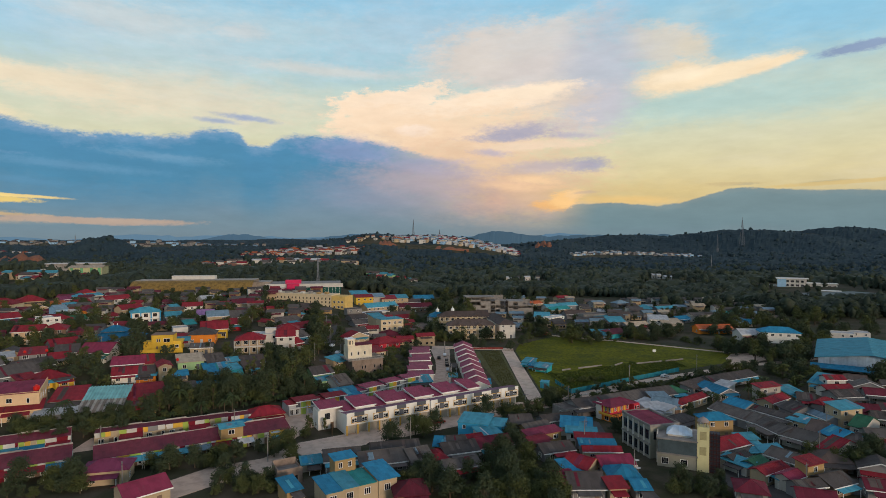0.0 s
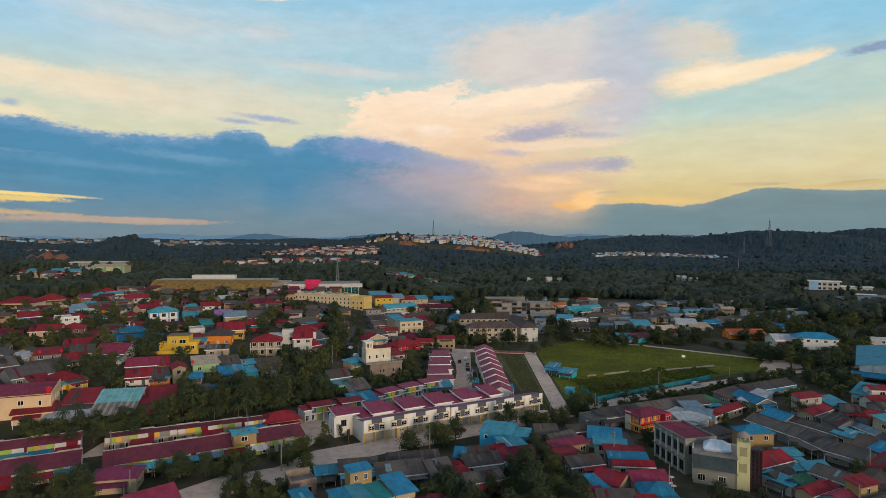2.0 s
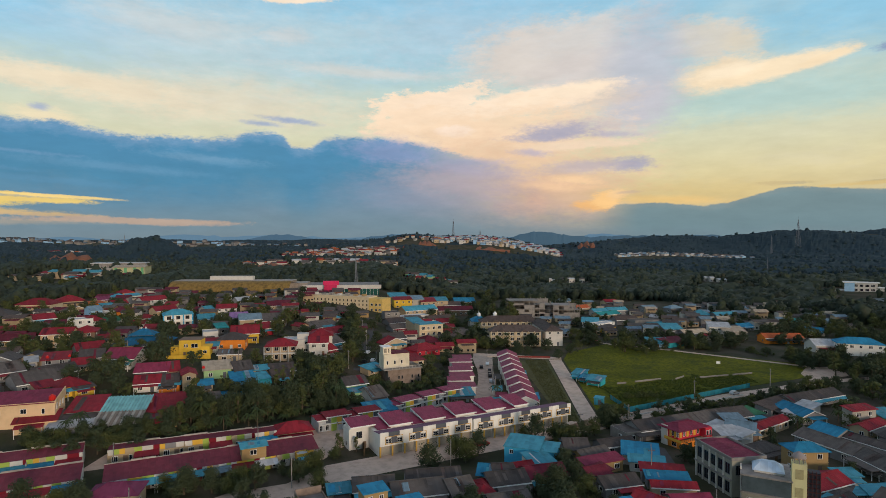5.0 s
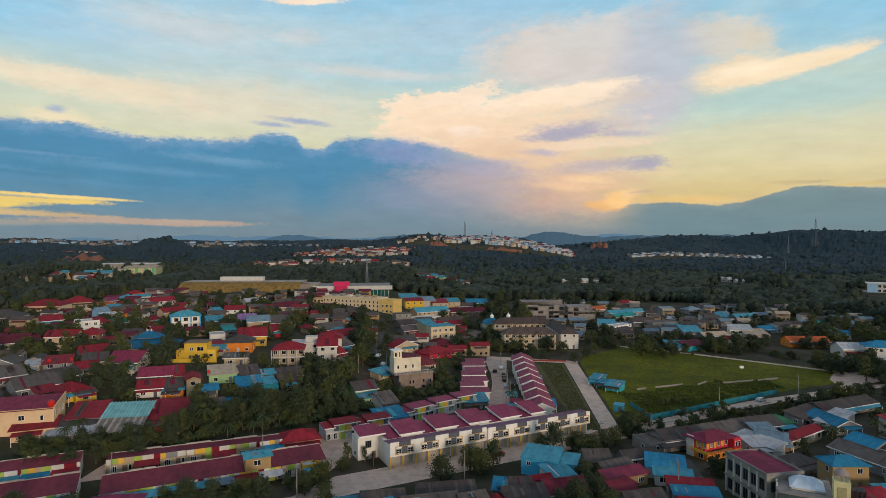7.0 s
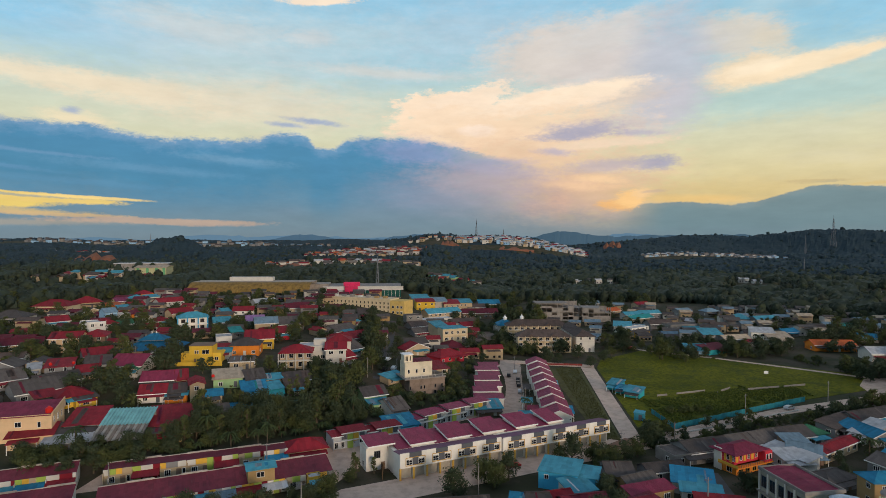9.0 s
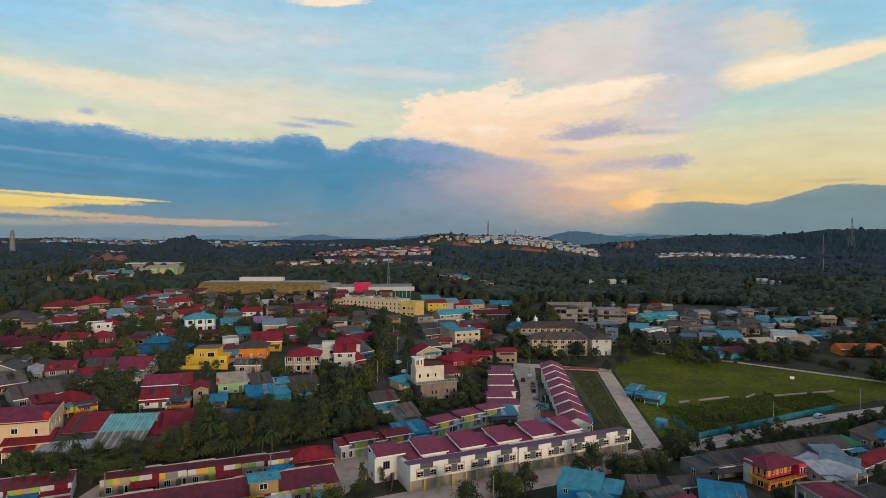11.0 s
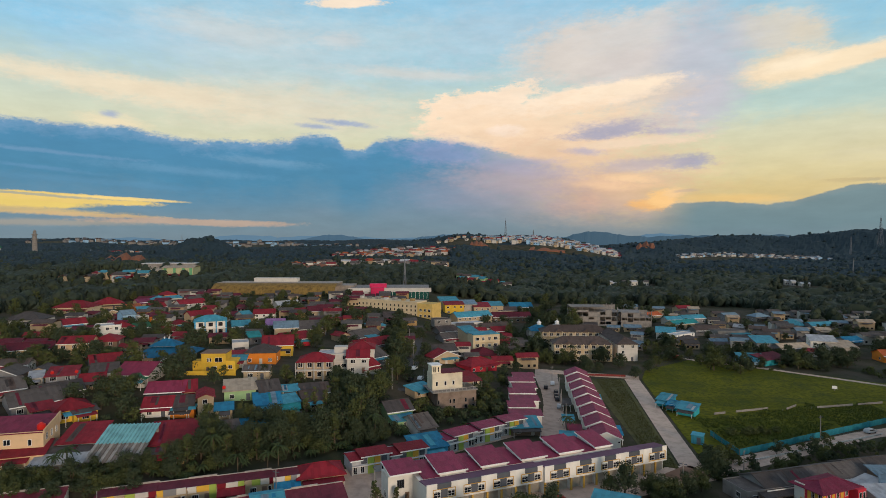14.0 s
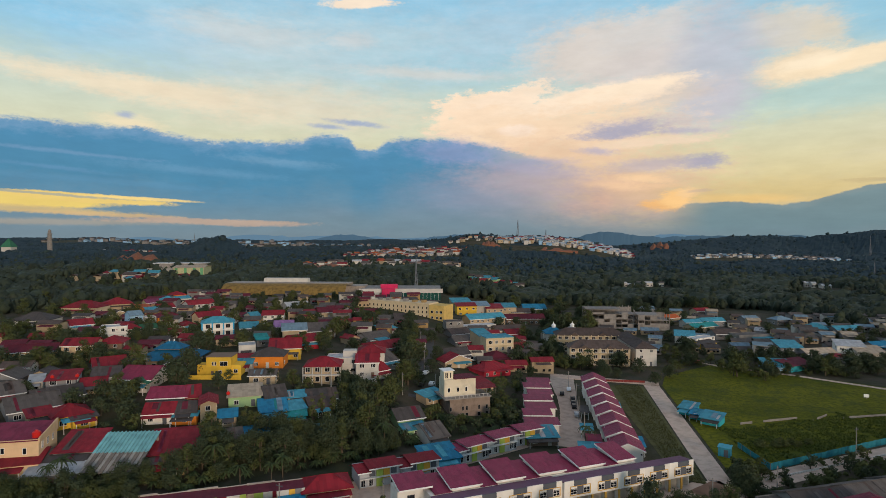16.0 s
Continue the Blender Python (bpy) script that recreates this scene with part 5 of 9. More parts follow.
painted_row(-86.6, 170.6, 24, 44, 6, 3.9, "wine", -0.4, 2, (None, "red", None, None, "red", None, "blue"), "row north of the lane")
painted_row(-79.4, 155.2, 25.5, 53, 8.5, 3.2, "wine", 1.4, 5, ("cyan", "cyan", "cyan", "cyan", "steel", "red", "white", None, None), "long row south of the lane", "white")
painted_row(-127, 136.8, 25.5, 46, 8.5, 3.2, "wine", 1.4, 3, ("blue", "red", "red", "blue"), "row west of the alley", "white")
painted_row(-131, 150.5, 25.5, 43, 6, 3.9, "wine", 0.8, 7, ("cyan", "blue", "red", "cyan"), "row north-west of the alley", "white")
house(-41.5, 189.8, 24, 11, 8, 3.6, "h", "red", "cream", label="cream corner house with a bright red hipped roof")
e = house(-47.5, 170.5, 25.5, 6.2, 5, 6.2, "g", "cyan", "tan", base=0.6, rise=0.5, label="tan rooftop room with a turquoise sheet roof on the row", name="roof_room")
house(-35.2, 173.5, 25.5, 3.2, 3, 3.6, "f", "white", "gold", label="small orange-yellow kiosk beside the row", name="kiosk")

house(-262.6, 400.3, 5, 22.0, 15.0, 4.2, "h", "red", "butter")
house(-252.0, 423.1, 38, 17.1, 15.0, 4, "h", "red", "cream")
house(-250.5, 347.0, 11, 18.7, 15.0, 4, "h", "dark", "white")
house(-214.7, 339.9, 48, 10.4, 11.2, 3.3, "g", "red", "white")
house(-180.6, 315.3, 30, 11.3, 9.0, 6.5, "f", "white", "fresh")
house(-176.1, 319.9, 45, 9.9, 10.0, 5.2, "h", "red", "white")
house(-165.1, 271.7, 16, 11.7, 10.0, 6.2, "g", "red", "peach")
house(-158.3, 280.5, 20, 9.0, 11.2, 5.6, "h", "red", "brown")
house(-185.9, 272.2, 27, 17.9, 10.0, 3.3, "g", "wine", "tan")
house(-216.6, 372.8, 50, 11.6, 9.0, 4, "e", "brown", "cream")
house(-196.4, 357.2, 50, 6.1, 10.0, 6, "g", "steel", "lightblue")
house(-183.1, 366.1, 50, 12.1, 10.0, 4.5, "h", "wine", "orange")
house(-189.9, 359.5, 48, 5.7, 7.0, 5, "f", "white", "white")
house(-231.9, 451.1, 50, 9.5, 11.2, 4, "h", "cyan", "cream")
house(-245.5, 486.2, 50, 10.1, 11.2, 4, "h", "red", "orange")
house(-227.4, 461.0, 50, 9.7, 7.0, 4, "s", "cyan", "white")
house(-190.1, 415.7, 50, 16.6, 11.2, 5.5, "g", "red", "white")
house(-237.5, 439.0, 50, 8.4, 10.0, 3.3, "g", "plum", "cream")
house(-227.8, 413.9, 50, 7.6, 7.0, 3.3, "s", "orange", "orange")
house(-213.4, 400.7, 44, 8.0, 7.0, 3.3, "s", "cyan", "grey")
house(-212.4, 413.9, 50, 9.1, 10.0, 3.3, "g", "red", "grey")
house(-161.3, 370.3, 48, 12.9, 11.2, 4.2, "g", "red", "peach")
house(-159.1, 343.8, 50, 6.7, 8.8, 3.6, "h", "red", "white")
house(-172.9, 331.5, 47, 7.1, 8.8, 3.3, "g", "green", "cream")
house(-126.7, 282.3, 50, 8.7, 11.2, 3.3, "g", "grey", "grey")
house(-137.5, 251.5, 41, 10.1, 11.2, 3.3, "g", "red", "grey")
house(-129.1, 236.6, 26, 7.8, 11.2, 3.3, "g", "dark", "white")
house(-128.1, 229.8, 31, 6.8, 7.5, 3, "g", "red", "cream")
house(-119.1, 236.2, 2, 11.3, 13.8, 3.3, "g", "magenta", "white")
house(-115.8, 233.5, 11, 5.3, 5.0, 3, "e", "green", "white")
house(-136.5, 226.7, 25, 8.0, 8.0, 5, "s", "red", "grey")
house(-145.8, 228.0, 35, 3.5, 6.0, 3.5, "s", "white", "white")
house(-146.0, 216.6, 50, 9.7, 12.0, 3.3, "g", "grey", "grey")
house(-130.7, 210.1, 50, 12.7, 13.0, 3.3, "g", "grey", "grey")
house(-129.9, 218.2, 50, 12.6, 10.0, 3.3, "g", "dark", "grey")
house(-126.2, 206.6, 50, 5.7, 7.0, 3.3, "s", "red", "cream")
house(-118.5, 208.4, 48, 9.1, 9.0, 3.6, "h", "red", "yellow")
house(-115.0, 208.6, 50, 5.9, 4.0, 3, "s", "dark", "yellow")
house(-100.6, 224.0, 17, 10.6, 10.0, 3.6, "g", "magenta", "grey")
house(-93.5, 226.1, 27, 3.5, 11.2, 3.6, "g", "red", "cream")
house(-97.9, 214.9, 18, 7.7, 9.0, 3.2, "g", "red", "fresh")
house(-91.0, 217.4, 23, 5.2, 9.0, 3.2, "g", "dark", "orange")
house(-90.8, 216.1, 16, 6.5, 2.5, 2.7, "s", "cyan", "orange")
house(-84.7, 218.3, 27, 4.4, 9.0, 6, "e", "red", "cream")
house(-79.0, 218.1, 24, 4.7, 5.0, 3, "s", "blue", "cream")
house(-79.6, 230.9, 23, 9.5, 9.0, 3.4, "s", "cream", "green")
house(-70.9, 234.0, 31, 6.3, 11.2, 3.3, "g", "dark", "grey")
house(-65.2, 236.4, 24, 5.3, 5.0, 3.2, "s", "cyan", "peach")
house(-57.5, 238.6, 25, 8.9, 10.0, 3.2, "g", "dark", "green")
house(-68.2, 225.0, 25, 7.7, 9.0, 3.2, "s", "blue", "tan")
house(-62.2, 229.1, 34, 4.8, 6.0, 3.2, "s", "cyan", "cream")
house(-61.3, 225.1, 21, 5.3, 6.0, 3, "s", "teal", "cream")
house(-56.4, 233.2, 33, 6.4, 10.0, 3.2, "g", "brown", "cream")
house(-64.5, 207.5, 31, 7.4, 10.0, 3.2, "s", "blue", "tan")
house(-71.2, 205.4, 33, 4.9, 11.0, 3.3, "g", "grey", "grey")
house(-58.2, 215.2, 24, 6.9, 9.0, 3.3, "g", "grey", "grey")
house(-51.5, 218.2, 27, 4.3, 5.0, 3, "s", "cyan", "green")
house(-28.8, 235.1, 30, 8.4, 10.0, 3.8, "g", "dark", "green")
house(-26.7, 230.3, 32, 6.9, 4.0, 2.8, "s", "cyan", "green")
house(-19.2, 225.7, 36, 6.2, 12.5, 3.3, "g", "grey", "white")
house(-24.3, 260.3, 50, 8.8, 5.0, 3.2, "s", "cyan", "cream")
house(-179.4, 432.9, 30, 6.9, 10.0, 4, "h", "red", "white")
house(-126.6, 371.8, 16, 11.2, 10.0, 5.2, "g", "red", "fresh")
house(-137.8, 376.9, 50, 5.4, 10.0, 3.6, "g", "cyan", "white")
house(-127.0, 416.3, 42, 14.4, 11.2, 5, "g", "white", "white")
house(-110.3, 393.7, 44, 7.4, 7.0, 4, "s", "red", "orange")
house(-102.3, 397.0, 31, 11.3, 11.2, 4, "g", "wine", "cream")
house(-89.8, 397.0, 24, 8.8, 7.0, 4, "e", "cream", "cream")
house(-125.3, 338.5, 27, 8.7, 11.2, 3.3, "g", "cyan", "grey")
house(-108.6, 340.0, 16, 8.9, 11.2, 4, "g", "lilac", "grey")
house(-94.7, 317.4, 22, 10.6, 11.2, 6.2, "g", "steel", "cream")
house(-105.6, 307.8, 33, 5.2, 8.0, 3.3, "s", "teal", "grey")
house(-102.8, 285.1, 25, 6.5, 8.0, 5, "f", "white", "white")
house(-86.3, 282.7, 17, 11.9, 13.8, 4.6, "g", "red", "yellow")
house(-85.1, 303.7, 38, 12.2, 11.2, 3.5, "g", "red", "red")
house(-87.4, 267.4, 10, 11.4, 10.0, 4.6, "h", "dark", "orange")
house(-95.2, 266.3, 22, 6.3, 6.0, 3.3, "s", "red", "grey")
house(-93.3, 260.6, 15, 5.4, 5.0, 3, "s", "cyan", "white")
house(-50.4, 312.2, 50, 20.4, 11.2, 3.4, "g", "red", "cream")
house(-48.2, 284.9, 50, 16.8, 16.2, 3.3, "g", "grey", "grey")
house(-46.8, 272.6, 50, 10.4, 10.0, 3.3, "g", "red", "white")
house(-57.2, 330.2, 50, 13.6, 12.5, 3.3, "g", "grey", "grey")
house(-58.9, 359.6, 50, 8.9, 7.0, 3.3, "s", "cyan", "grey")
house(-53.0, 325.5, 50, 5.7, 6.0, 3.3, "s", "cyan", "cream")
house(-87.1, 333.8, 26, 13.2, 15.0, 3.3, "g", "grey", "grey")
house(-68.3, 322.7, 50, 5.8, 7.0, 3.3, "e", "red", "cream")
house(106.4, 414.7, -15, 10.9, 11.0, 4.4, "s", "cyan", "white")
house(115.6, 407.1, 37, 17.2, 7.0, 5, "f", "white", "fresh")
house(137.9, 431.8, 12, 17.0, 10.0, 3.6, "g", "brown", "grey")
house(115.1, 400.6, 29, 12.5, 6.0, 3.2, "s", "dark", "yellow")
house(151.0, 426.1, 16, 22.1, 10.0, 4.2, "f", "grey", "concrete")
house(150.0, 380.2, -3, 11.1, 12.0, 5, "s", "cyan", "grey")
house(127.4, 346.3, -7, 11.3, 8.0, 3, "s", "cyan", "lightblue")
house(139.4, 347.5, 30, 16.8, 8.0, 3, "s", "wine", "teal")
house(162.8, 376.0, 15, 17.1, 9.0, 3.2, "g", "cream", "grey")
house(178.6, 379.5, -16, 12.3, 10.0, 6.5, "s", "white", "fresh")
house(168.9, 368.8, -11, 9.3, 4.0, 3, "s", "red", "white")
house(184.4, 370.8, -7, 12.7, 12.0, 4.6, "s", "cream", "plaster")
house(203.3, 462.5, -25, 13.6, 12.0, 3.3, "h", "cyan", "grey")
house(222.8, 459.4, 12, 17.8, 9.0, 3.3, "g", "cyan", "grey")
house(208.0, 402.2, 21, 11.8, 8.0, 3.3, "g", "blue", "grey")
house(133.1, 457.7, 31, 21.8, 9.0, 4, "g", "teal", "cream")
house(147.3, 484.1, 14, 16.9, 9.0, 4, "g", "cyan", "grey")
house(178.9, 498.5, 19, 11.6, 9.0, 4, "g", "steel", "grey")
house(200.2, 497.5, 18, 12.4, 9.0, 4, "h", "steel", "grey")
house(120.7, 490.4, 29, 14.0, 9.0, 5, "g", "orange", "cream")
house(160.1, 543.0, 20, 12.9, 9.0, 4, "g", "red", "cream")
house(131.4, 477.1, 17, 12.3, 8.0, 4, "g", "cyan", "white")
house(162.9, 448.2, -33, 6.6, 7.0, 3.3, "g", "white", "grey")
house(-114.9, 184.1, 23, 10.5, 7, 3.5, "s", "red", "peach")
house(-105.8, 192.0, 15, 9.0, 11, 3.6, "s", "red", "grey")
house(-107.1, 188.5, 16, 11.1, 6, 3, "s", "dark", "grey")
house(-104.9, 183.5, 17, 11.0, 6, 3, "s", "white", "grey")
house(-82.9, 196.6, 22, 11.6, 13, 3.6, "s", "red", "grey")
house(-83.2, 192.7, 21, 9.8, 5, 3.2, "s", "dark", "tan")
house(-21.5, 324.4, 29, 14.1, 11.2, 3.3, "g", "dark", "grey")
house(-19.7, 313.6, 32, 13.1, 8, 3.3, "e", "red", "cream")
house(-8.2, 355.9, 29, 7.4, 12, 9, "s", "cyan", "cream")
house(9.0, 414.5, 26, 13.7, 10.0, 3.3, "g", "red", "cream")
house(-2.8, 311.4, 44, 15.5, 10.0, 3.3, "h", "red", "red")
house(5.1, 419.2, 27, 18.6, 11.2, 4.2, "g", "brown", "cream")
house(-29.8, 493.7, 16, 14.0, 12, 7, "s", "cyan", "cream")
house(-25.1, 476.6, 15, 14.2, 9, 7, "s", "red", "yellow")
house(-15.3, 494.1, 14, 12.6, 12, 7, "s", "steel", "plaster")
house(-5.3, 492.4, 12, 12.6, 12, 7, "s", "red", "cream")
house(3.9, 510.1, 11, 14.4, 12, 7, "s", "cyan", "cream")
house(-9.5, 441.0, 29, 25.7, 12.5, 6, "g", "cyan", "cream")
house(16.6, 477.4, 9, 27.3, 12.5, 4.2, "g", "wine", "brown")
house(25.9, 523.8, 9, 18.0, 15.0, 6, "g", "blue", "grey")
house(-14.0, 417.6, 30, 22.9, 8, 4.2, "f", "white", "white")
house(-28.1, 403.0, 19, 10.4, 9, 6, "f", "brown", "concrete")
house(14.6, 511.2, 10, 14.4, 11.2, 4.2, "g", "brown", "cream")
house(30.9, 409.0, 23, 11.5, 8, 6, "h", "blue", "plaster")
house(-7.8, 271.0, 35, 8.5, 8, 6, "s", "red", "cream")
house(205.5, 355.6, -2, 22.1, 10, 3.6, "g", "orange", "orange")
house(217.4, 329.1, -5, 20.5, 12, 4.2, "g", "white", "white")
house(257.1, 424.2, -19, 13.1, 8, 3.3, "h", "teal", "white")
house(232.4, 417.7, -17, 10.2, 8, 3.3, "g", "brown", "cream")
house(241.6, 383.7, -20, 11.0, 8, 3.3, "g", "blue", "white")
house(96.8, 535.0, 2, 15.1, 8, 3.3, "g", "cyan", "cream")
house(119.1, 558.5, -2, 12.9, 8, 3.3, "g", "steel", "plaster")
house(57.1, 173.5, -17, 9.3, 7.0, 3, "s", "blue", "white")
house(57.3, 168.9, -15, 8.8, 3.6, 2.8, "s", "cyan", "white")
house(58.9, 162.0, -12, 10.3, 3.5, 3.2, "s", "red", "grey")
house(58.7, 158.0, -9, 9.9, 3.5, 2.8, "s", "blue", "grey")
house(58.1, 152.6, -7, 10.1, 3.5, 3.2, "g", "red", "cream")
house(58.6, 141.9, 4, 8.8, 6.9, 3.4, "g", "magenta", "plaster")
house(45.9, 168.4, 22, 11.9, 3.5, 3.2, "s", "magenta", "tan")
house(43.7, 161.9, 34, 6.2, 3.5, 3.2, "s", "wine", "tan")
house(46.3, 154.1, 14, 9.4, 6.7, 3, "g", "dark", "grey")
house(47.0, 142.4, -46, 6.8, 7.8, 3.4, "g", "red", "cream")
house(46.6, 140.3, 13, 4.9, 5.5, 3, "s", "blue", "white")
house(43.2, 134.0, 4, 3.2, 4.6, 3, "s", "magenta", "grey")
house(46.4, 129.6, -4, 8.2, 9.8, 3, "g", "dark", "grey")
house(57.4, 133.6, -5, 7.5, 8.2, 3.4, "h", "blue", "cream")
house(53.2, 128.0, 1, 4.2, 4.4, 3.6, "s", "red", "cream")
house(59.2, 128.0, -4, 3.6, 3.8, 3, "s", "blue", "grey")
house(41.4, 179.8, 10, 7.1, 5.1, 3, "g", "dark", "grey")
house(45.4, 174.7, 26, 9.2, 4.8, 3, "g", "grey", "tan")
house(53.9, 181.5, 16, 10.7, 5.8, 3, "g", "dark", "grey")
house(25.4, 158.9, 24, 8.8, 4.2, 3, "g", "brown", "grey")
house(143.3, 229.8, 23, 27.7, 8.1, 3, "g", "dark", "grey")
house(125.4, 220.9, 33, 19.2, 5.8, 3, "s", "brown", "grey")
house(127.3, 208.3, 10, 7.8, 13.0, 3.2, "e", "blue", "grey")
house(121.9, 211.7, -61, 5.7, 12.6, 3, "s", "white", "white")
house(108.7, 210.2, 19, 8.3, 7.6, 3.2, "h", "green", "grey")
house(109.2, 199.6, 34, 19.0, 4.3, 3.2, "g", "red", "cream")
house(97.2, 193.2, 3, 6.3, 11.3, 3.2, "s", "steel", "brown")
house(91.6, 190.2, 8, 8.0, 5.6, 3, "s", "white", "white")
house(94.6, 176.4, 25, 10.3, 6.3, 3.2, "h", "dark", "grey")
house(100.4, 167.4, 1, 9.1, 5.9, 6.4, "h", "blue", "tan")
house(141.7, 204.5, 15, 10.1, 3.7, 6.2, "s", "red", "plaster")
house(152.2, 204.1, 11, 7.1, 7.5, 3.4, "s", "cyan", "cream")
house(140.6, 197.0, 31, 13.1, 5.2, 3.2, "g", "red", "cream")
house(119.5, 191.9, -70, 8.4, 8.2, 3.2, "g", "blue", "grey")
house(112.5, 181.7, -71, 17.4, 8.1, 3.2, "g", "grey", "grey")
house(126.5, 181.7, -68, 15.2, 5.1, 3, "g", "dark", "grey")
house(116.1, 167.8, -87, 11.1, 8.0, 3.2, "g", "grey", "concrete")
house(116.2, 165.6, -62, 4.6, 3.5, 2.6, "s", "cyan", "grey")
house(118.8, 157.9, -62, 8.4, 9.0, 3.2, "g", "grey", "plaster")
house(129.7, 173.2, -68, 5.9, 4.9, 3.4, "s", "cyan", "cream")
house(129.3, 164.8, -59, 4.4, 10.1, 3, "g", "brown", "grey")
house(130.7, 159.9, -83, 6.3, 8.6, 3.2, "g", "blue", "grey")
house(133.2, 155.0, -43, 4.7, 8.3, 3, "g", "dark", "grey")
house(120.6, 148.8, -76, 4.3, 12.6, 3.2, "g", "red", "white")
house(96.6, 152.4, 23, 12.2, 7.5, 3.4, "g", "red", "plaster")
house(105.1, 159.1, 3, 5.5, 3.5, 3, "s", "cyan", "white")
house(102.8, 150.8, -105, 5.4, 5.1, 3.2, "s", "cyan", "white")
house(94.3, 145.4, 27, 7.6, 3.5, 3, "g", "dark", "grey")
house(90.3, 143.0, -65, 7.8, 3.5, 2.8, "s", "cyan", "white")
house(97.0, 141.1, 32, 6.0, 3.5, 3.2, "g", "green", "grey")
house(97.4, 135.4, 25, 9.9, 4.0, 3.4, "g", "red", "cream")
house(103.7, 143.5, -64, 7.7, 7.2, 3.2, "g", "grey", "grey")
house(100.2, 130.6, 26, 7.4, 4.1, 3.6, "g", "magenta", "plaster")
house(105.5, 132.0, 19, 6.0, 3.5, 6.2, "s", "red", "tan")
house(100.0, 125.6, 8, 7.1, 4.5, 3.2, "g", "dark", "grey")
house(108.8, 126.8, 18, 7.5, 7.1, 3, "g", "dark", "brown")
house(169.9, 217.8, -53, 5.5, 12.1, 3.6, "s", "cyan", "cream")
house(175.5, 213.9, -8, 7.1, 5.5, 6, "g", "red", "white")
house(173.4, 208.4, 3, 11.3, 6.6, 3.2, "g", "red", "white")
house(170.0, 200.0, 3, 10.1, 8.0, 3, "g", "dark", "grey")
house(156.7, 194.3, 34, 10.1, 3.6, 3, "h", "red", "grey")
house(135.7, 186.6, -87, 6.8, 9.7, 3, "g", "dark", "grey")
house(141.0, 180.0, -86, 10.5, 4.0, 3, "g", "steel", "grey")
house(150.3, 175.2, 12, 9.3, 5.7, 6.2, "s", "cyan", "cream")
house(145.1, 166.9, -62, 3.8, 11.8, 3.2, "g", "green", "white")
house(150.6, 196.9, -28, 5.1, 8.5, 3, "g", "dark", "grey")
house(95.1, 194.0, -32, 8.0, 8, 3.3, "g", "steel", "brown")
house(90.0, 194.0, -65, 13.0, 5, 3, "s", "white", "white")
house(42.5, 158.8, 22, 5.8, 7, 3.3, "g", "wine", "grey")
house(42.4, 132.1, 14, 3.5, 8, 3.3, "g", "magenta", "grey")
house(29.8, 168.5, 23, 6.6, 6, 3, "s", "cyan", "white")
house(17.9, 159.0, 2, 4.7, 6, 4.2, "g", "dark", "tan")
house(23.9, 162.5, 20, 5.9, 6, 3.3, "g", "red", "grey")
house(13.5, 159.2, -13, 4.2, 7, 3.6, "g", "blue", "tan")
house(12.8, 150.3, 14, 3.6, 7, 3.3, "h", "red", "cream")
house(19.1, 154.8, 15, 9.6, 8, 3.3, "g", "dark", "grey")
house(7.8, 149.9, 23, 6.0, 9, 3.3, "g", "grey", "grey")
house(-23.2, 133.5, 32, 3.5, 6, 3.3, "s", "blue", "tan")
house(-21.7, 152.3, 16, 5.0, 4, 2.2, "s", "cyan", "plaster")
house(-2.4, 148.6, 14, 12.2, 9, 3.3, "g", "grey", "grey")
house(-13.5, 151.6, 10, 9.3, 8, 3.3, "g", "grey", "grey")
house(0.8, 156.5, 10, 13.2, 8, 3.2, "g", "dark", "grey")
house(4.4, 129.0, 8, 7.5, 8, 3.3, "h", "wine", "tan")
house(-56.5, 133.9, 40, 9.7, 9, 3.6, "g", "magenta", "cream")
house(29.2, 158.6, 15, 10.1, 8, 3.3, "g", "wine", "grey")
house(40.9, 178.0, 1, 6.6, 8, 3.3, "g", "dark", "grey")
house(-72.8, 147.3, 10, 10.7, 7, 4, "h", "plum", "cream")
house(-22.9, 382.7, 32, 11.4, 11.2, 3.2, "g", "brown", "grey")
house(-20.6, 362.1, 31, 9.0, 10.0, 3.2, "g", "grey", "grey")
house(8.4, 368.1, 26, 12.5, 10.0, 3.2, "g", "red", "cream")
house(-1.3, 338.0, 28, 9.7, 10.0, 3.2, "h", "wine", "cream")
house(71.1, 195.3, 19, 14.5, 9, 3.3, "g", "dark", "grey")
house(84.3, 200.2, 21, 17.7, 9, 3.3, "g", "grey", "grey")
house(98.9, 206.0, 18, 17.0, 9, 3.3, "g", "dark", "concrete")
house(65.3, 193.0, 19, 13.8, 8, 3.3, "f", "grey", "concrete")

# ---------------------------------------------------------------- landmarks of the town
# yellow villa
e = house(-99.5, 254.2, 8, 10.4, 9, 8.0, "f", "dark", "yellow", label="bright yellow two-storey villa with dark flat roof", front=False)
box_part("wing", e, 4.9, 9.2, 0.6, 8.5, -1.5, 4.6, wall_mat("yellow")), box_part("wing", e, -9.5, -4.9, 1.5, 7, -1.5, 4.4, wall_mat("yellow"))
box_part("coping", e, -5.5, 5.5, -0.3, 9.3, 8.0, 8.25, wall_mat("brown"))
window(e, -2.4, 0, 4.5, 0, 0.6, 1.4, 0), window(e, -1.3, 0, 4.5, 0, 0.6, 1.4, 0), window(e, 2.2, 0, 4.3, 0, 3.0, 1.8, 1), window(e, 7, 0.6, 1.2, 0, 1.6, 1.4), window(e, 4.9, 3, 4.7, 90, 0.7, 1.4, 0)
door(e, -2.6, 0, 0.02, 0), window(e, 0.6, 0, 1.0, 0, 1.4, 1.3)
e.matrix_world = e.matrix_world @ Matrix.Diagonal((0.82, 0.82, 0.82, 1))
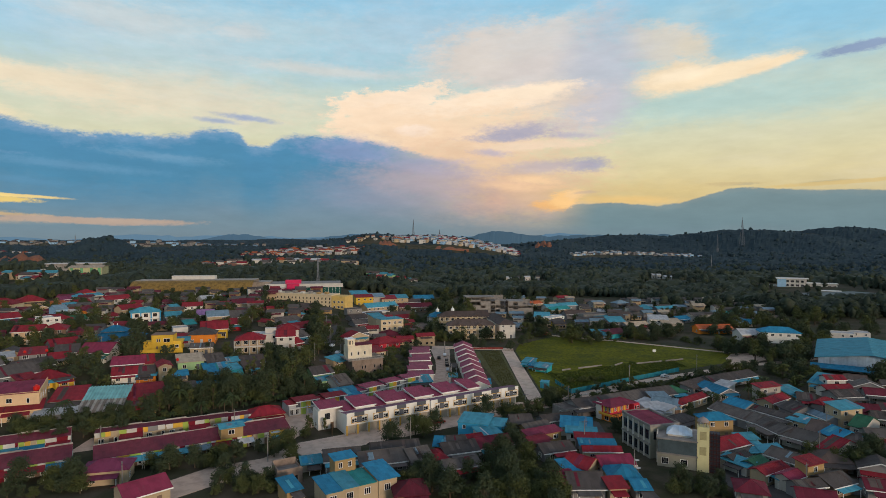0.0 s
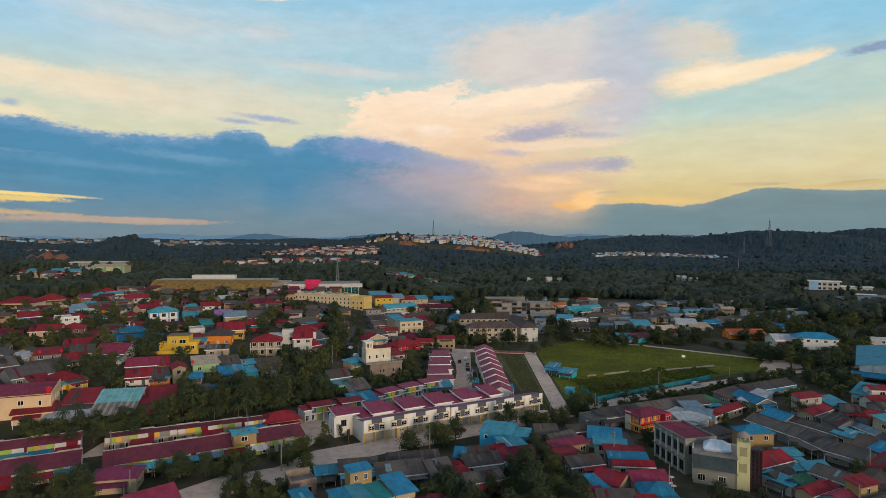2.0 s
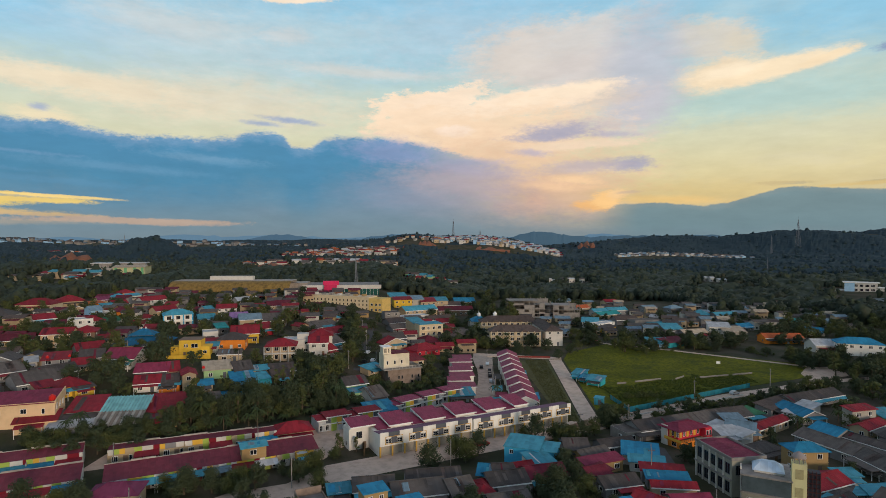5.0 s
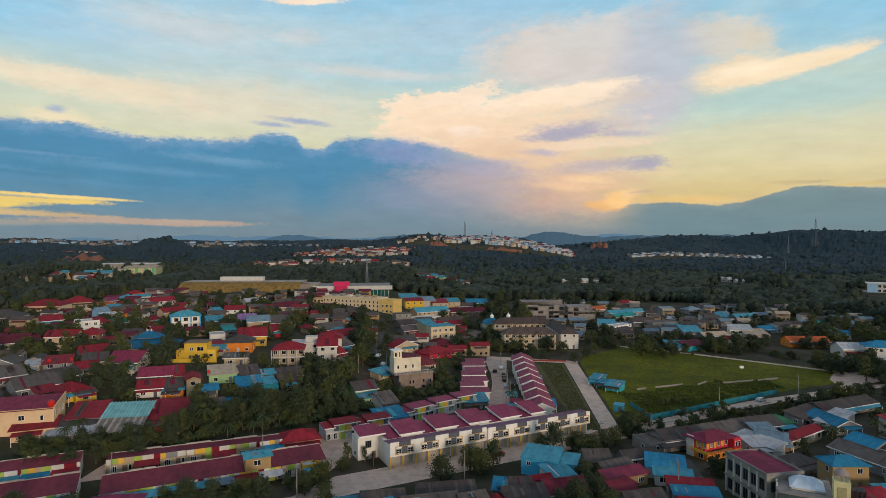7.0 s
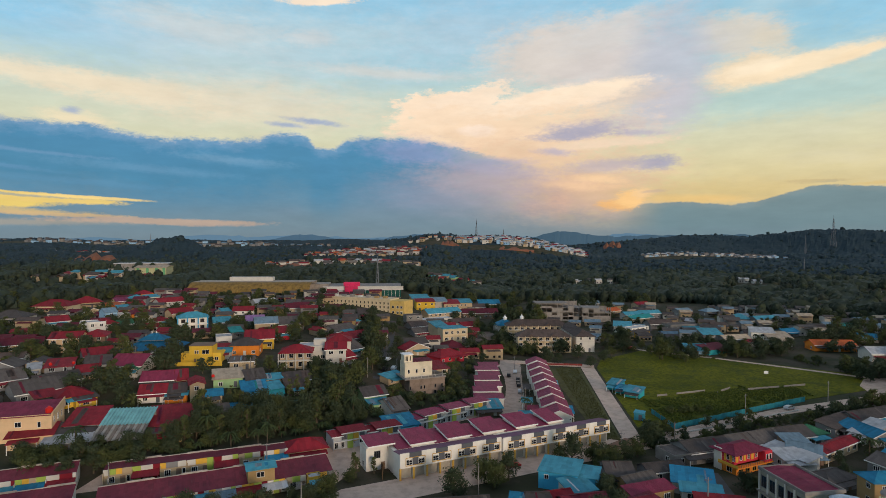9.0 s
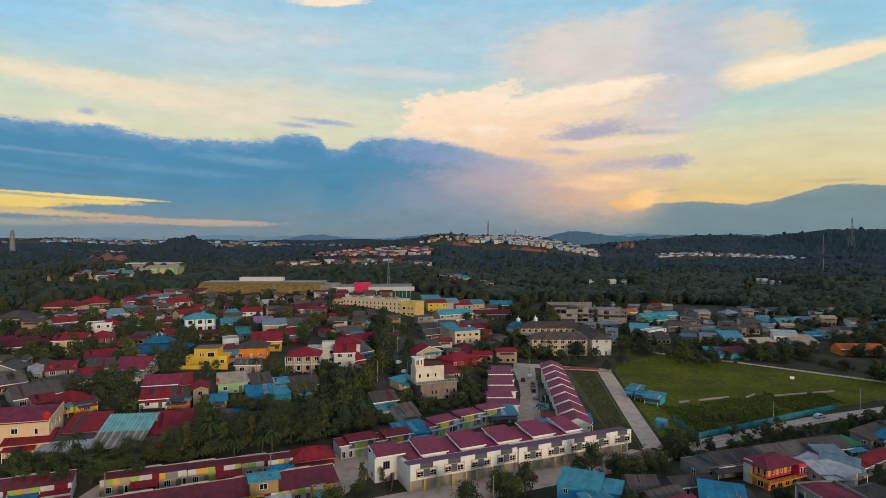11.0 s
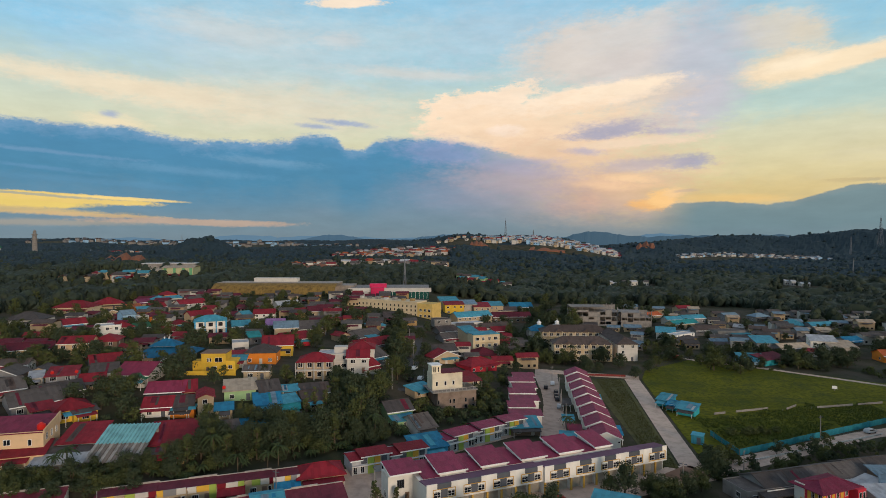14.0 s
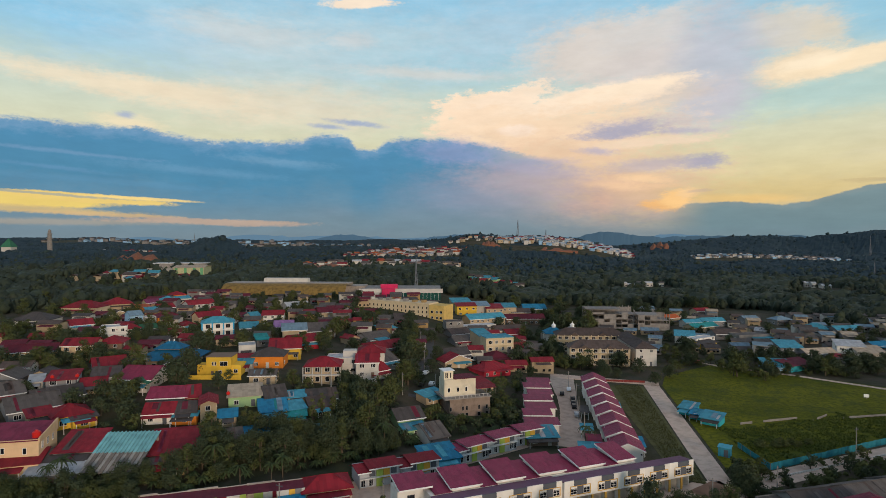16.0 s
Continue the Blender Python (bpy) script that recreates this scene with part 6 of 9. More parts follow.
box_part("garden_wall", e, -11, 11, -5.4, -5.2, -1.5, 1.6, wall_mat("yellow"))

# white villa with blue pillars under a turquoise roof
e = house(-137.5, 330.4, 26, 14.6, 10, 7, "h", "cyan", "fresh", label="white two-storey villa with blue pillars and turquoise hipped roof", front=False)
hw = 7.3
for k in (-hw + 0.2, -hw * 0.35, hw * 0.35, hw - 0.2):
    box_part("pillar", e, k - 0.3, k + 0.3, -0.9, -0.3, -1.5, 6.9, wall_mat("blue"), "deep blue pillar")
box_part("balcony", e, -hw, hw, -1.0, 0, 3.2, 3.5, wall_mat("fresh"))
for k in (-0.62, 0, 0.62):
    window(e, hw * k, 0, 4.3, 0, 1.8, 1.7, 2, wall_mat("brown")), window(e, hw * k, 0, 0.7, 0, 1.8, 1.9, 2, wall_mat("brown"))

# blue two-tier pavilion roof
e = thing("pavilion", -127, 271, ground(-127, 271) - 0.9, 8, "community hall with a two-tier bright blue hipped roof", "hall")
claim(-126, 264, 8, 26, 20)
box_part("wall", e, -9, 9, -6, 9, -1.5, 4.2, wall_mat("cream"))
s = Solid()
for f in ([(-11.5, -8, 3.6), (11.5, -8, 3.6), (4.5, -1, 6.4), (-4.5, -1, 6.4)], [(11.5, -8, 3.6), (11.5, 11, 3.6), (4.5, 4, 6.4), (4.5, -1, 6.4)], [(11.5, 11, 3.6), (-11.5, 11, 3.6), (-4.5, 4, 6.4), (4.5, 4, 6.4)], [(-11.5, 11, 3.6), (-11.5, -8, 3.6), (-4.5, -1, 6.4), (-4.5, 4, 6.4)]):
    s.slab(f, 0.15)
part("lower_roof", s.mesh("lower_roof", roof_mat("deepblue")), e)
box_part("drum", e, -4.2, 4.2, -0.7, 3.7, 6.2, 7.0, wall_mat("cream"))
s = Solid()
for f in ([(-5.5, -2.2, 6.9), (5.5, -2.2, 6.9), (1, 1.5, 9.4), (-1, 1.5, 9.4)], [(5.5, -2.2, 6.9), (5.5, 5.2, 6.9), (1, 1.5, 9.4)], [(5.5, 5.2, 6.9), (-5.5, 5.2, 6.9), (-1, 1.5, 9.4), (1, 1.5, 9.4)], [(-5.5, 5.2, 6.9), (-5.5, -2.2, 6.9), (-1, 1.5, 9.4)]):
    s.slab(f, 0.15)
part("upper_roof", s.mesh("upper_roof", roof_mat("deepblue")), e)
s = Solid()
for k in (-0.9, 0.9):
    s.tube(k, 1.5, 9.2, 9.7, 0.3, 0.15, 8), s.tube(k, 1.5, 9.7, 10.2, 0.35, 0.03, 8)
part("finial", s.mesh("finial", trim_white), e)
for k in (-7, -3.5, 3.5, 7):
    window(e, k, -6, 0.9, 0, 1.4, 1.3)
box_part("annex", e, -24, -12, -8, -3, 2.9, 3.15, roof_mat("cyan"), "turquoise walkway roof")
s = Solid()
for k in (-23.5, -18, -12.6):
    s.box(k - 0.1, k + 0.1, -7.6, -7.4, -1, 2.9), s.box(k - 0.1, k + 0.1, -3.4, -3.2, -1, 2.9)
part("posts", s.mesh("posts", trim_white), e)

# peach house with the red water tank
e = house(-122.5, 185.3, 18, 22, 10.5, 7.4, "f", "magenta", "peach", base=6.5, label="peach two-storey house behind a low parapet, magenta roof", front=False)
s = Solid()
s.slab([(-11.2, -0.3, 7.2), (10.9, -0.3, 7.2), (10.9, 10.7, 8.9), (-11.2, 10.7, 8.9)], 0.15)
part("sheet_roof", s.mesh("sheet_roof", roof_mat("magenta")), e)
s = Solid()
s.prism([(10.95, 0, 6.6), (10.95, 10.7, 6.6), (10.95, 10.7, 9.4), (10.95, 0, 7.7)], [(11.25, 0, 6.6), (11.25, 10.7, 6.6), (11.25, 10.7, 9.4), (11.25, 0, 7.7)])
part("side_parapet", s.mesh("side_parapet", wall_mat("peach")), e)
window(e, -3.5, 0, 4.4, 0, 1.4, 1.3), window(e, 3, 0, 4.4, 0, 1.4, 1.3), window(e, 8, 0, 4.0, 0, 0.7, 1.4, 0)
for k in (2, 5, 8):
    window(e, 11, k, 4.8, 90, 0.9, 1.6), window(e, 11, k + 0.5, 1.2, 90, 0.9, 1.3)
def water_tank(x, y, z, size):
    t = thing("water_tank", x, y, z, 20, "round red plastic water tank standing on the roof", "water tank", "water tanks")
    t.matrix_world = t.matrix_world @ Matrix.Diagonal((size, size, size, 1))
    s = Solid()
    s.tube(0, 0, 0, 0.25, 0.8, 0.95, 14), s.tube(0, 0, 0.25, 1.3, 0.95, 0.95, 14), s.tube(0, 0, 1.3, 1.7, 0.95, 0.35, 14)
    part("tank", s.mesh("tank", surface("tank_red", (0.62, 0.02, 0.015), 0.4)), t)
    s = Solid()
    s.tube(0, 0, 1.7, 1.85, 0.35, 0.32, 12)
    part("lid", s.mesh("lid", surface("tank_red", (0.62, 0.02, 0.015), 0.4)), t)


for px, py, pz, size in ((-113.6, 190.0, 13.85, 1.0), (-84.5, 230.1, 14.3, 0.55), (-131.8, 227.7, 19.1, 0.55), (-138.6, 225.9, 19.0, 0.55)):
    water_tank(px, py, pz, size)

# shed with the long ribbed turquoise roof, rusty in its lower half
e = thing("workshop", -93.2, 186.8, 4.5, 10, "open workshop under a ribbed turquoise roof, rusted at its foot", "workshop")
claim(-93.2, 186.8, 10, 14, 15)
for k in (-6, -2, 2, 6):
    for yy in (0.3, 7, 13.7):
        box_part("post", e, k - 0.12, k + 0.12, yy - 0.12, yy + 0.12, -4, 2.9 + yy * 0.31, wall_mat("concrete"))
box_part("back_wall", e, -6.2, 6.2, 13.8, 14, -2, 7.0, wall_mat("concrete"))
for j, (y0, y1, mt, lb) in enumerate(((-0.6, 6.6, surface("rust_sheet", (0.20, 0.17, 0.145), 0.85, 1.2, 0.5), "grey rust-streaked sheet"), (6.4, 14.4, surface("turquoise_sheet", (0.20, 0.46, 0.48), 0.7, 1.0, 0.3), "faded turquoise sheet"))):
    for i in range(14):
        s, x0 = Solid(), -6.65 + i * 0.95
        zz = lambda yy, up=0: 3.15 + yy * 0.31 + up + j * 0.08
        s.slab([(x0, y0, zz(y0)), (x0 + 0.62, y0, zz(y0)), (x0 + 0.62, y1, zz(y1)), (x0, y1, zz(y1))], 0.06)
        s.slab([(x0 + 0.60, y0, zz(y0, 0.22)), (x0 + 0.90, y0, zz(y0, 0.22)), (x0 + 0.90, y1, zz(y1, 0.22)), (x0 + 0.60, y1, zz(y1, 0.22))], 0.28)
        part("roof_sheet", s.mesh("roof_sheet", mt if j or i % 2 else surface("pale_rust_sheet", (0.33, 0.31, 0.28), 0.85, 1.6, 0.6)), e, lb)

# two-storey white villa with balcony and red roofs
e = house(-63.5, 257.5, 10, 12, 10.0, 6.4, "h", "red", "cream", base=11.2, label="cream villa with arched porch and red hipped roof", front=False)
for k in (-5, -1.7, 1.7, 5):
    window(e, k, 0, 4.3, 0, 1.5, 1.5), window(e, k, 0, 0.9, 0, 1.3, 1.7, 0)
s = Solid()
for k in (-6.4, -3.2, 0, 3.2, 6.4):
    s.tube(k, -1.6, -1, 6.2, 0.2, 0.2, 10)
part("columns", s.mesh("columns", wall_mat("white")), e)
box_part("balcony", e, -6.6, 6.6, -1.8, 0, 3.2, 3.5, wall_mat("white"))
e = house(-60, 271, 10, 12, 9, 6.2, "f", "white", "white", base=11.5, label="white flat-roofed villa with a roof terrace")
box_part("stair_tower", e, 0, 5, 3, 7, 5.7, 8.2, wall_mat("white"))
e = house(-51, 279, 10, 10, 10.0, 7.4, "h", "red", "white", base=11, label="white two-storey villa with red hipped roof")
e = house(-50, 268, 10, 8, 10.0, 6.0, "g", "red", "white", base=11, label="white two-storey villa with red gabled roof")

# white house on the unfinished brick storeys
e = thing("tower_house", -12.2, 254.5, 2.2, 24, "cream upper storey with stair tower over raw brick floors", "house")
claim(-12.2, 252.5, 24, 20, 14)
box_part("lower_wall", e, -6.8, 7.6, 0, 11, -2, 6.6, surface("raw_brick", (0.27, 0.20, 0.16), 0.95, 1.2, 0.5), "raw brick and concrete floors")
box_part("upper_wall", e, -8.0, 3.2, 2.2, 8, 6.6, 12.4, surface("ivory_wall", (0.74, 0.64, 0.48), 0.85))
box_part("stair_tower", e, -7.9, -4.6, 3.0, 7, 12.4, 15.2, surface("ivory_wall", (0.74, 0.64, 0.48), 0.85))
box_part("terrace", e, -8.8, 7.9, -0.6, 11, 6.3, 6.7, wall_mat("concrete"))
s = Solid()
s.slab([(-4.5, 1.8, 12.6), (3.6, 1.8, 12.6), (3.6, 8.2, 12.75), (-4.5, 8.2, 12.75)], 0.15)
part("roof", s.mesh("roof", roof_mat("wine")), e)
s = Solid()
s.slab([(-8.3, 2.6, 15.4), (-4.2, 2.6, 15.4), (-4.2, 7.4, 15.4), (-8.3, 7.4, 15.4)], 0.2)
part("tower_roof", s.mesh("tower_roof", trim_white), e)
for k in (-6.4, -3.2, -0.2):
    window(e, k, 2.2, 8.2, 0, 0.7, 1.4, 0)
for k in (-7.4, -6.9, -5.7):
    box_part("opening", e, k, k + 0.35, 2.95, 3.0, 12.9, 14.6, glass_mat())
box_part("side_roof", e, 3.3, 10.5, 1.0, 9, 8.9, 9.05, roof_mat("red"), "low red sheet roof")
for k in (3.6, 6.8, 10.2):
    box_part("roof_post", e, k, k + 0.15, 1.2, 1.35, 6.7, 8.9, wall_mat("concrete"))
for k in (-6.5, -2.2, -0.8, 3.6, 6.4):
    window(e, k, 0, 0.2, 0, 0.9, 1.2, 0, wall_mat("concrete"))
    window(e, k, 0, 2.4, 0, 0.6, 1.3, 0, wall_mat("concrete"))
s = Solid()
for k in range(11):
    s.tube(-8 + k * 1.45, -0.4, 6.7, 7.5, 0.07, 0.07, 6)
s.box(-8.7, 7.8, -0.5, -0.35, 7.5, 7.6)
part("balustrade", s.mesh("balustrade", wall_mat("white")), e)

# three-storey flats
e = house(-1.8, 349.5, 22, 14.5, 10, 10.3, "f", "cyan", "butter", base=2.4, label="cream three-storey flats with a turquoise flat roof edge", front=False)
box_part("roof_cover", e, -7.2, 7.2, -0.5, 10.4, 10.3, 10.55, roof_mat("cyan"))
for zz in (0.9, 4.2, 7.5):
    for k in (-5, -1.8, 1.6, 5):
        window(e, k, 0, zz, 0, 2.0 if abs(k) > 3 else 1.2, 1.4, 2)
for zz in (3.2, 6.5):
    box_part("ledge", e, -7, 7, -0.7, 0, zz, zz + 0.25, wall_mat("butter"))

# brown-roofed apartment blocks
for px, py, rot, w, d, h, bz in ((47.5, 383, 3, 37, 11, 9.4, 0), (46.5, 349.5, 0, 29, 11, 8.6, 0)):
    e = house(px, py, rot, w, d, h, "h", "brown", "butter", base=bz, rise=3.0, label="cream apartment block with balconies and a dark brown roof", name="apartment_block", front=False, group="apartment blocks")
    for lvl in range(3):
        zz = 0.4 + lvl * h / 3
        for i in range(int(w / 3.6)):
            window(e, -w / 2 + 1.8 + i * 3.6, 0, zz + 0.15, 0, 1.7, 1.6, 1, trim_white)
        for i in range(int(w / 3.6) + 1):
            box_part("pier", e, -w / 2 + 0.4 + i * (w - 1.0) / int(w / 3.6), -w / 2 + 0.7 + i * (w - 1.0) / int(w / 3.6), -1.2, -0.9, zz - 0.3, zz + h / 3 - 0.35, wall_mat("butter"))
        box_part("balcony", e, -w / 2 + 0.5, w / 2 - 0.5, -1.2, 0, zz - 0.3, zz - 0.1, wall_mat("butter"))
        s = Solid()
        s.box(-w / 2 + 0.5, w / 2 - 0.5, -1.2, -1.12, zz + 0.55, zz + 0.65)
        for i in range(int(w / 0.9)):
            s.box(-w / 2 + 0.5 + i * 0.9, -w / 2 + 0.56 + i * 0.9, -1.19, -1.13, zz - 0.1, zz + 0.55)
        part("railing", s.mesh("railing", trim_white), e)
    for k in (-w / 4, w / 6):
        s = Solid()
        s.prism([(k - 2.4, -0.9, h - 0.2), (k + 2.4, -0.9, h - 0.2), (k, -0.9, h + 1.5)], [(k - 2.4, 4, h - 0.2), (k + 2.4, 4, h - 0.2), (k, 4, h + 1.5)])
        part("dormer", s.mesh("dormer", roof_mat("brown")), e)
e = house(68.8, 350.5, 4, 10, 40, 8.8, "h", "brown", "white", base=0, rise=2.6, label="white end block with a dark brown hipped roof", name="apartment_block", group="apartment blocks")
for px, py, sc in ((30, 399, 1.0), (41, 402, 1.0)):
    e = thing("small_mosque", px, py, 0, 8, "small prayer hall with a blue and white tiered roof", "mosque", "prayer halls")
    claim(px, py, 8, 12, 12)
    box_part("wall", e, -5, 5, 0, 10, -1, 7, wall_mat("white"))
    s = Solid()
    s.prism([(-6, -1, 7), (6, -1, 7), (6, 11, 7), (-6, 11, 7)], [(-1.5, 3.5, 10), (1.5, 3.5, 10), (1.5, 6.5, 10), (-1.5, 6.5, 10)])
    part("roof", s.mesh("roof", roof_mat("blue" if px < 40 else "white")), e)
    s = Solid()
    s.tube(0, 5, 10, 11.2, 1.2, 1.2, 12), s.tube(0, 5, 11.2, 12.2, 1.5, 0.5, 12), s.tube(0, 5, 12.2, 13.6, 0.3, 0.03, 8)
    part("lantern", s.mesh("lantern", trim_white), e)
    for k in (-3, 0, 3):
        window(e, k, 0, 3.5, 0, 1.1, 1.8)

# unfinished concrete frame
for px, py, rot, w, d, floors in ((74, 468, 2, 34, 16, 4), (101, 464, -4, 20, 18, 3)):
    e = thing("unfinished_building", px, py, 0, rot, "unfinished grey concrete frame building, weathered and empty", "building", "unfinished block")
    claim(px, py, rot, w, d)
    rnd = random.Random(int(px))
    for lvl in range(floors + 1):
        box_part("floor_slab", e, -w / 2, w / 2 - (lvl == floors) * w * 0.3, 0, d, lvl * 3.3 - 0.2, lvl * 3.3 + 0.1, wall_mat("concrete"))
    for i in range(int(w / 4) + 1):
        for yy in (0.2, d / 2, d - 0.5):
            box_part("column", e, -w / 2 + i * 4, -w / 2 + i * 4 + 0.4, yy, yy + 0.4, -1, floors * 3.3 + (1.2 if rnd.random() > 0.5 else 0), wall_mat("concrete"))
    s = Solid()
    for i in range(int(w / 4)):
        for lvl in range(floors):
            if rnd.random() < 0.6:
                s.box(-w / 2 + i * 4 + 0.4, -w / 2 + i * 4 + 4, 0.25, 0.4, lvl * 3.3 + 0.1, lvl * 3.3 + rnd.choice((1.2, 3.1)))
    part("infill_wall", s.mesh("infill_wall", wall_mat("concrete")), e)
    box_part("back_wall", e, -w / 2, w / 2, d - 0.2, d, -1, floors * 3.3, wall_mat("concrete"))

# long cream shop building
e = thing("shop_row", -71, 446, 8.2, -24, "long cream three-storey shop row with narrow dark windows", "building")
claim(-66, 424, -24, 68, 32)
box_part("wall", e, -26, 26, 0, 12, -8, 10.6, wall_mat("butter"))
box_part("end_block", e, 26, 37, -0.5, 12, -10, 10.2, surface("pale_yellow", (0.70, 0.47, 0.15), 0.85), "yellow end block")
box_part("cornice", e, -26.3, 26, -0.4, 12.2, 10.6, 11.1, wall_mat("butter"))
for i in range(16):
    for zz in (1.2, 4.6, 7.3):
        window(e, -24.6 + i * 3.25, 0, zz, 0, 0.9, 1.5 if zz > 2 else 2.0, 0, wall_mat("butter"))
for k in (28.5, 32, 35):
    for zz in (1.5, 5.2):
        window(e, k, -0.5, zz, 0, 1.6, 1.5)
rnd = random.Random(9)
for i in range(7):
    box_part("roof_box", e, -24 + i * 7, -21.5 + i * 7, 3, 6, 11.1, 12 + rnd.random(), wall_mat(rnd.choice(("concrete", "white", "tan"))))

# rusty warehouse
e = thing("warehouse", -178, 520, 12.0, 2, "long open warehouse with a rusty curved metal skin", "warehouse")
claim(-181, 520, 2, 106, 34)
s = Solid()
n_ = 14
for i in range(n_):
    a0, a1 = i / n_, (i + 1) / n_
    arc = lambda a: (34 * a * 0.5 + (0 if a > 0 else 0), 3.0 + 8.2 * math.sin(min(1, a * 1.25 + 0.0) * 1.5708) ** 0.8)
    (ya, za), (yb, zb) = arc(a0), arc(a1)
    for k in range(28):
        x0 = -52 + k * 3.7
        s.slab([(x0, ya, za), (x0 + 3.66, ya, za), (x0 + 3.66, yb, zb), (x0, yb, zb)], 0.12)
part("skin", s.mesh("skin", surface("rust_skin", (0.24, 0.145, 0.035), 0.7, 0.25, 0.6, 0.6, "X", 0, 0.1)), e, "ochre rust-stained metal sheets")
box_part("ridge_sheet", e, -52, 51.6, 16, 34, 11.0, 11.5, surface("pale_sheet", (0.30, 0.25, 0.21), 0.6, 0.5, 0.4))
s = Solid()
for k in range(15):
    s.box(-51.5 + k * 7.3, -51.0 + k * 7.3, 0.3, 0.8, -2, 3.4)
part("posts", s.mesh("posts", wall_mat("concrete")), e)
box_part("back_wall", e, -52, 51.6, 33, 34, -2, 11, wall_mat("concrete"))
box_part("roof_unit", e, -24, 14, 26, 33, 11.5, 14.8, wall_mat("white"), "white box on the roof")

# mall with white and crimson fronts
e = thing("mall", -84, 535, 10.2, 6, "low white shopping mall with crimson sign boxes", "mall")
claim(-88, 535, 6, 74, 50)
box_part("wall", e, -32, 34, 0, 40, -3, 9.0, wall_mat("concrete"))
box_part("front_band", e, -33, 36, -1, 0, 6.2, 9.6, wall_mat("white")), box_part("glass_front", e, -6, 34, -0.6, -0.1, 0, 6.2, surface("green_glass", (0.02, 0.09, 0.075), 0.2))
box_part("sign_box", e, -14, -3, -3, 0, 2, 10, surface("crimson", (0.62, 0.02, 0.10), 0.6), "plain crimson sign box"), box_part("sign_box", e, -16, -2, 8, 14, 9, 12.4, surface("crimson", (0.62, 0.02, 0.10), 0.6), "plain crimson roof box")
box_part("wing", e, -33, -16, -8, 0, -2, 6.6, wall_mat("white")), box_part("hall", e, -60, -30, 14, 36, -2, 10.5, surface("pale_sheet", (0.30, 0.25, 0.21)))
for k in range(13):
    box_part("mullion", e, -6 + k * 3.2, -5.8 + k * 3.2, -0.75, -0.6, 0, 6.2, trim_white)

# long pale factory on the left and its green front
e = thing("factory", -386, 698, 13.8, 14, "long pale yellow factory with green-striped end", "factory")
claim(-374, 702, 14, 90, 44)
for i, (x0, x1, h) in enumerate(((-44, -8, 5.5), (-22, 14, 9.0), (10, 44, 12.5))):
    box_part("wall", e, x0, x1, i * 2, 40, -4, h, surface("factory_wall", (0.44, 0.42, 0.24), 0.8, 0.3, 0.25))
    s = Solid()
    s.slab([(x0 - 1, i * 2 - 1, h), (x1 + 1, i * 2 - 1, h), (x1 + 1, 20, h + 2), (x0 - 1, 20, h + 2)], 0.3), s.slab([(x0 - 1, 20, h + 2), (x1 + 1, 20, h + 2), (x1 + 1, 41, h), (x0 - 1, 41, h)], 0.3)
    part("roof", s.mesh("roof", roof_mat("cream")), e)
for k in (12, 22, 32, 40):
    box_part("stripe", e, k, k + 3, 3.6, 3.97, -2, 12, surface("factory_green", (0.13, 0.34, 0.17), 0.8), "green painted stripe")
for k in range(9):
    window(e, -42 + k * 3.6, 0, 1.5, 0, 1.8, 1.6, 1, deep=False)
e = thing("factory", -392, 745, 14, 14, "white factory hall with long flat roof", "factory")
box_part("wall", e, -30, 30, 0, 20, -4, 15, wall_mat("concrete")), box_part("roof", e, -31, 31, -1, 21, 15, 15.8, roof_mat("white"))

# turquoise factory hall on the right
e = thing("factory_hall", 216, 243, -0.4, -38, "large white hall with a wide turquoise gabled roof", "factory")
claim(212, 238, -38, 50, 66)
s = Solid()
s.prism([(-21, 0, -1), (21, 0, -1), (21, 0, 6.5), (0, 0, 9.3), (-21, 0, 6.5)], [(-21, 56, -1), (21, 56, -1), (21, 56, 6.5), (0, 56, 9.3), (-21, 56, 6.5)])
part("wall", s.mesh("wall", surface("pale_blue_sheet", (0.42, 0.50, 0.58), 0.7, 1, 0.3, 2.0)), e)
s = Solid()
for sx in (-1, 1):
    q = [(sx * 22.5, -1.5, 6.4), (0, -1.5, 9.5), (0, 57, 9.5), (sx * 22.5, 57, 6.4)]
    s.slab(q if sx < 0 else q[::-1], 0.15)
part("roof", s.mesh("roof", roof_mat("cyan", "Y")), e)
s = Solid()
s.slab([(-24, -7, 2.6), (24, -7, 2.6), (24, 0, 3.6), (-24, 0, 3.6)], 0.15)
part("canopy", s.mesh("canopy", roof_mat("blue")), e)
house(262, 318, -30, 12, 10, 6, "f", "white", "white"), house(276, 322, -30, 10, 10, 5.5, "f", "white", "white")
e = house(225.3, 320.7, -20, 21.3, 11, 6.6, "h", "blue", "fresh", label="white two-storey house with a bright blue hipped roof")

# pale villa by the water
e = thing("far_villa", 452, 632, 0, -30, "white terraced villa with blue bands above the trees", "villa")
box_part("wall", e, -14, 14, 0, 12, -2, 14, wall_mat("white")), box_part("band", e, -15, -6, -0.4, 0, 2, 15, wall_mat("lightblue")), box_part("roof_slab", e, -16, 16, -1.5, 13, 14, 14.8, trim_white)
box_part("wing", e, 14, 44, 4, 14, -2, 9, wall_mat("white")), box_part("wing", e, -26, -14, 4, 14, -2, 6, wall_mat("white")), box_part("wing_roof", e, 13, 45, 3, 15, 9, 9.6, trim_white)
for i in range(5):
    for zz in (1, 5.5, 10):
        window(e, -10 + i * 5, 0, zz, 0, 3.2, 2.4, 2)
for i in range(6):
    window(e, 16.5 + i * 5, 4, 4.5, 0, 2.4, 2.2, 1)
e = thing("lake_house", 462, 585, 0, -30, "small white pavilion at the lake shore", "house")
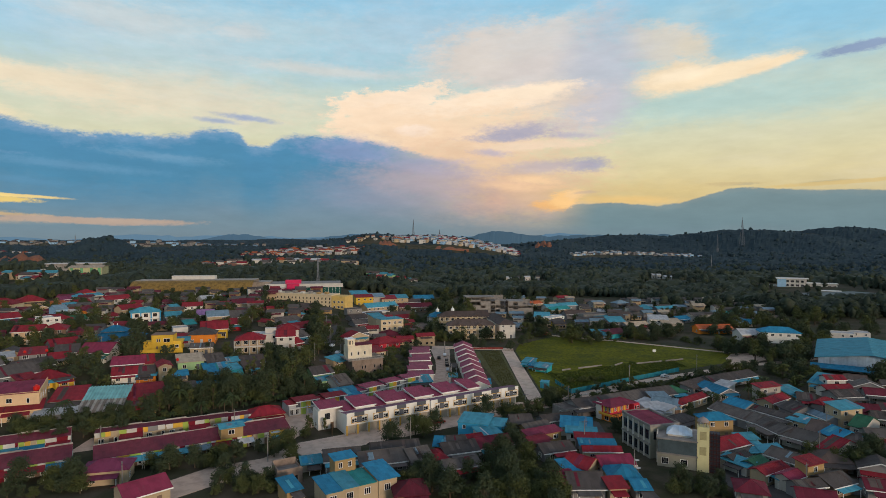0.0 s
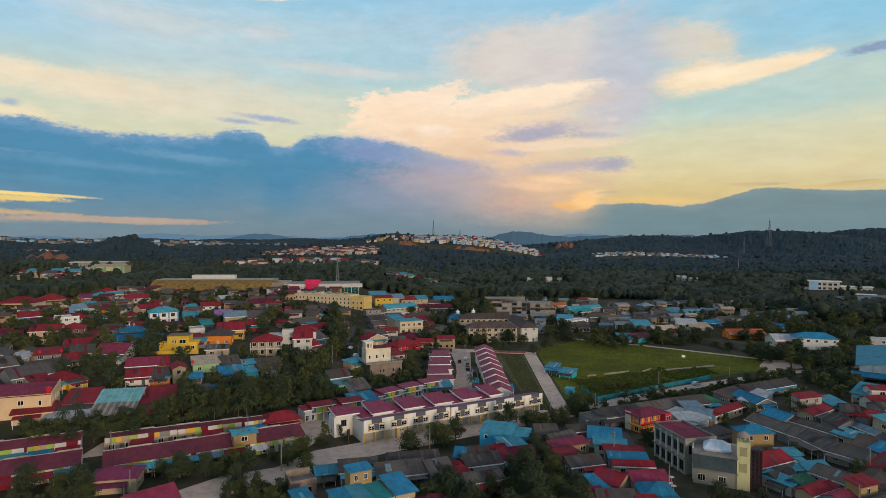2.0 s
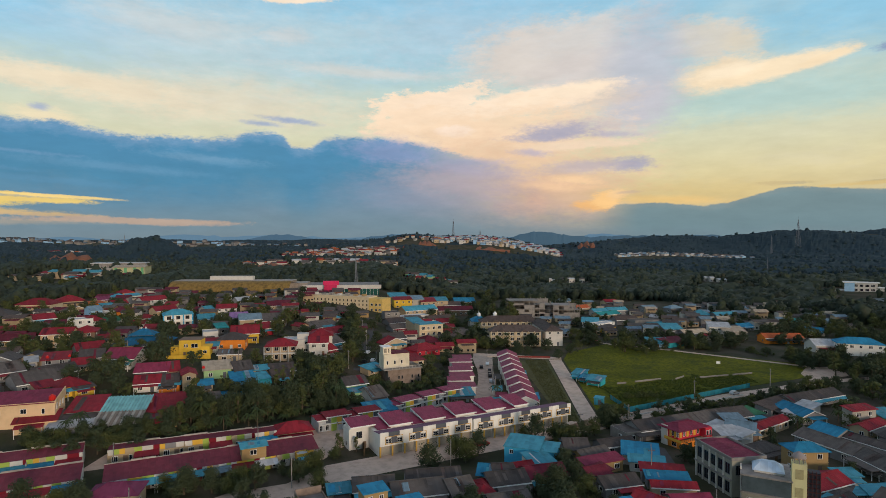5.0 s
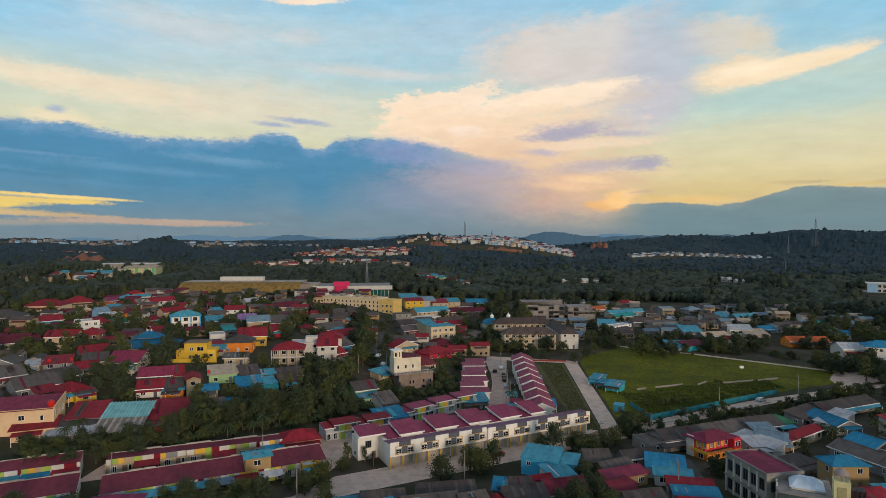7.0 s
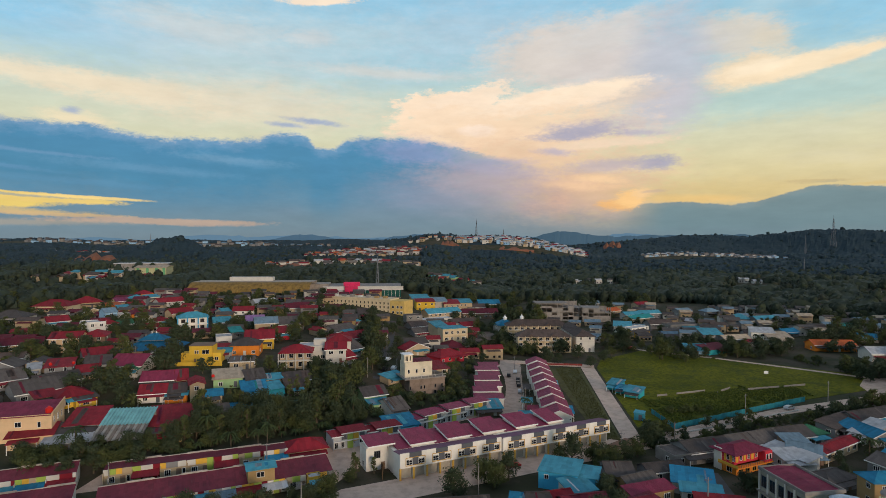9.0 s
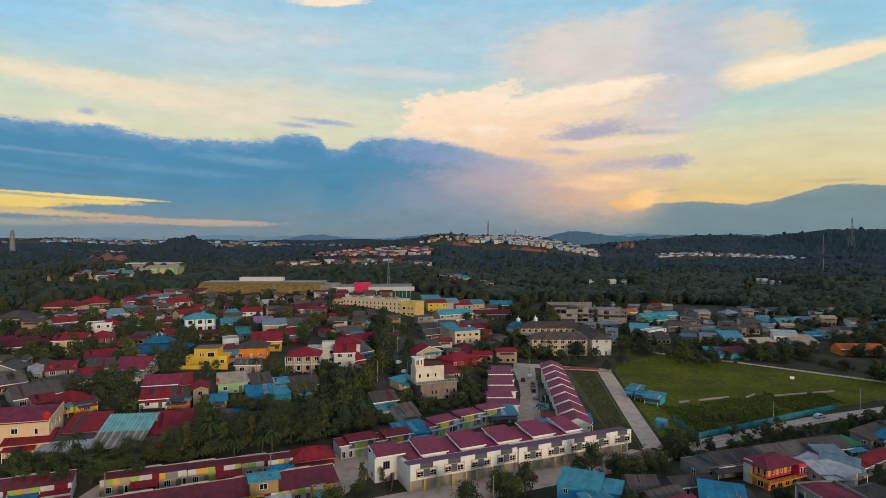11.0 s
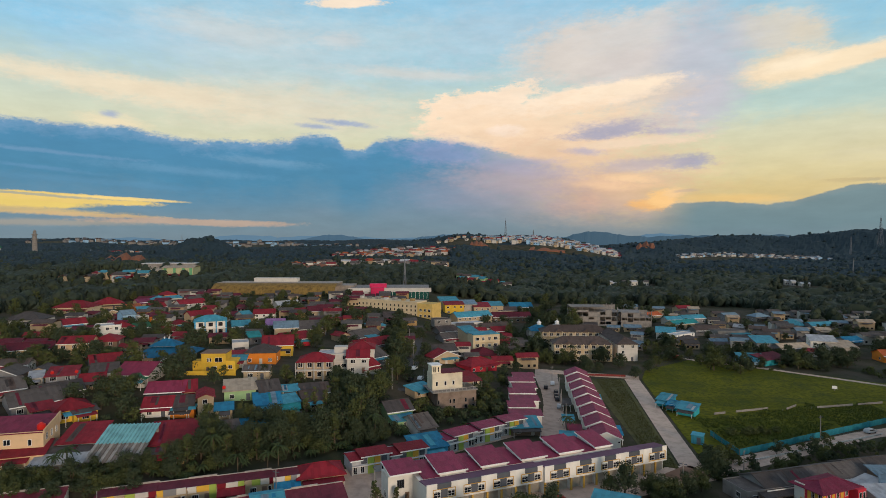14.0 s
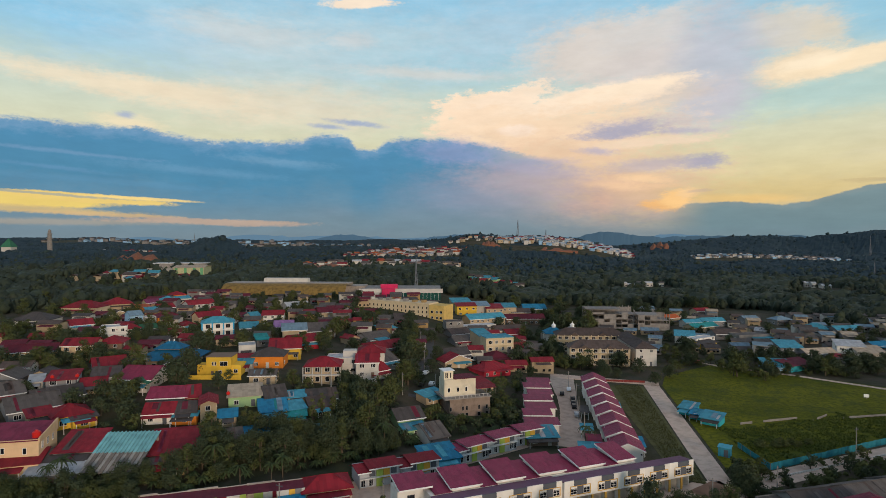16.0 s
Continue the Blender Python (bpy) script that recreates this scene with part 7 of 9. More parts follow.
box_part("wall", e, -9, 9, 0, 8, -1, 4, wall_mat("white")), box_part("roof", e, -10, 10, -1, 9, 4, 4.6, trim_white)
m, n, b = shader("lake")
b.inputs["Base Color"].default_value, b.inputs["Roughness"].default_value = (0.035, 0.045, 0.05, 1), 0.5
sheet("water", [(395, 545), (470, 500), (500, 520), (470, 565), (415, 575)], m, 2.2)

# ---------------------------------------------------------------- right-hand quarter: concrete building, red and yellow house, blue house
e = thing("concrete_building", 74.3, 155.8, 0, -27, "grey-beige two-storey hall with slate front and roof terrace", "building")
claim(74, 150, -10, 14, 20)
claim(82, 145, -27, 18, 12)
beige = surface("beige_wall", (0.27, 0.255, 0.205), 0.85, 2, 0.25)
box_part("front_block", e, 1.2, 11.2, -7, 3.98, -1, 7.6, beige)
box_part("slate_front", e, 1.3, 11.1, -7.3, -7.004, 4.0, 7.5, surface("slate_cladding", (0.07, 0.095, 0.105), 0.7, 3, 0.35), "slate-blue cladding band")
box_part("ledge", e, 0.9, 11.5, -7.6, -7.0, 3.6, 3.95, wall_mat("concrete")), box_part("ledge", e, 0.9, 11.5, -7.5, 3.9, 7.6, 7.95, wall_mat("concrete"))
for yy in (-5, -2.4, 0.6):
    window(e, 1.2, yy, 4.6, -90, 1.6, 2.6, 1, slate)
for k in (-2.5, -4.5):
    box_part("buttress", e, k * 0 + 0.9, 1.25, k, k + 0.5, -1, 8.6, wall_mat("white"))
for k in (3.2, 8.0):
    window(e, k, -7, 0.9, 0, 1.6, 1.6, 2)
s = Solid()
s.prism([(3.8, -4.8, 7.95), (9.8, -4.8, 7.95), (9.8, 0.6, 7.95), (3.8, 0.6, 7.95)], [(3.8, -4.8, 8.5), (9.8, -4.8, 8.5), (9.8, 0.6, 8.5), (3.8, 0.6, 8.5)])
part("roof_room", s.mesh("roof_room", wall_mat("white")), e)
s = Solid()
s.prism([(3.4, -5.2, 8.5), (10.1, -5.2, 8.5), (10.1, 1.0, 8.5), (3.4, 1.0, 8.5)], [(5.4, -2.6, 10.2), (8.2, -2.6, 10.2), (8.2, -1.6, 10.2), (5.4, -1.6, 10.2)])
part("tent_roof", s.mesh("tent_roof", surface("pale_blue_sheet2", (0.50, 0.58, 0.66), 0.5, 0.6, 0.2, 1.2)), e, "pale blue tent-shaped roof")
cream_tower = surface("tower_cream", (0.62, 0.56, 0.30), 0.85, 2, 0.15)
box_part("tower", e, 11.25, 14.2, -7.2, -4.2, -1, 12.0, cream_tower, "pale yellow tower")
for zz in (4.5, 8.6):
    box_part("tower_grille", e, 11.9, 13.5, -7.27, -7.2, zz, zz + 2.2, surface("grille", (0.42, 0.36, 0.18), 0.8, 12, 0.6))
for i in range(8):
    a = 6.283 * i / 8
    s = Solid()
    s.tube(12.7 + 1.2 * math.cos(a), -5.7 + 1.2 * math.sin(a), 12.0, 13.2, 0.09, 0.09, 6)
    part("dome_post", s.mesh("dome_post", wall_mat("concrete")), e)
s = Solid()
for i in range(5):
    s.tube(12.7, -5.7, 13.2 + i * 0.26, 13.46 + i * 0.26, 1.5 * math.cos(i * 0.3), 1.5 * math.cos((i + 1) * 0.3), 16)
part("dome", s.mesh("dome", surface("dome", (0.30, 0.25, 0.23), 0.6)), e, "small weathered dome on posts")
s = Solid()
for i in range(4):
    s.box(14.3 + i * 0.8, 14.45 + i * 0.8, -7.0, -6.8, -1, 10.8)
for i in range(11):
    s.box(14.3, 16.85, -7.05, -6.75, i, i + 0.14)
part("lattice", s.mesh("lattice", surface("dark_lattice", (0.07, 0.022, 0.022), 0.8)), e, "dark red lattice")
box_part("stair_core", e, 14.3, 16.8, -6.7, -4.3, -1, 10.4, wall_mat("dark"))

e = thing("hall_wing", 72.3, 153.8, 0, 10, "grey-beige two-storey wing with tall dark windows and red roof", "building")
box_part("wall", e, 0, 9, 0, 14, -1, 9.0, beige)
s = Solid()
s.ring(-0.3, 9.3, -0.3, 14.3, 0.35, 9.0, 9.7)
part("parapet", s.mesh("parapet", wall_mat("concrete")), e)
s = Solid()
s.slab([(0.1, 0.1, 9.25), (4.5, 0.1, 9.65), (4.5, 13.9, 9.65), (0.1, 13.9, 9.25)], 0.15), s.slab([(4.5, 0.1, 9.65), (8.9, 0.1, 9.25), (8.9, 13.9, 9.25), (4.5, 13.9, 9.65)], 0.15)
part("sheet_roof", s.mesh("sheet_roof", roof_mat("magenta", "Y")), e)
for k in range(5):
    yy = 1.5 + k * 2.75
    for zz in (0.9, 5.4):
        window(e, 0, yy, zz, -90, 1.5, 2.5, 1, slate)
    box_part("pilaster", e, -0.3, 0, yy + 1.2, yy + 1.5, -1, 9.0, wall_mat("white"), "white pilaster")
box_part("ledge", e, -0.6, 0, -0.3, 14.2, 4.1, 4.4, wall_mat("concrete"))
for k in (1.8, 4.6):
    window(e, k, 0, 5.4, 0, 1.3, 2.2, 1, slate)

e = thing("corner_shop", 78.1, 188.2, 0, 26, "two-storey corner house in red, yellow and white stripes", "house")
claim(78.1, 188.2, 32, 15, 11)
box_part("lower_wall", e, -6.5, 7, 0, 8, -1, 3.0, wall_mat("orange")), box_part("upper_wall", e, -6.5, 7, 0.8, 8, 3.0, 6.4, wall_mat("red")), box_part("end_wall", e, -6.9, -6.5, 5.2, 8.0, -1, 6.8, wall_mat("white"), "white end wall")
box_part("end_balcony", e, -8.3, -6.5, -2.0, 5.2, 2.7, 3.0, wall_mat("orange"))
for k in (1.6, 3.6):
    box_part("panel", e, -6.56, -6.5, k, k + 0.9, 3.4, 6.2, wall_mat("gold"), "yellow painted panel")
    window(e, -6.5, k - 0.6, 4.0, -90, 0.8, 1.7, 1)
window(e, -6.5, 2.5, 0.5, -90, 1.8, 1.8, 1)
box_part("end_railing", e, -8.3, -8.2, -2.0, 5.2, 3.0, 3.8, wall_mat("gold"), "yellow railing")
box_part("balcony", e, -6.8, 7.6, -2.0, 0.8, 2.7, 3.0, wall_mat("orange"))
for i in range(7):
    if i % 2 == 0:
        box_part("panel", e, -5.9 + i * 1.7, -4.8 + i * 1.7, 0.7, 0.795, 3.6, 6.2, wall_mat("gold"), "yellow painted panel")
    else:
        window(e, -5.3 + i * 1.7, 0.8, 4.0, 0, 0.9, 1.7, 1)
for i in range(4):
    window(e, -4.6 + i * 3, 0, 0.4, 0, 1.7, 2.0, 1, wall_mat("gold"))
box_part("bay", e, 4.2, 7.4, -1.6, 0.8, 3.0, 6.3, wall_mat("red"), "red bay with white trim")
window(e, 5.1, -1.6, 3.8, 0, 0.8, 1.6, 0), window(e, 6.5, -1.6, 3.8, 0, 0.8, 1.6, 0)
part("roof", roof_solid("h", 14.2, 8.5, 6.5, 1.3, 0.7).mesh("roof", roof_mat("magenta")), e)
s = Solid()
for i in range(15):
    s.box(-6.7 + i * 1.0, -6.64 + i * 1.0, -1.95, -1.89, 3.0, 3.9)
s.box(-6.8, 7.6, -1.98, -1.86, 3.9, 4.0)
part("railing", s.mesh("railing", wall_mat("dark")), e)

e.matrix_world = e.matrix_world @ Matrix.Diagonal((0.86, 0.86, 0.86, 1))

sky_blue = surface("sky_blue_wall", (0.05, 0.36, 0.58), 0.8, 1.5, 0.2)
e = thing("blue_house", 24.8, 175.2, 0, -20, "plain bright blue house with turquoise sheet roof", "house")
claim(24.8, 175.2, -20, 16, 9)
box_part("wall", e, -5, 4.6, 0, 9, -1, 4.4, sky_blue), box_part("wing", e, 4.6, 9.2, 1.2, 8, -1, 3.8, sky_blue)
s = Solid()
s.slab([(-5.3, -0.3, 4.5), (4.9, -0.3, 4.5), (4.9, 9.3, 5.2), (-5.3, 9.3, 5.2)], 0.15)
part("roof", s.mesh("roof", roof_mat("cyan")), e)
s = Solid()
s.slab([(4.6, 0.9, 3.9), (9.5, 0.9, 3.9), (9.5, 8.3, 4.4), (4.6, 8.3, 4.4)], 0.15)
part("wing_roof", s.mesh("wing_roof", roof_mat("cyan")), e)
window(e, 4.1, 0, 1.6, 0, 0.6, 1.6, 0), window(e, -3, 0, 2.6, 0, 0.9, 1.0)

e = thing("blue_roofed_house", -3.4, 132, 0, 26, "cream house with bright blue sheet roofs and a roof room", "house")
claim(-8, 132, 26, 22, 14)
wall = wall_mat("cream")
box_part("wall", e, 0.2, 5.0, 0.4, 9.6, -1, 5.4, wall), box_part("wall", e, -4.8, 0.2, 0.8, 9.4, -1, 5.0, wall), box_part("wall", e, -12.6, -4.8, 0.4, 9.0, -1, 5.3, wall)
for x0, x1, y0, y1, z0, z1, c in ((-0.2, 5.6, -0.5, 10, 5.55, 6.3, "blue"), (-4.95, -0.2, 0.3, 9.6, 5.1, 5.35, "teal"), (-9.0, -4.9, -0.4, 9.3, 5.4, 5.9, "cyan"), (-13.2, -9.0, -0.6, 9.3, 5.3, 5.75, "blue"), (-7.8, -1.7, 8.7, 13.3, 8.65, 9.0, "blue")):
    s = Solid()
    s.slab([(x0, y0, z0), (x1, y0, z0), (x1, y1, z1), (x0, y1, z1)], 0.14)
    part("roof", s.mesh("roof", roof_mat(c)), e, "%s sheet roof" % TONE.get(c, c))
box_part("roof_room", e, -7.4, -2.1, 9.1, 13, -1, 8.6, wall_mat("tan"), "tan upper room")
for k in (-6, -3.6):
    window(e, k, 9.1, 6.5, 0, 0.8, 1.2)
for k in (-11, -7, -2.5, 2.5):
    window(e, k, 0.38 if abs(k) > 5 or k > 0 else 0.78, 2.6, 0, 1.5, 1.4, 2)
for k in (2.5, 6.5):
    window(e, 5.0, k, 2.4, 90, 1.4, 1.4, 2)
e = thing("ruined_house", -26, 144, 0, 25, "roofless brown brick house, never finished", "house")
claim(-26, 144, 25, 7, 7)
raw = surface("raw_brick", (0.27, 0.20, 0.16), 0.95, 1.2, 0.5)
box_part("front_wall", e, -3, 3, 0, 0.2, -1, 4.2, raw), box_part("back_wall", e, -3, 3, 5.8, 6, -1, 4.8, raw), box_part("side_wall", e, -3.2, -3, 0, 6, -1, 4.5, raw), box_part("side_wall", e, 3, 3.2, 0, 6, -1, 3.6, raw), box_part("floor_slab", e, -3, 3, 0.2, 5.8, 2.8, 3.0, wall_mat("concrete"))
window(e, 1.4, 0, 1.0, 0, 1.0, 1.2, 0, raw), door(e, -1.4, 0, 0.02, 0, 0.95, "brown")
for px, py, pz, a in ((63, 141, 3.4, 150), (61.5, 136.5, 3.2, 165)):
    e = thing("satellite_dish", px, py, pz, a, "round pale satellite dish on a short post", "satellite dish", "satellite dishes")
    s = Solid()
    for q in range(4):
        s.tube(0, 0, 1.2 + 0.06 * q, 1.26 + 0.06 * q, 0.2 + 0.13 * q, 0.33 + 0.12 * q, 14)
    part("dish", s.mesh("dish", wall_mat("white")), e)
    box_part("post", e, -0.05, 0.05, -0.05, 0.05, -3.4, 1.2, wall_mat("concrete"))

# huts and tank beside the field
for px, py, w, d, h, rc in ((63.2, 271, 5, 6, 2.5, "cyan"), (67.4, 260, 6, 6, 2.4, "cyan"), (64.6, 266, 3.4, 4, 2.1, "blue")):
    house(px, py, -35, w, d, h, "s", rc, "teal", base=0, label="low site hut clad in turquoise sheet beside the field", name="site_hut", group="site huts")
e = thing("site_store", 62.1, 232.5, 0, -30, "small turquoise sheet store standing in the grass", "shed")
box_part("wall", e, -1.6, 1.6, -1.3, 1.3, -0.3, 2.7, surface("tank_turquoise", (0.04, 0.24, 0.33), 0.6, 1, 0.3, 4.0))
part("roof", roof_solid("s", 3.3, 2.7, 2.75, 0.25, 0.15).mesh("roof", roof_mat("cyan")), e, at=pose(0, -1.35, 0))
door(e, 0.5, -1.3, 0.02, 0, 0.95, "slate")

# turquoise sheet fence round the field, low rubble walls, the red site wall
def sheet_fence(x0, y0, x1, y1, h, mat, label, name="sheet_fence"):
    ln = math.hypot(x1 - x0, y1 - y0)
    e = thing(name, x0, y0, land(x0, y0), math.degrees(math.atan2(y1 - y0, x1 - x0)), label, "fence", "field fences")
    n_ = int(ln / 2.2)
    st = ln / n_
    s, q = Solid(), Solid()
    s.box(0.02, st - 0.02, -0.03, 0.03, -0.6, h), q.box(-0.06, 0.06, 0.04, 0.16, -0.6, h - 0.1)
    sm, qm, rnd = s.mesh("sheet_panel", mat), q.mesh("post", wall_mat("concrete")), random.Random(int(x0 + y1))
    for i in range(n_):
        if name == "field_wall" and rnd.random() < 0.25:
            continue
        part("sheet_panel" if name != "field_wall" else "wall_block", sm, e, at=pose(i * st, 0, rnd.uniform(-0.08, 0.06), rnd.uniform(-2, 2), rnd.uniform(-0.8, 0.8), 0))
    for i in range(0, n_ + 1, 2):
        part("post", qm, e, at=pose(i * st, 0, 0))


fence_sheet = surface("fence_sheet", (0.02, 0.20, 0.25), 0.6, 1.5, 0.35, 4.0)
sheet_fence(70.5, 223, 132, 257, 1.9, fence_sheet, "turquoise corrugated sheet fence along the field road")
sheet_fence(70.5, 223, 68.5, 240, 1.7, fence_sheet, "turquoise corrugated sheet fence at the field corner")
sheet_fence(40, 317.5, 60, 316.5, 1.0, surface("red_sheet", (0.20, 0.035, 0.028), 0.8, 1, 0.4), "low red painted wall closing the street", "site_wall")
for x0, y0, x1, y1 in ((78, 262, 102, 271), (104, 268, 112, 275), (116, 272, 146, 281)):
    sheet_fence(x0, y0, x1, y1, 0.9, wall_mat("concrete"), "broken low concrete wall in the field", "field_wall")
e = thing("kerb", 66, 215.5, 0, 27, "white painted kerb stones along the field road", "kerb")
s = Solid()
s.box(0, 0.62, 0, 0.35, -0.2, 0.55)
stone = s.mesh("kerb_stone", wall_mat("white"))
for i in range(64):
    part("kerb_stone", stone, e, at=pose(i * 1.0, 0.02 * (i % 3), 0))
e = thing("sign_board", 139, 299, 0, -10, "small blank white board standing in the field", "sign")
box_part("board", e, -0.9, 0.9, -0.05, 0.05, 0.8, 2.0, trim_white), box_part("post", e, -0.06, 0.06, -0.02, 0.1, -0.4, 0.8, wall_mat("concrete"))

# ---------------------------------------------------------------- cars, poles, masts
def car(x, y, rot, colour, label):
    e = thing("car", x, y, land(x, y) + 0.1, rot, label, "car", "parked cars")
    s = Solid()
    prof = ((-2.1, 0.35), (2.1, 0.35), (2.12, 0.8), (1.25, 0.95), (0.65, 1.42), (-1.25, 1.45), (-1.95, 0.98), (-2.12, 0.85))
    s.prism([(px, -0.82, pz) for px, pz in prof], [(px, 0.82, pz) for px, pz in prof])
    part("body", s.mesh("body", colour), e)
    g = Solid()
    for sy in (-0.83, 0.83):
        q = [(1.05, sy, 0.98), (0.58, sy, 1.36), (-1.15, sy, 1.38), (-1.6, sy, 1.0)]
        g.face(q)
    g.face([(1.27, -0.7, 0.97), (1.27, 0.7, 0.97), (0.70, 0.7, 1.42), (0.70, -0.7, 1.42)])
    part("glass", g.mesh("glass", glass_mat()), e)
    for sx in (-1.3, 1.3):
        for sy in (-0.8, 0.62):
            w = Solid()
            ring = [(sx + 0.33 * math.cos(k * 0.5236), 0.33 + 0.33 * math.sin(k * 0.5236)) for k in range(12)]
            w.prism([(a, sy, c) for a, c in ring], [(a, sy + 0.2, c) for a, c in ring])
            part("wheel", w.mesh("wheel", wall_mat("dark")), e)


paint = {k: surface("car_" + k, v, 0.3, 8, 0.03) for k, v in (("white", (0.75, 0.75, 0.74)), ("black", (0.02, 0.02, 0.022)), ("red", (0.45, 0.02, 0.02)), ("silver", (0.40, 0.42, 0.44)))}
for x, y, rot, k in ((22.5, 293, 85, "black"), (26.0, 300, 85, "white"), (25.8, 286, 85, "black"), (25.2, 276, 85, "black"), (24.8, 266, 85, "silver"), (25.4, 280.5, 85, "black"), (-31, 275, 80, "black"), (-27.5, 279, 80, "white"), (-31.5, 292, 80, "white"),
                     (41.5, 187.5, 30, "white"), (96, 360, 15, "red"), (11.5, 247, 80, "red"), (-58, 144, 40, "black"), (60, 176, 85, "silver"), (120, 246, 24, "silver"), (15, 189.5, 27, "red")):
    car(x, y, rot, paint[k], "small %s hatchback parked on the street" % k)


def pole(x, y, h=8.0):
    e = thing("power_pole", x, y, land(x, y), random.Random(int(x * 7)).uniform(0, 180), "slim grey concrete power pole with a cross arm", "pole", "power poles")
    s = Solid()
    s.tube(0, 0, -0.5, h, 0.16, 0.10, 8)
    part("shaft", s.mesh("shaft", wall_mat("concrete")), e)
    s = Solid()
    s.box(-0.9, 0.9, -0.06, 0.06, h - 0.7, h - 0.55)
    for k in (-0.8, 0, 0.8):
        s.tube(k, 0, h - 0.55, h - 0.35, 0.05, 0.04, 6)
    part("cross_arm", s.mesh("cross_arm", wall_mat("slate")), e)


for x, y in ((25.8, 300), (26.5, 280), (25, 262), (24.3, 244), (-25, 268), (-36, 262), (-33, 300), (-40, 340), (46, 196), (5, 172), (-35, 160), (-66, 142), (100, 237), (140, 256), (57, 165), (62, 140), (88, 148), (100, 128), (-83, 167), (-50, 182), (-120, 245), (-75, 240), (64, 205), (-28, 187), (120, 150), (136, 168)):
    pole(x, y)


def mast(x, y, z0, h, foot, colour, label):
    e = thing("radio_mast", x, y, z0, 20, label, "mast", "radio masts")
    s = Solid()
    n_ = max(6, int(h / 5))
    for i in range(n_):
        a, c = foot * (1 - 0.9 * i / n_), foot * (1 - 0.9 * (i + 1) / n_)
        za, zc = h * i / n_, h * (i + 1) / n_
        for k in range(4):
            p = [(1, 1), (-1, 1), (-1, -1), (1, -1)]
            (ax, ay), (bx, by) = p[k], p[(k + 1) % 4]
            s.rod((ax * a, ay * a, za), (ax * c, ay * c, zc), 0.32, 4), s.rod((ax * a, ay * a, za), (bx * c, by * c, zc), 0.2, 4)
    s.rod((0, 0, h), (0, 0, h * 1.1), 0.25, 4)
    part("lattice", s.mesh("lattice", colour), e)


mast_paint = surface("mast_paint", (0.16, 0.17, 0.19), 0.6)
for x, y, h, ft, lb in ((49, 1700, 52, 3.0, "slim lattice mast on the village hill"), (127, 1716, 26, 2.0, "short lattice mast on the village hill"), (1125, 1830, 92, 6.5, "tall lattice mast on the wooded ridge"),
                        (987, 1734, 60, 2.4, "slender lattice mast in the woods"), (-877, 1679, 55, 2.6, "thin lattice mast above the plain"), (-78, 592, 30, 1.4, "grey lattice mast behind the mall"), (560, 1000, 26, 0.8, "thin pylon in the woods")):
    mast(x, y, land(x, y) - 1, h, ft, mast_paint, lb)
e = thing("minaret", -1204, 1530, land(-1204, 1530) - 2, 0, "grey minaret with galleries above the trees", "minaret")
s = Solid()
for z0, z1, r0, r1 in ((0, 44, 6.4, 6.0), (44, 46, 8.5, 8.5), (46, 57, 5.2, 5.0), (57, 58.5, 7, 7), (58.5, 66, 4.2, 4.0), (66, 70, 4.4, 1.0)):
    s.tube(0, 0, z0, z1, r0, r1, 12)
part("shaft", s.mesh("shaft", wall_mat("concrete")), e)
e = thing("domed_hall", -1277, 1470, land(-1277, 1470) - 2, 10, "pale hall with a steep pointed roof", "hall")
box_part("wall", e, -12, 12, 0, 24, 0, 22, wall_mat("white"))
s = Solid()
s.prism([(-14, -2, 22), (14, -2, 22), (14, 26, 22), (-14, 26, 22)], [(-1, 11, 44), (1, 11, 44), (1, 13, 44), (-1, 13, 44)])
part("roof", s.mesh("roof", roof_mat("green")), e)


# ---------------------------------------------------------------- far villages
CLEARED = [(-442, 684, -330, 712, 48), (425, 640, 510, 600, 44), (-235, 515, -120, 520, 10)]


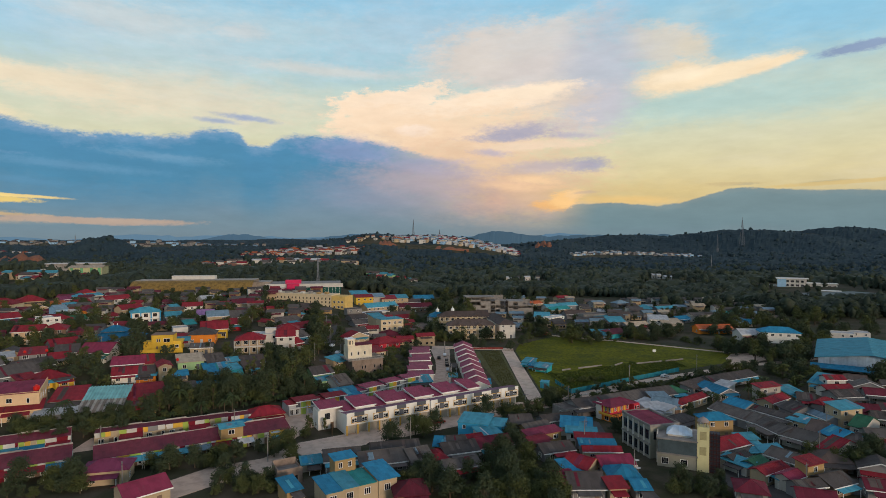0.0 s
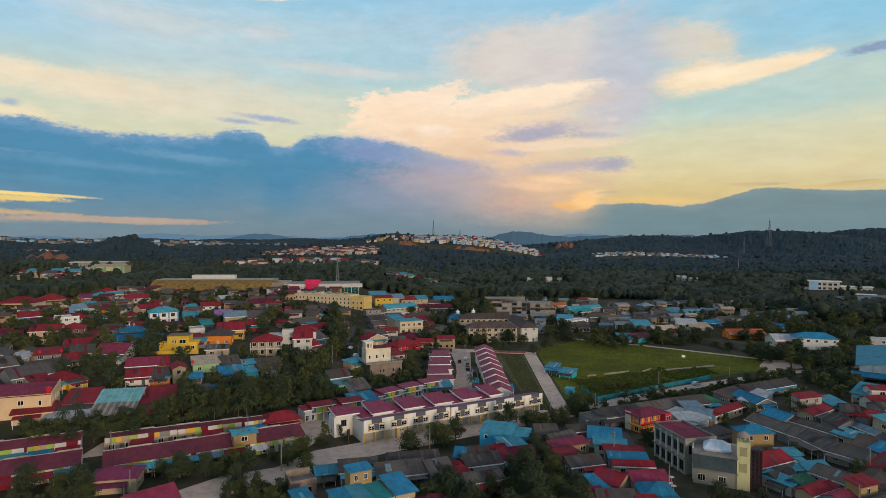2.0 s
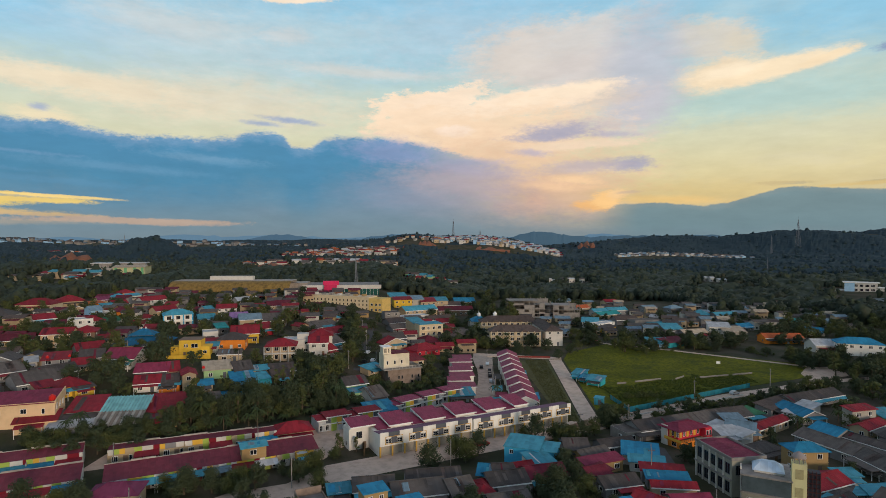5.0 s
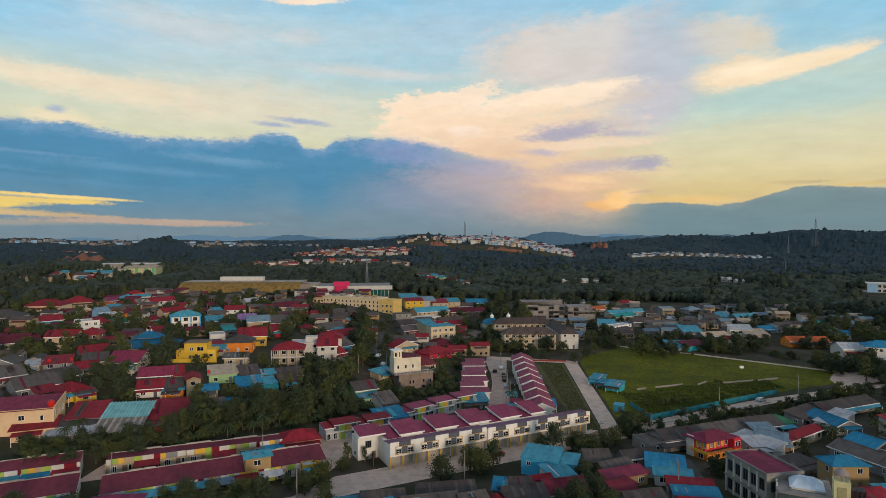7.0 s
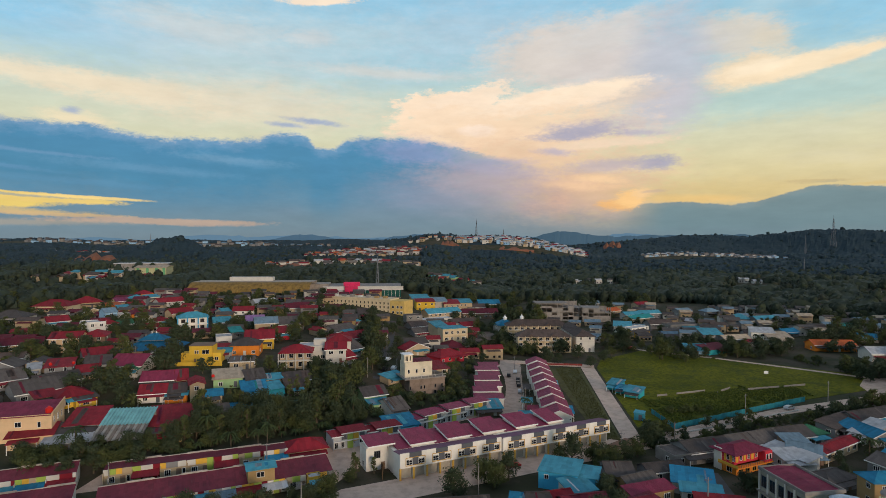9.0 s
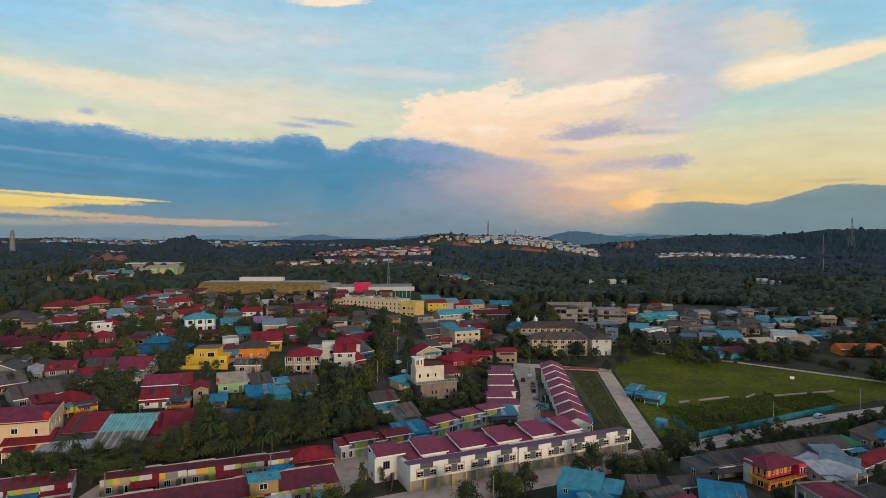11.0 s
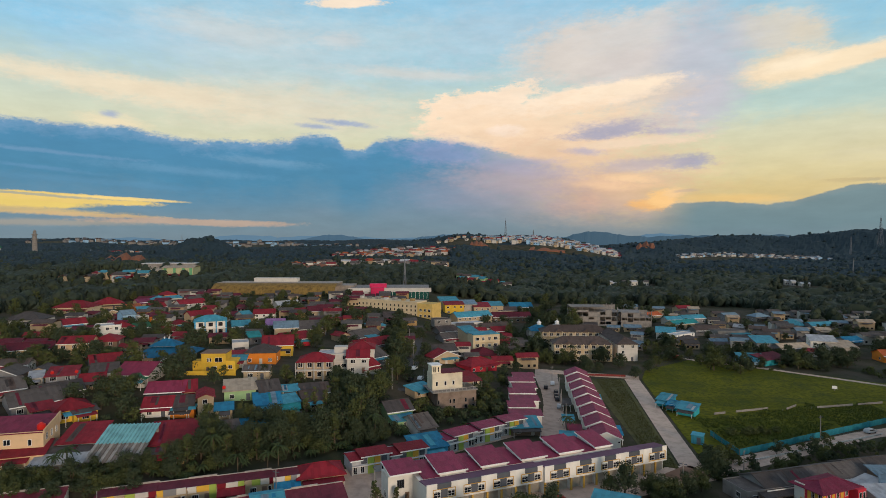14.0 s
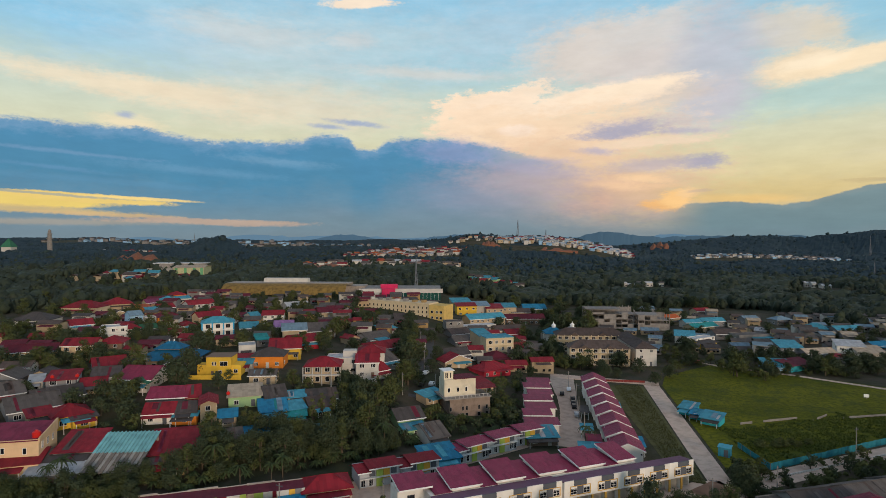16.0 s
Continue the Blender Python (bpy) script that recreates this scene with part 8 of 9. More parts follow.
def village(name, x0, y0, x1, y1, spread, count, seed, size, label, walls=("white", "white", "cream", "grey"), roofs=("red", "brown", "white", "orange", "grey")):
    CLEARED.append((x0, y0, x1, y1, spread))
    rnd, s = random.Random(seed), Solid()
    mats = [wall_mat(w) for w in walls] + [roof_mat(r) for r in roofs]
    for _ in range(count):
        q = rnd.random()
        x, y = x0 + (x1 - x0) * q + rnd.gauss(0, spread * 0.3), y0 + (y1 - y0) * q + rnd.uniform(-spread, spread)
        z = land(x, y)
        w, d, h = size * rnd.uniform(0.7, 1.4), size * rnd.uniform(0.8, 1.2), rnd.choice((4, 4, 6.5)) * size / 9
        a = radians(rnd.choice((0, 0, 20, -25, 90)))
        c, t = math.cos(a), math.sin(a)
        P = lambda u, v, zz: (x + u * c - v * t, y + u * t + v * c, z + zz)
        mi, ri, o, r = rnd.randrange(len(walls)), len(walls) + rnd.randrange(len(roofs)), 0.6, d * 0.22
        s.prism([P(-w / 2, 0, -6), P(w / 2, 0, -6), P(w / 2, d, -6), P(-w / 2, d, -6)], [P(-w / 2, 0, h), P(w / 2, 0, h), P(w / 2, d, h), P(-w / 2, d, h)], mi)
        s.slab([P(-w / 2 - o, -o, h), P(w / 2 + o, -o, h), P(w / 2 + o, d / 2, h + r), P(-w / 2 - o, d / 2, h + r)], 0.3, ri)
        s.slab([P(-w / 2 - o, d / 2, h + r), P(w / 2 + o, d / 2, h + r), P(w / 2 + o, d + o, h), P(-w / 2 - o, d + o, h)], 0.3, ri)
        for k in (-0.28, 0.28):
            s.prism([P(w * k - 0.9, -0.05, 1.0), P(w * k + 0.9, -0.05, 1.0), P(w * k + 0.9, 0, 1.0), P(w * k - 0.9, 0, 1.0)], [P(w * k - 0.9, -0.05, 2.6), P(w * k + 0.9, -0.05, 2.6), P(w * k + 0.9, 0, 2.6), P(w * k - 0.9, 0, 2.6)], len(mats))
    tagged(new(name, s.mesh(name, *mats, glass_mat())), label, "houses", "", "stuff")


village("far_houses", 0, 1660, 330, 1600, 55, 330, 1, 10, "dense white and red houses on the far hill", ("white", "white", "white", "lightblue", "cream"), ("white", "red", "steel", "brown", "white"))
village("far_houses", -330, 1300, -95, 1330, 45, 230, 2, 10, "white and red-roofed houses on the hill's shoulder")
village("far_houses", -130, 1610, 30, 1640, 20, 26, 12, 10, "few houses among trees on the far hill")
village("far_houses", -300, 960, -70, 990, 22, 70, 3, 11, "pale low houses among distant trees")
village("far_houses", 505, 1650, 870, 1635, 14, 120, 4, 9, "thin line of white houses below the ridge", ("white", "white", "lightblue", "grey"), ("white", "grey", "steel", "white", "brown"))
village("far_houses", -40, 790, 30, 800, 24, 24, 5, 10, "small coloured houses among the trees", ("white", "red", "green", "cream"), ("red", "brown", "cyan"))
village("far_houses", -1050, 1560, -760, 1460, 30, 40, 6, 9, "scattered pale houses on the plain", ("white", "grey", "concrete"))
village("far_houses", -1900, 2500, -500, 2500, 200, 130, 7, 16, "distant pale town on the plain", ("grey", "concrete", "lightblue"), ("grey", "brown", "steel"))
village("far_houses", 150, 860, 210, 850, 8, 7, 8, 7, "white sheds in the woods", ("white",), ("white", "grey"))
village("far_houses", 355, 780, 375, 770, 8, 4, 9, 7, "white sheds in the woods", ("white",), ("white",))
village("far_houses", -420, 640, -300, 600, 30, 16, 10, 10, "low houses at the wood's edge", ("white", "cream"), ("red", "cyan", "brown"))
village("far_houses", 1000, 1280, 1080, 1240, 10, 6, 11, 7, "few sheds in the woods", ("white",), ("white",))
red_earth = surface("red_earth", (0.26, 0.105, 0.06), 0.95, 0.05, 0.35)


def scar(x, y, w, d, h, rot, label):
    e = thing("earth_bank", x, y, land(x, y), rot, label, "earth bank", "cuttings of bare earth")
    s, k = Solid(), 14
    for i in range(k + 1):
        a = -w / 2 + w * i / k
        hh = h * math.sin(3.14159 * max(0.04, i / k)) * (0.8 + 0.2 * math.sin(i * 2.1))
        s.v += [(a, 0, -6), (a, d * 0.05, 0.2 * hh), (a, d * 0.45, 0.75 * hh + 0.06 * h * math.sin(i * 3.7)), (a, d, hh), (a, d, -6)]
    for i in range(k):
        for q in range(4):
            s.f.append((i * 5 + q, i * 5 + 5 + q, i * 5 + 6 + q, i * 5 + 1 + q))
    s.m = [0] * len(s.f)
    part("bank", s.mesh("bank", red_earth), e)


scar(-520, 850, 95, 40, 20, 25, "bare red earth cutting in the woods"), scar(-250, 900, 150, 26, 8, 5, "bare red earth terrace below the hill"), scar(110, 1530, 160, 60, 12, -10, "bare red earth slope under the hill village")
scar(470, 1830, 90, 50, 30, -12, "bare red earth cutting on the far ridge"), scar(-30, 1560, 60, 40, 14, 0, "bare red earth slope under the hill village")

# ---------------------------------------------------------------- trees
fill(-215, 250, -25, 330, -45, 520, -260, 500, 12, 11, 0.6, 51, ("red", "wine", "wine", "grey", "grey", "brown", "dark", "wine"), ("white", "cream", "grey", "tan", "grey"), True)
fill(-150, 195, -85, 215, -60, 262, -190, 262, 18, 10.5, 0.6, 52, ("grey", "grey", "wine", "dark", "brown"), ("grey", "white", "cream"))
fill(75, 372, 300, 400, 330, 540, 40, 540, -8, 11, 0.6, 53, ("steel", "grey", "brown", "dark", "grey", "cream"), ("white", "cream", "grey"), True)
fill(66, 190, 210, 232, 215, 130, 84, 110, -25, 9, 0.95, 54, ("grey", "grey", "dark", "dark", "dark", "brown", "wine", "steel"), ("grey", "concrete", "brown"))
fill(45, 165, 60, 180, 60, 110, 44, 112, -28, 9, 0.9, 55, ("grey", "dark", "red", "dark", "grey"), ("grey", "concrete", "tan"))
fill(-20, 158, 30, 172, 25, 140, -20, 128, 18, 9.5, 0.8, 56, ("grey", "dark", "grey", "wine"), ("grey", "tan"))
fill(-30, 300, 30, 330, 30, 440, -40, 400, 10, 9.5, 0.85, 57, ("grey", "grey", "brown", "red"), ("grey", "cream", "white"), True)
grove(("big", "big", "small", "small", "banana", "slim",), -86, 188, -49, 205, -51, 233, -85, 211, 66, 0.9)
grove(("big", "big", "small", "slim",), -52, 206, -31, 214, -38, 260, -57, 241, 32, 0.95)
grove(("small", "banana", "banana",), -33, 219, -6, 244, -5, 281, -41, 220, 50, 0.8)
grove(("banana", "small",), -8, 252, 5, 262, 6, 305, -3, 290, 26, 0.9)
grove(("small", "banana", "bush",), -110, 175, -74, 187, -80, 191, -114, 180, 40, 0.9)
grove(("big", "slim",), -77, 192, -70, 199, -78, 214, -83, 207, 8, 1.0)
grove(("big", "small",), -90, 135, -73, 139, -79, 149, -97, 146, 12, 0.7)
grove(("small",), -68, 150, -34, 161, -38, 172, -70, 163, 10, 0.9)
grove(("small", "bush",), -43, 139, -29, 140, -32, 148, -45, 145, 16, 0.9)
grove(("small", "bush", "banana",), -31, 159, -13, 166, -14, 178, -27, 172, 16, 0.9)
grove(("big", "small",), 1, 129, 36, 126, 38, 162, 4, 153, 30, 0.8)
grove(("small",), 30, 163, 45, 166, 43, 182, 34, 177, 8, 0.8)
grove(("small",), 36, 133, 41, 132, 45, 149, 40, 149, 5, 0.8)
grove(("small", "bush",), 33, 188, 56, 189, 64, 217, 40, 194, 18, 0.9)
grove(("small", "bush", "big",), 52, 194, 82, 207, 130, 225, 137, 241, 46, 0.75)
grove(("bush",), 73, 239, 88, 242, 153, 271, 84, 270, 40, 0.8)
grove(("big", "small",), 164, 252, 232, 286, 303, 365, 222, 338, 46, 1.1)
grove(("big", "small",), 193, 220, 217, 228, 256, 270, 229, 260, 16, 1.0)
grove(("big", "small",), 131, 266, 187, 289, 208, 321, 159, 299, 26, 0.9)
grove(("big", "small",), 158, 223, 174, 221, 195, 250, 170, 241, 8, 0.8)
grove(("small", "palm",), 101, 196, 130, 175, 151, 199, 119, 218, 8, 0.7)
grove(("big", "small",), 111, 140, 127, 135, 144, 154, 132, 159, 14, 0.8)
grove(("small",), 65, 130, 73, 130, 81, 144, 72, 143, 5, 0.8)
grove(("small", "bush",), 72, 128, 87, 127, 89, 133, 77, 136, 12, 0.8)
grove(("small",), 70, 177, 73, 172, 76, 180, 73, 181, 3, 0.8)
grove(("small", "big", "small",), -127, 194, -26, 322, -42, 501, -303, 386, 110, 0.85)
grove(("small", "big",), -130, 275, -26, 322, -38, 458, -202, 398, 60, 0.9)
grove(("big", "small", "palm",), 2, 328, 45, 341, 67, 473, 4, 432, 40, 0.95)
grove(("big",), 24, 423, 56, 427, 72, 531, 31, 511, 14, 1.3)
grove(("big", "small",), 76, 350, 219, 339, 326, 509, 109, 503, 75, 0.85)
grove(("big", "small",), 74, 322, 162, 320, 184, 362, 84, 370, 46, 0.9)
grove(("small", "big",), 43, 329, 88, 339, 106, 395, 50, 374, 20, 0.9)
grove(("big", "small",), -194, 268, -157, 322, -311, 583, -383, 474, 120, 0.95)
grove(("big", "small",), -174, 400, -86, 410, -114, 527, -221, 492, 65, 0.9)
grove(("small", "bush",), 49, 208, 66, 216, 68, 224, 54, 219, 14, 0.8)
grove(("small", "bush",), 63, 209, 105, 231, 110, 241, 67, 218, 16, 0.8)
grove(("bush",), 73, 242, 108, 255, 120, 278, 81, 264, 20, 0.8)
tree("big", -0.9, 170.1, 0.9)
tree("big", 9.3, 176.4, 0.9)
tree("small", 13.1, 181.2, 1.3)
tree("big", 6.7, 179.0, 0.95)
tree("small", 31.3, 192.1, 1.3)
tree("small", 39.4, 193.3, 1.2)
tree("slim", -22.2, 184.3, 0.55)
tree("slim", -28.0, 187.1, 0.55)
tree("palm", -34.0, 219.1, 0.9)
tree("palm", -63.1, 191.2, 1.0)
tree("palm", -56.0, 192.6, 0.8)
tree("palm", -105.7, 183.8, 0.7)
tree("palm", 23.5, 233.2, 0.9)
tree("big", -162.1, 271.3, 1.0)
tree("big", -174.0, 260.3, 1.0)
tree("big", -112.8, 220.9, 1.0)
tree("big", -107.3, 215.2, 1.1)
tree("big", -106.4, 238.5, 1.2)
tree("small", -93.2, 241.5, 1.2)
tree("big", -40.2, 298.3, 1.2)
tree("big", -81.1, 332.7, 1.0)
tree("big", -71.5, 362.8, 1.2)
tree("big", -34.0, 163.4, 0.8)
tree("big", -81.5, 147.0, 0.8)
tree("big", -78.9, 144.8, 1.0)
tree("big", -60.3, 156.6, 0.75)
tree("big", -53.9, 157.3, 0.75)
tree("big", -47.2, 160.2, 0.8)
tree("big", -30.8, 167.3, 0.9)
grove(("big",), -339, 425, -255, 489, -303, 571, -466, 564, 60, 1.0)
grove(("big",), -39, 429, 141, 481, 207, 674, -51, 545, 60, 1.1)
grove(("big",), 183, 340, 301, 332, 450, 500, 253, 474, 120, 1.1)
grove(("big", "small",), -40, 260, -24, 276, -38, 386, -57, 366, 10, 0.8)
grove(("small", "bush",), 65, 197, 92, 208, 153, 235, 160, 245, 40, 0.7)
grove(("bush",), 53, 202, 92, 217, 161, 247, 164, 252, 14, 0.6)
grove(("bush", "banana", "small",), -111, 177, -74, 187, -81, 192, -115, 181, 40, 0.8)
grove(("bush", "banana", "small",), -78, 187, -32, 216, -33, 221, -81, 192, 46, 0.8)
tree("palm", -54.3, 195.4, 1.1)
tree("palm", -71.4, 195.4, 1.0)
tree("palm", -101.2, 182.4, 1.0)
grove(("big",), -43, 298, -36, 304, -43, 354, -51, 346, 8, 1.0)
grove(("big", "small",), 11, 341, 25, 346, 33, 459, 14, 429, 12, 0.9)
grove(("small", "big",), 23, 339, 39, 337, 38, 348, 24, 352, 14, 0.8)
grove(("banana", "bush", "small",), -10, 235, 7, 247, 8, 279, -4, 270, 50, 0.85)
grove(("small", "big", "small",), 53, 205, 109, 233, 108, 226, 52, 198, 26, 0.7)
grove(("small", "big",), 48, 195, 66, 201, 64, 210, 53, 207, 14, 0.8)
grove(("small", "bush",), 25, 192, 48, 195, 50, 199, 29, 196, 14, 0.9)
grove(("small", "bush",), 50, 191, 62, 200, 66, 206, 54, 200, 10, 0.8)
grove(("bush", "small",), -28, 260, -8, 271, -27, 313, -34, 295, 24, 0.7)
grove(("big", "small",), -44, 257, -26, 268, -33, 326, -51, 292, 6, 0.8)
grove(("big", "small",), -74, 242, -46, 256, -51, 280, -78, 265, 4, 0.7)
grove(("small", "big", "bush",), 84, 214, 187, 245, 206, 269, 90, 229, 80, 0.75)
grove(("big",), 183, 268, 201, 263, 230, 300, 201, 294, 16, 0.9)
tree("small", 37.6, 194.9, 1.1)
tree("small", 42.3, 195.6, 1.2)
tree("small", 46.8, 195.5, 1.2)
tree("small", 51.0, 197.8, 1.1)
tree("small", 28.8, 196.4, 1.2)
tree("big", -44.0, 150.1, 0.7)
tree("slim", -26.6, 181.6, 0.6)
tree("small", -27.8, 179.0, 0.8)
tree("big", -27.8, 157.9, 0.75)
tree("small", -35.0, 164.5, 1.0)
grove(("big", "small",), -151, 220, -90, 243, -125, 320, -219, 297, 40, 0.9)
grove(("bush", "small", "bush",), 76, 341, 174, 312, 189, 336, 82, 363, 70, 0.8)
grove(("big", "small", "bush",), -40, 234, -22, 243, -27, 292, -48, 272, 16, 0.8)


for px, py, sz in ((30.6, 156, 1.0), (35.4, 160, 0.95), (37.0, 152.5, 1.05), (29.8, 143.5, 1.1), (33.5, 138, 1.15), (29.4, 129.5, 1.1), (25.2, 132, 1.0), (23.3, 143.5, 1.05), (19.4, 143, 0.9),
                   (21.5, 128, 1.0), (34.5, 128.5, 0.95), (40.7, 143.5, 0.85), (39.5, 135, 0.95), (38.6, 128, 0.9), (71.0, 134, 0.9), (16, 137, 0.8), (36.6, 122, 1.0)):
    tree("big" if px > 26 else "small", px, py, sz * (0.88 if px > 26 else 1.25))
for px, py, sz in ((77.0, 132, 0.7), (141.4, 213.5, 1.3), (150, 222, 1.3), (136.7, 202.6, 1.1), (117.9, 206.5, 1.0), (99.7, 183.5, 0.9), (108.7, 164, 0.8), (116.5, 148.5, 1.2), (120.2, 142.5, 1.3), (124, 140, 1.3), (128, 144, 1.2), (166.7, 224, 1.3), (169.5, 238, 1.4), (153.5, 246, 1.3)):
    tree("small", px, py, sz)

for kind, px, py, sz in (("big", -169, 251, 1.1), ("big", -168, 256, 1.2), ("big", -160, 252, 1.0), ("big", -213, 294, 1.1), ("big", -214, 309, 1.1), ("big", -199, 310, 0.9), ("big", -173, 321, 1.1), 
                         ("big", -162, 314, 1.2), ("big", -158, 317, 1.2), ("big", -155, 323, 1.1), ("big", -147, 318, 1.0), ("big", -125, 286, 1.2), ("big", -123, 291, 1.2), ("big", -118, 338, 1.0), 
                         ("big", -109, 327, 1.0), ("big", -82, 339, 1.2), ("big", -80, 349, 1.3), ("big", -73, 340, 1.1), ("big", -80, 319, 1.0), ("big", -63, 318, 0.9), ("big", -52, 344, 1.2), 
                         ("big", -51, 364, 1.3), ("big", -44, 344, 1.1), ("big", -73, 385, 1.0), ("big", -39, 275, 1.2), ("big", -36, 284, 1.3), ("big", -32, 275, 1.0), ("big", -41, 267, 1.0), 
                         ("big", -30, 297, 1.1), ("big", -30, 321, 1.0), ("big", -120, 223, 1.2), ("big", -118, 226, 1.3), ("big", -112, 223, 1.1), ("big", -106, 212, 1.1), ("small", -102, 210, 1.2), 
                         ("small", -107, 206, 1.2), ("small", -113, 247, 1.0), ("small", -109, 247, 1.0), ("small", -121, 255, 1.0), ("slim", -94, 243, 1.0), ("big", -79, 251, 1.0), ("big", -71, 249, 1.1), 
                         ("small", -67, 243, 1.2), ("big", -55, 258, 1.0), ("big", -51, 256, 1.1), ("big", -45, 249, 1.2), ("big", -50, 246, 1.0), ("big", -41, 246, 1.1), ("small", -57, 259, 1.2), 
                         ("big", -44, 235, 1.2), ("big", -49, 227, 1.1), ("big", -38, 227, 1.1), ("big", -44, 221, 1.2), ("big", -51, 222, 1.0), ("big", -67, 215, 1.2), ("big", -63, 209, 1.0), 
                         ("big", -39, 217, 1.1), ("big", -32, 220, 0.9), ("big", 80, 340, 1.0), ("big", 90, 354, 1.1), ("big", 73, 327, 1.1), ("big", 64, 315, 0.9), ("big", 112, 363, 1.0), ("big", 115, 356, 1.0), 
                         ("big", 126, 372, 1.0), ("small", 113, 325, 1.0), ("big", 155, 335, 1.0), ("big", 169, 342, 1.0), ("big", 18, 393, 1.1), ("big", 19, 360, 1.1), ("big", 15, 412, 1.0), 
                         ("big", 19, 333, 1.1), ("big", 12, 318, 1.0), ("big", 29, 342, 0.8), ("big", 45, 325, 1.0), ("big", 45, 337, 0.9), ("big", 47, 479, 1.7), ("big", 37, 478, 1.5), ("big", 53, 466, 1.3), 
                         ("big", 50, 325, 0.9)):
    tree(kind, px, py, sz * 0.78)

for px, py in ((-112.1, 176.9), (-106.7, 175.1), (-104.4, 177.4), (-99.2, 176.0), (-97.4, 178.7), (-105.5, 170.4), (-100.9, 171.2), (-96.2, 171.1), (-92.3, 175.9), (-90.5, 178.1), (-88.0, 179.5), (-82.8, 179.0)):
    tree("small", px, py, 1.15)
rnd = random.Random(77)
for k in range(34):
    u, v = 6 + k * 2.1, rnd.uniform(4.2, 8.5)
    tree(rnd.choice(("small", "small", "bush")), 60 + u * 0.892 + v * 0.452, 212 + u * 0.452 - v * 0.892, rnd.uniform(0.5, 0.7))


def woods(name, seed, count, near, far, a0, a1, tall, mat, keep):
    """Far woods: lumpy crowns standing close together, each with some loose clumps of leaves."""
    rnd, s = random.Random(seed), Solid()
    for _ in range(count):
        r = 1 / (1 / near + (1 / far - 1 / near) * rnd.random() ** 0.8)
        a = radians(rnd.uniform(a0, a1))
        x, y = r * math.sin(a), r * math.cos(a) - 6
        if not keep(x, y, r):
            continue
        z, k = land(x, y), rnd.uniform(0.6, 1.0) * (0.75 + 0.9 * abs(noise.noise((x / 45, y / 45, 4.0)))) + 0.6 * rnd.random() ** 4
        h, w = tall * k, tall * 0.36 * k * rnd.uniform(0.75, 1.35)
        at, sides = len(s.v), 7
        for up, out in ((0.05, 0.45), (0.42, 1.0), (0.68, 0.9), (0.88, 0.52)):
            for i in range(sides):
                q, b_ = out * rnd.uniform(0.5, 1.35), i * 6.2832 / sides + up * 2
                s.v.append((x + w * q * math.cos(b_), y + w * q * math.sin(b_), z + h * (up + rnd.uniform(-0.12, 0.12))))
        s.v.append((x, y, z + h * rnd.uniform(0.94, 1.04)))
        for j in range(3):
            for i in range(sides):
                i2 = (i + 1) % sides
                s.f.append((at + j * sides + i, at + j * sides + i2, at + (j + 1) * sides + i2, at + (j + 1) * sides + i))
        s.f += [(at + 3 * sides + i, at + 3 * sides + (i + 1) % sides, at + 4 * sides) for i in range(sides)]
        for _l in range(26 if r < 800 else 9):
            v = Vector((rnd.gauss(0, 1), rnd.gauss(0, 1) - 0.4, abs(rnd.gauss(0, 0.9)))).normalized()
            p = Vector((x + v.x * w * 1.05, y + v.y * w * 1.05, z + h * 0.5 + v.z * h * 0.5))
            v = (v + Vector((rnd.uniform(-1, 1), rnd.uniform(-1, 1), rnd.uniform(-0.2, 1))) * 0.7).normalized()
            t1 = v.orthogonal().normalized()
            t1.rotate(Matrix.Rotation(rnd.uniform(0, 6.28), 3, v))
            t2, q = v.cross(t1), w * rnd.uniform(0.13, 0.28)
            s.face([p - t1 * q, p - t2 * q * 0.8, p + t1 * q, p + t2 * q * 0.8 + v * q * 0.3])
    s.m = [0] * len(s.f)
    me = s.mesh(name, mat)
    me.polygons.foreach_set("use_smooth", [True] * len(me.polygons))
    tagged(new(name, me), "dense dark tropical woods beyond the town", "trees", "", "stuff")


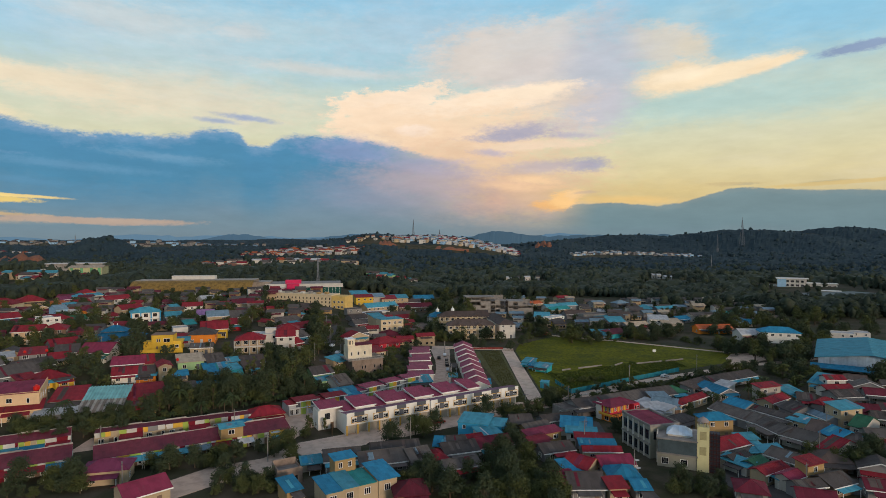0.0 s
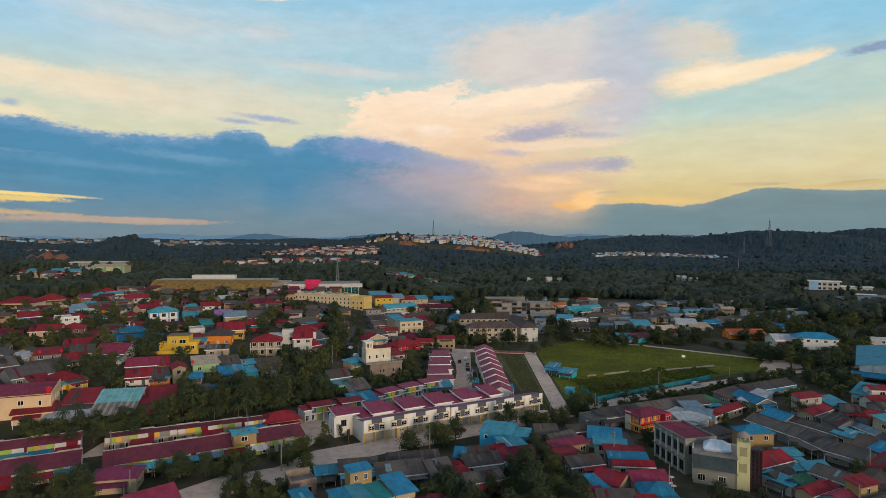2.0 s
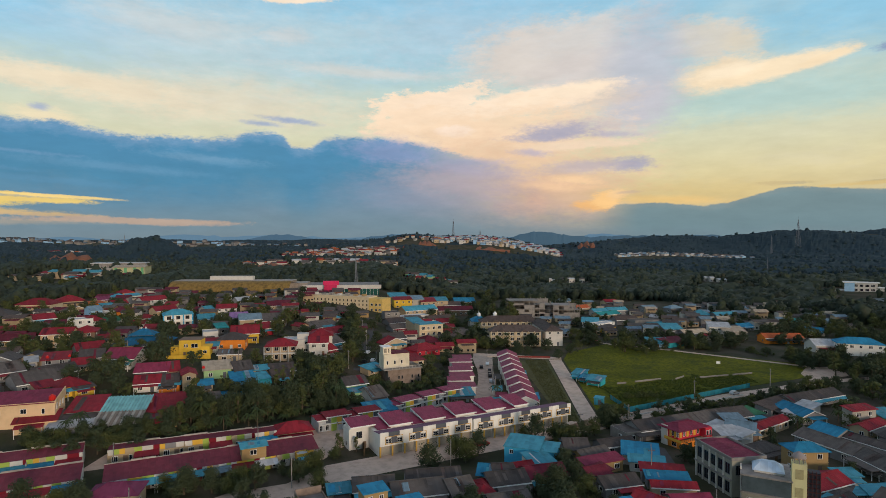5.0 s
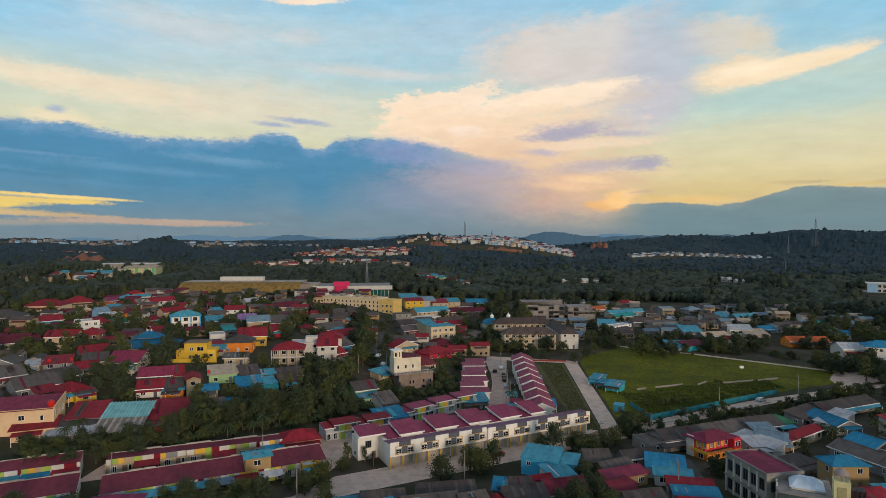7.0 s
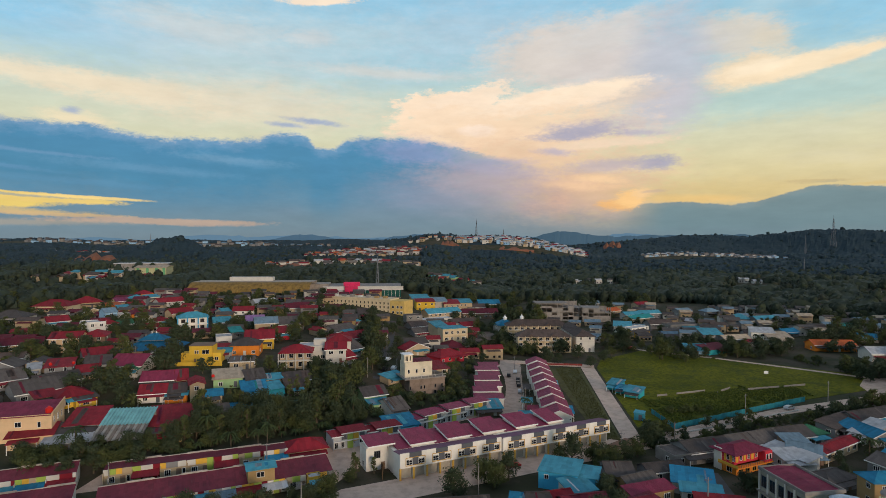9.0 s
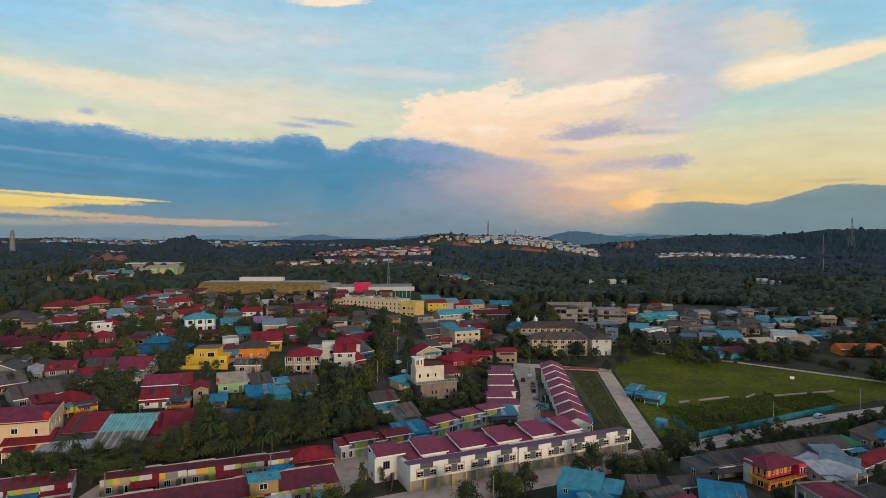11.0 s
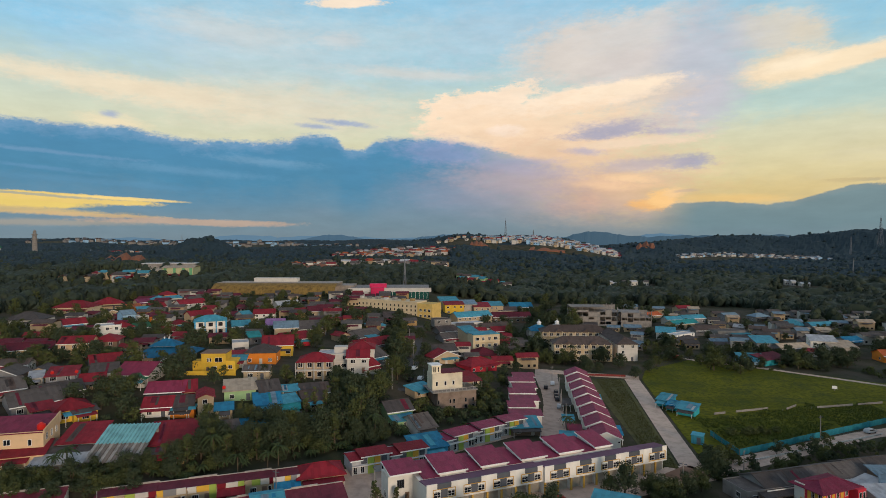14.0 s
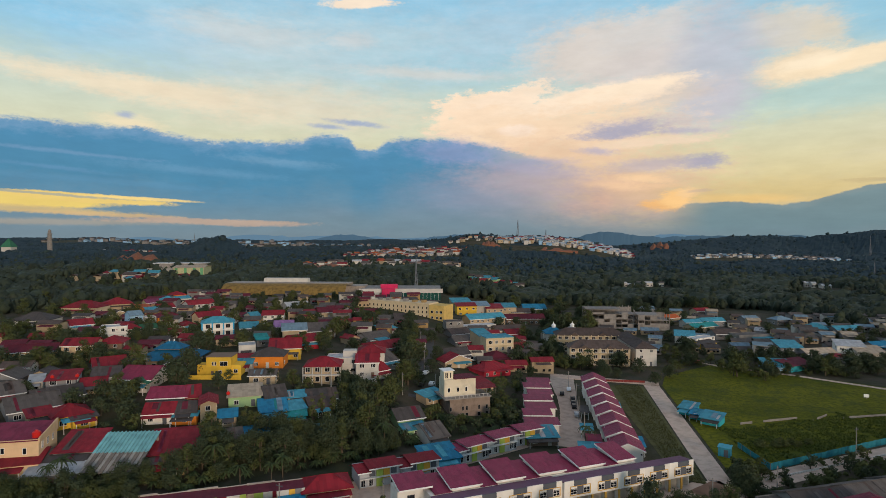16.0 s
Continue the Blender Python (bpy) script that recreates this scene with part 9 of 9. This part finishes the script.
def canopy(name, near, far, a0, a1, mat, cols, rows, keep):
    """The unbroken roof of leaves over the farthest hills: a rough sheet of crowns."""
    s = Solid()
    ok = []
    for j in range(rows + 1):
        r = near * (far / near) ** (j / rows)
        for i in range(cols + 1):
            a = radians(a0 + (a1 - a0) * i / cols)
            x, y = r * math.sin(a), r * math.cos(a) - 6
            q = noise.noise((x / 13, y / 13, 1.0)) * 3.4 + noise.noise((x / 5.5, y / 5.5, 7.0)) * 2.4 + noise.noise((x / 60, y / 60, 3.0)) * 3
            ok.append(keep(x, y, r))
            s.v.append((x, y, land(x, y) + ((7 + q + 4 * noise.noise((x / 26, y / 26, 9.0))) * min(1.0, 0.6 + (r - near) / 160) if ok[-1] else -2.0)))
    n_ = cols + 1
    s.f = [(j * n_ + i, j * n_ + i + 1, (j + 1) * n_ + i + 1, (j + 1) * n_ + i) for j in range(rows) for i in range(cols)]
    s.m = [0] * len(s.f)
    tagged(new(name, s.mesh(name, mat)), "closed dark canopy of woods over the far hills", "trees", "", "stuff")


def in_village(x, y, r):
    """Whether a village lies here or just behind, which trees would hide."""
    for x0, y0, x1, y1, sp in CLEARED:
        ln = math.hypot(x1 - x0, y1 - y0)
        ux, uy = (x1 - x0) / ln, (y1 - y0) / ln
        u, v = (x - x0) * ux + (y - y0) * uy, -(x - x0) * uy + (y - y0) * ux
        if -10 < u < ln + 10 and -sp - 70 < v < sp * 0.9:
            return True
    return False


def beyond(x, y, r):
    if r < 620 and not is_free(x, y, 4):
        return False
    if in_village(x, y, r) and (int(x * 13 + y * 7) % 9):
        return False
    if 395 < x < 480 and 505 < y < 575:
        return False
    return y > 600 + max(0, -x - 100) * -0.25 or (x < -225 and y > 560 + (x + 225) * 2.0) or (x > 230 and y > 415 + max(0, 330 - x) * 0.8)


# aerial haze over the far hills is mixed into this leaf colour as blue
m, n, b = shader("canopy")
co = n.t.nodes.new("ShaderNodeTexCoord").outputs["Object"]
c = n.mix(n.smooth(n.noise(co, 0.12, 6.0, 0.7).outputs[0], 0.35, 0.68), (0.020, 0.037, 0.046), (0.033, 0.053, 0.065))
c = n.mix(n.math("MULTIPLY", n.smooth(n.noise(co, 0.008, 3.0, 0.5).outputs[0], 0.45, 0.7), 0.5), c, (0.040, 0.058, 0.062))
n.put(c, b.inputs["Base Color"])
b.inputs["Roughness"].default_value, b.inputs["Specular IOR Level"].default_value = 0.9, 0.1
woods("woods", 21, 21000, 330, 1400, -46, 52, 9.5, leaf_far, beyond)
woods("woods", 22, 10000, 950, 2700, -46, 52, 10.5, leaf_ridge_hazed, lambda x, y, r: not in_village(x, y, r))
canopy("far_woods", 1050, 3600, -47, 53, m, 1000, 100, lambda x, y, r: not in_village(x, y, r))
canopy("woods", 430, 1060, -47, 53, leaf_far, 900, 150, lambda x, y, r: beyond(x, y, r) and beyond(x, y - 12, r) and beyond(x - 8, y, r) and beyond(x + 8, y, r))
plant()
for kinds in (*TREES.values(), *FAR_TREES.values()):
    for proto in kinds:
        for o in (*proto.children_recursive, proto):
            bpy.data.objects.remove(o)
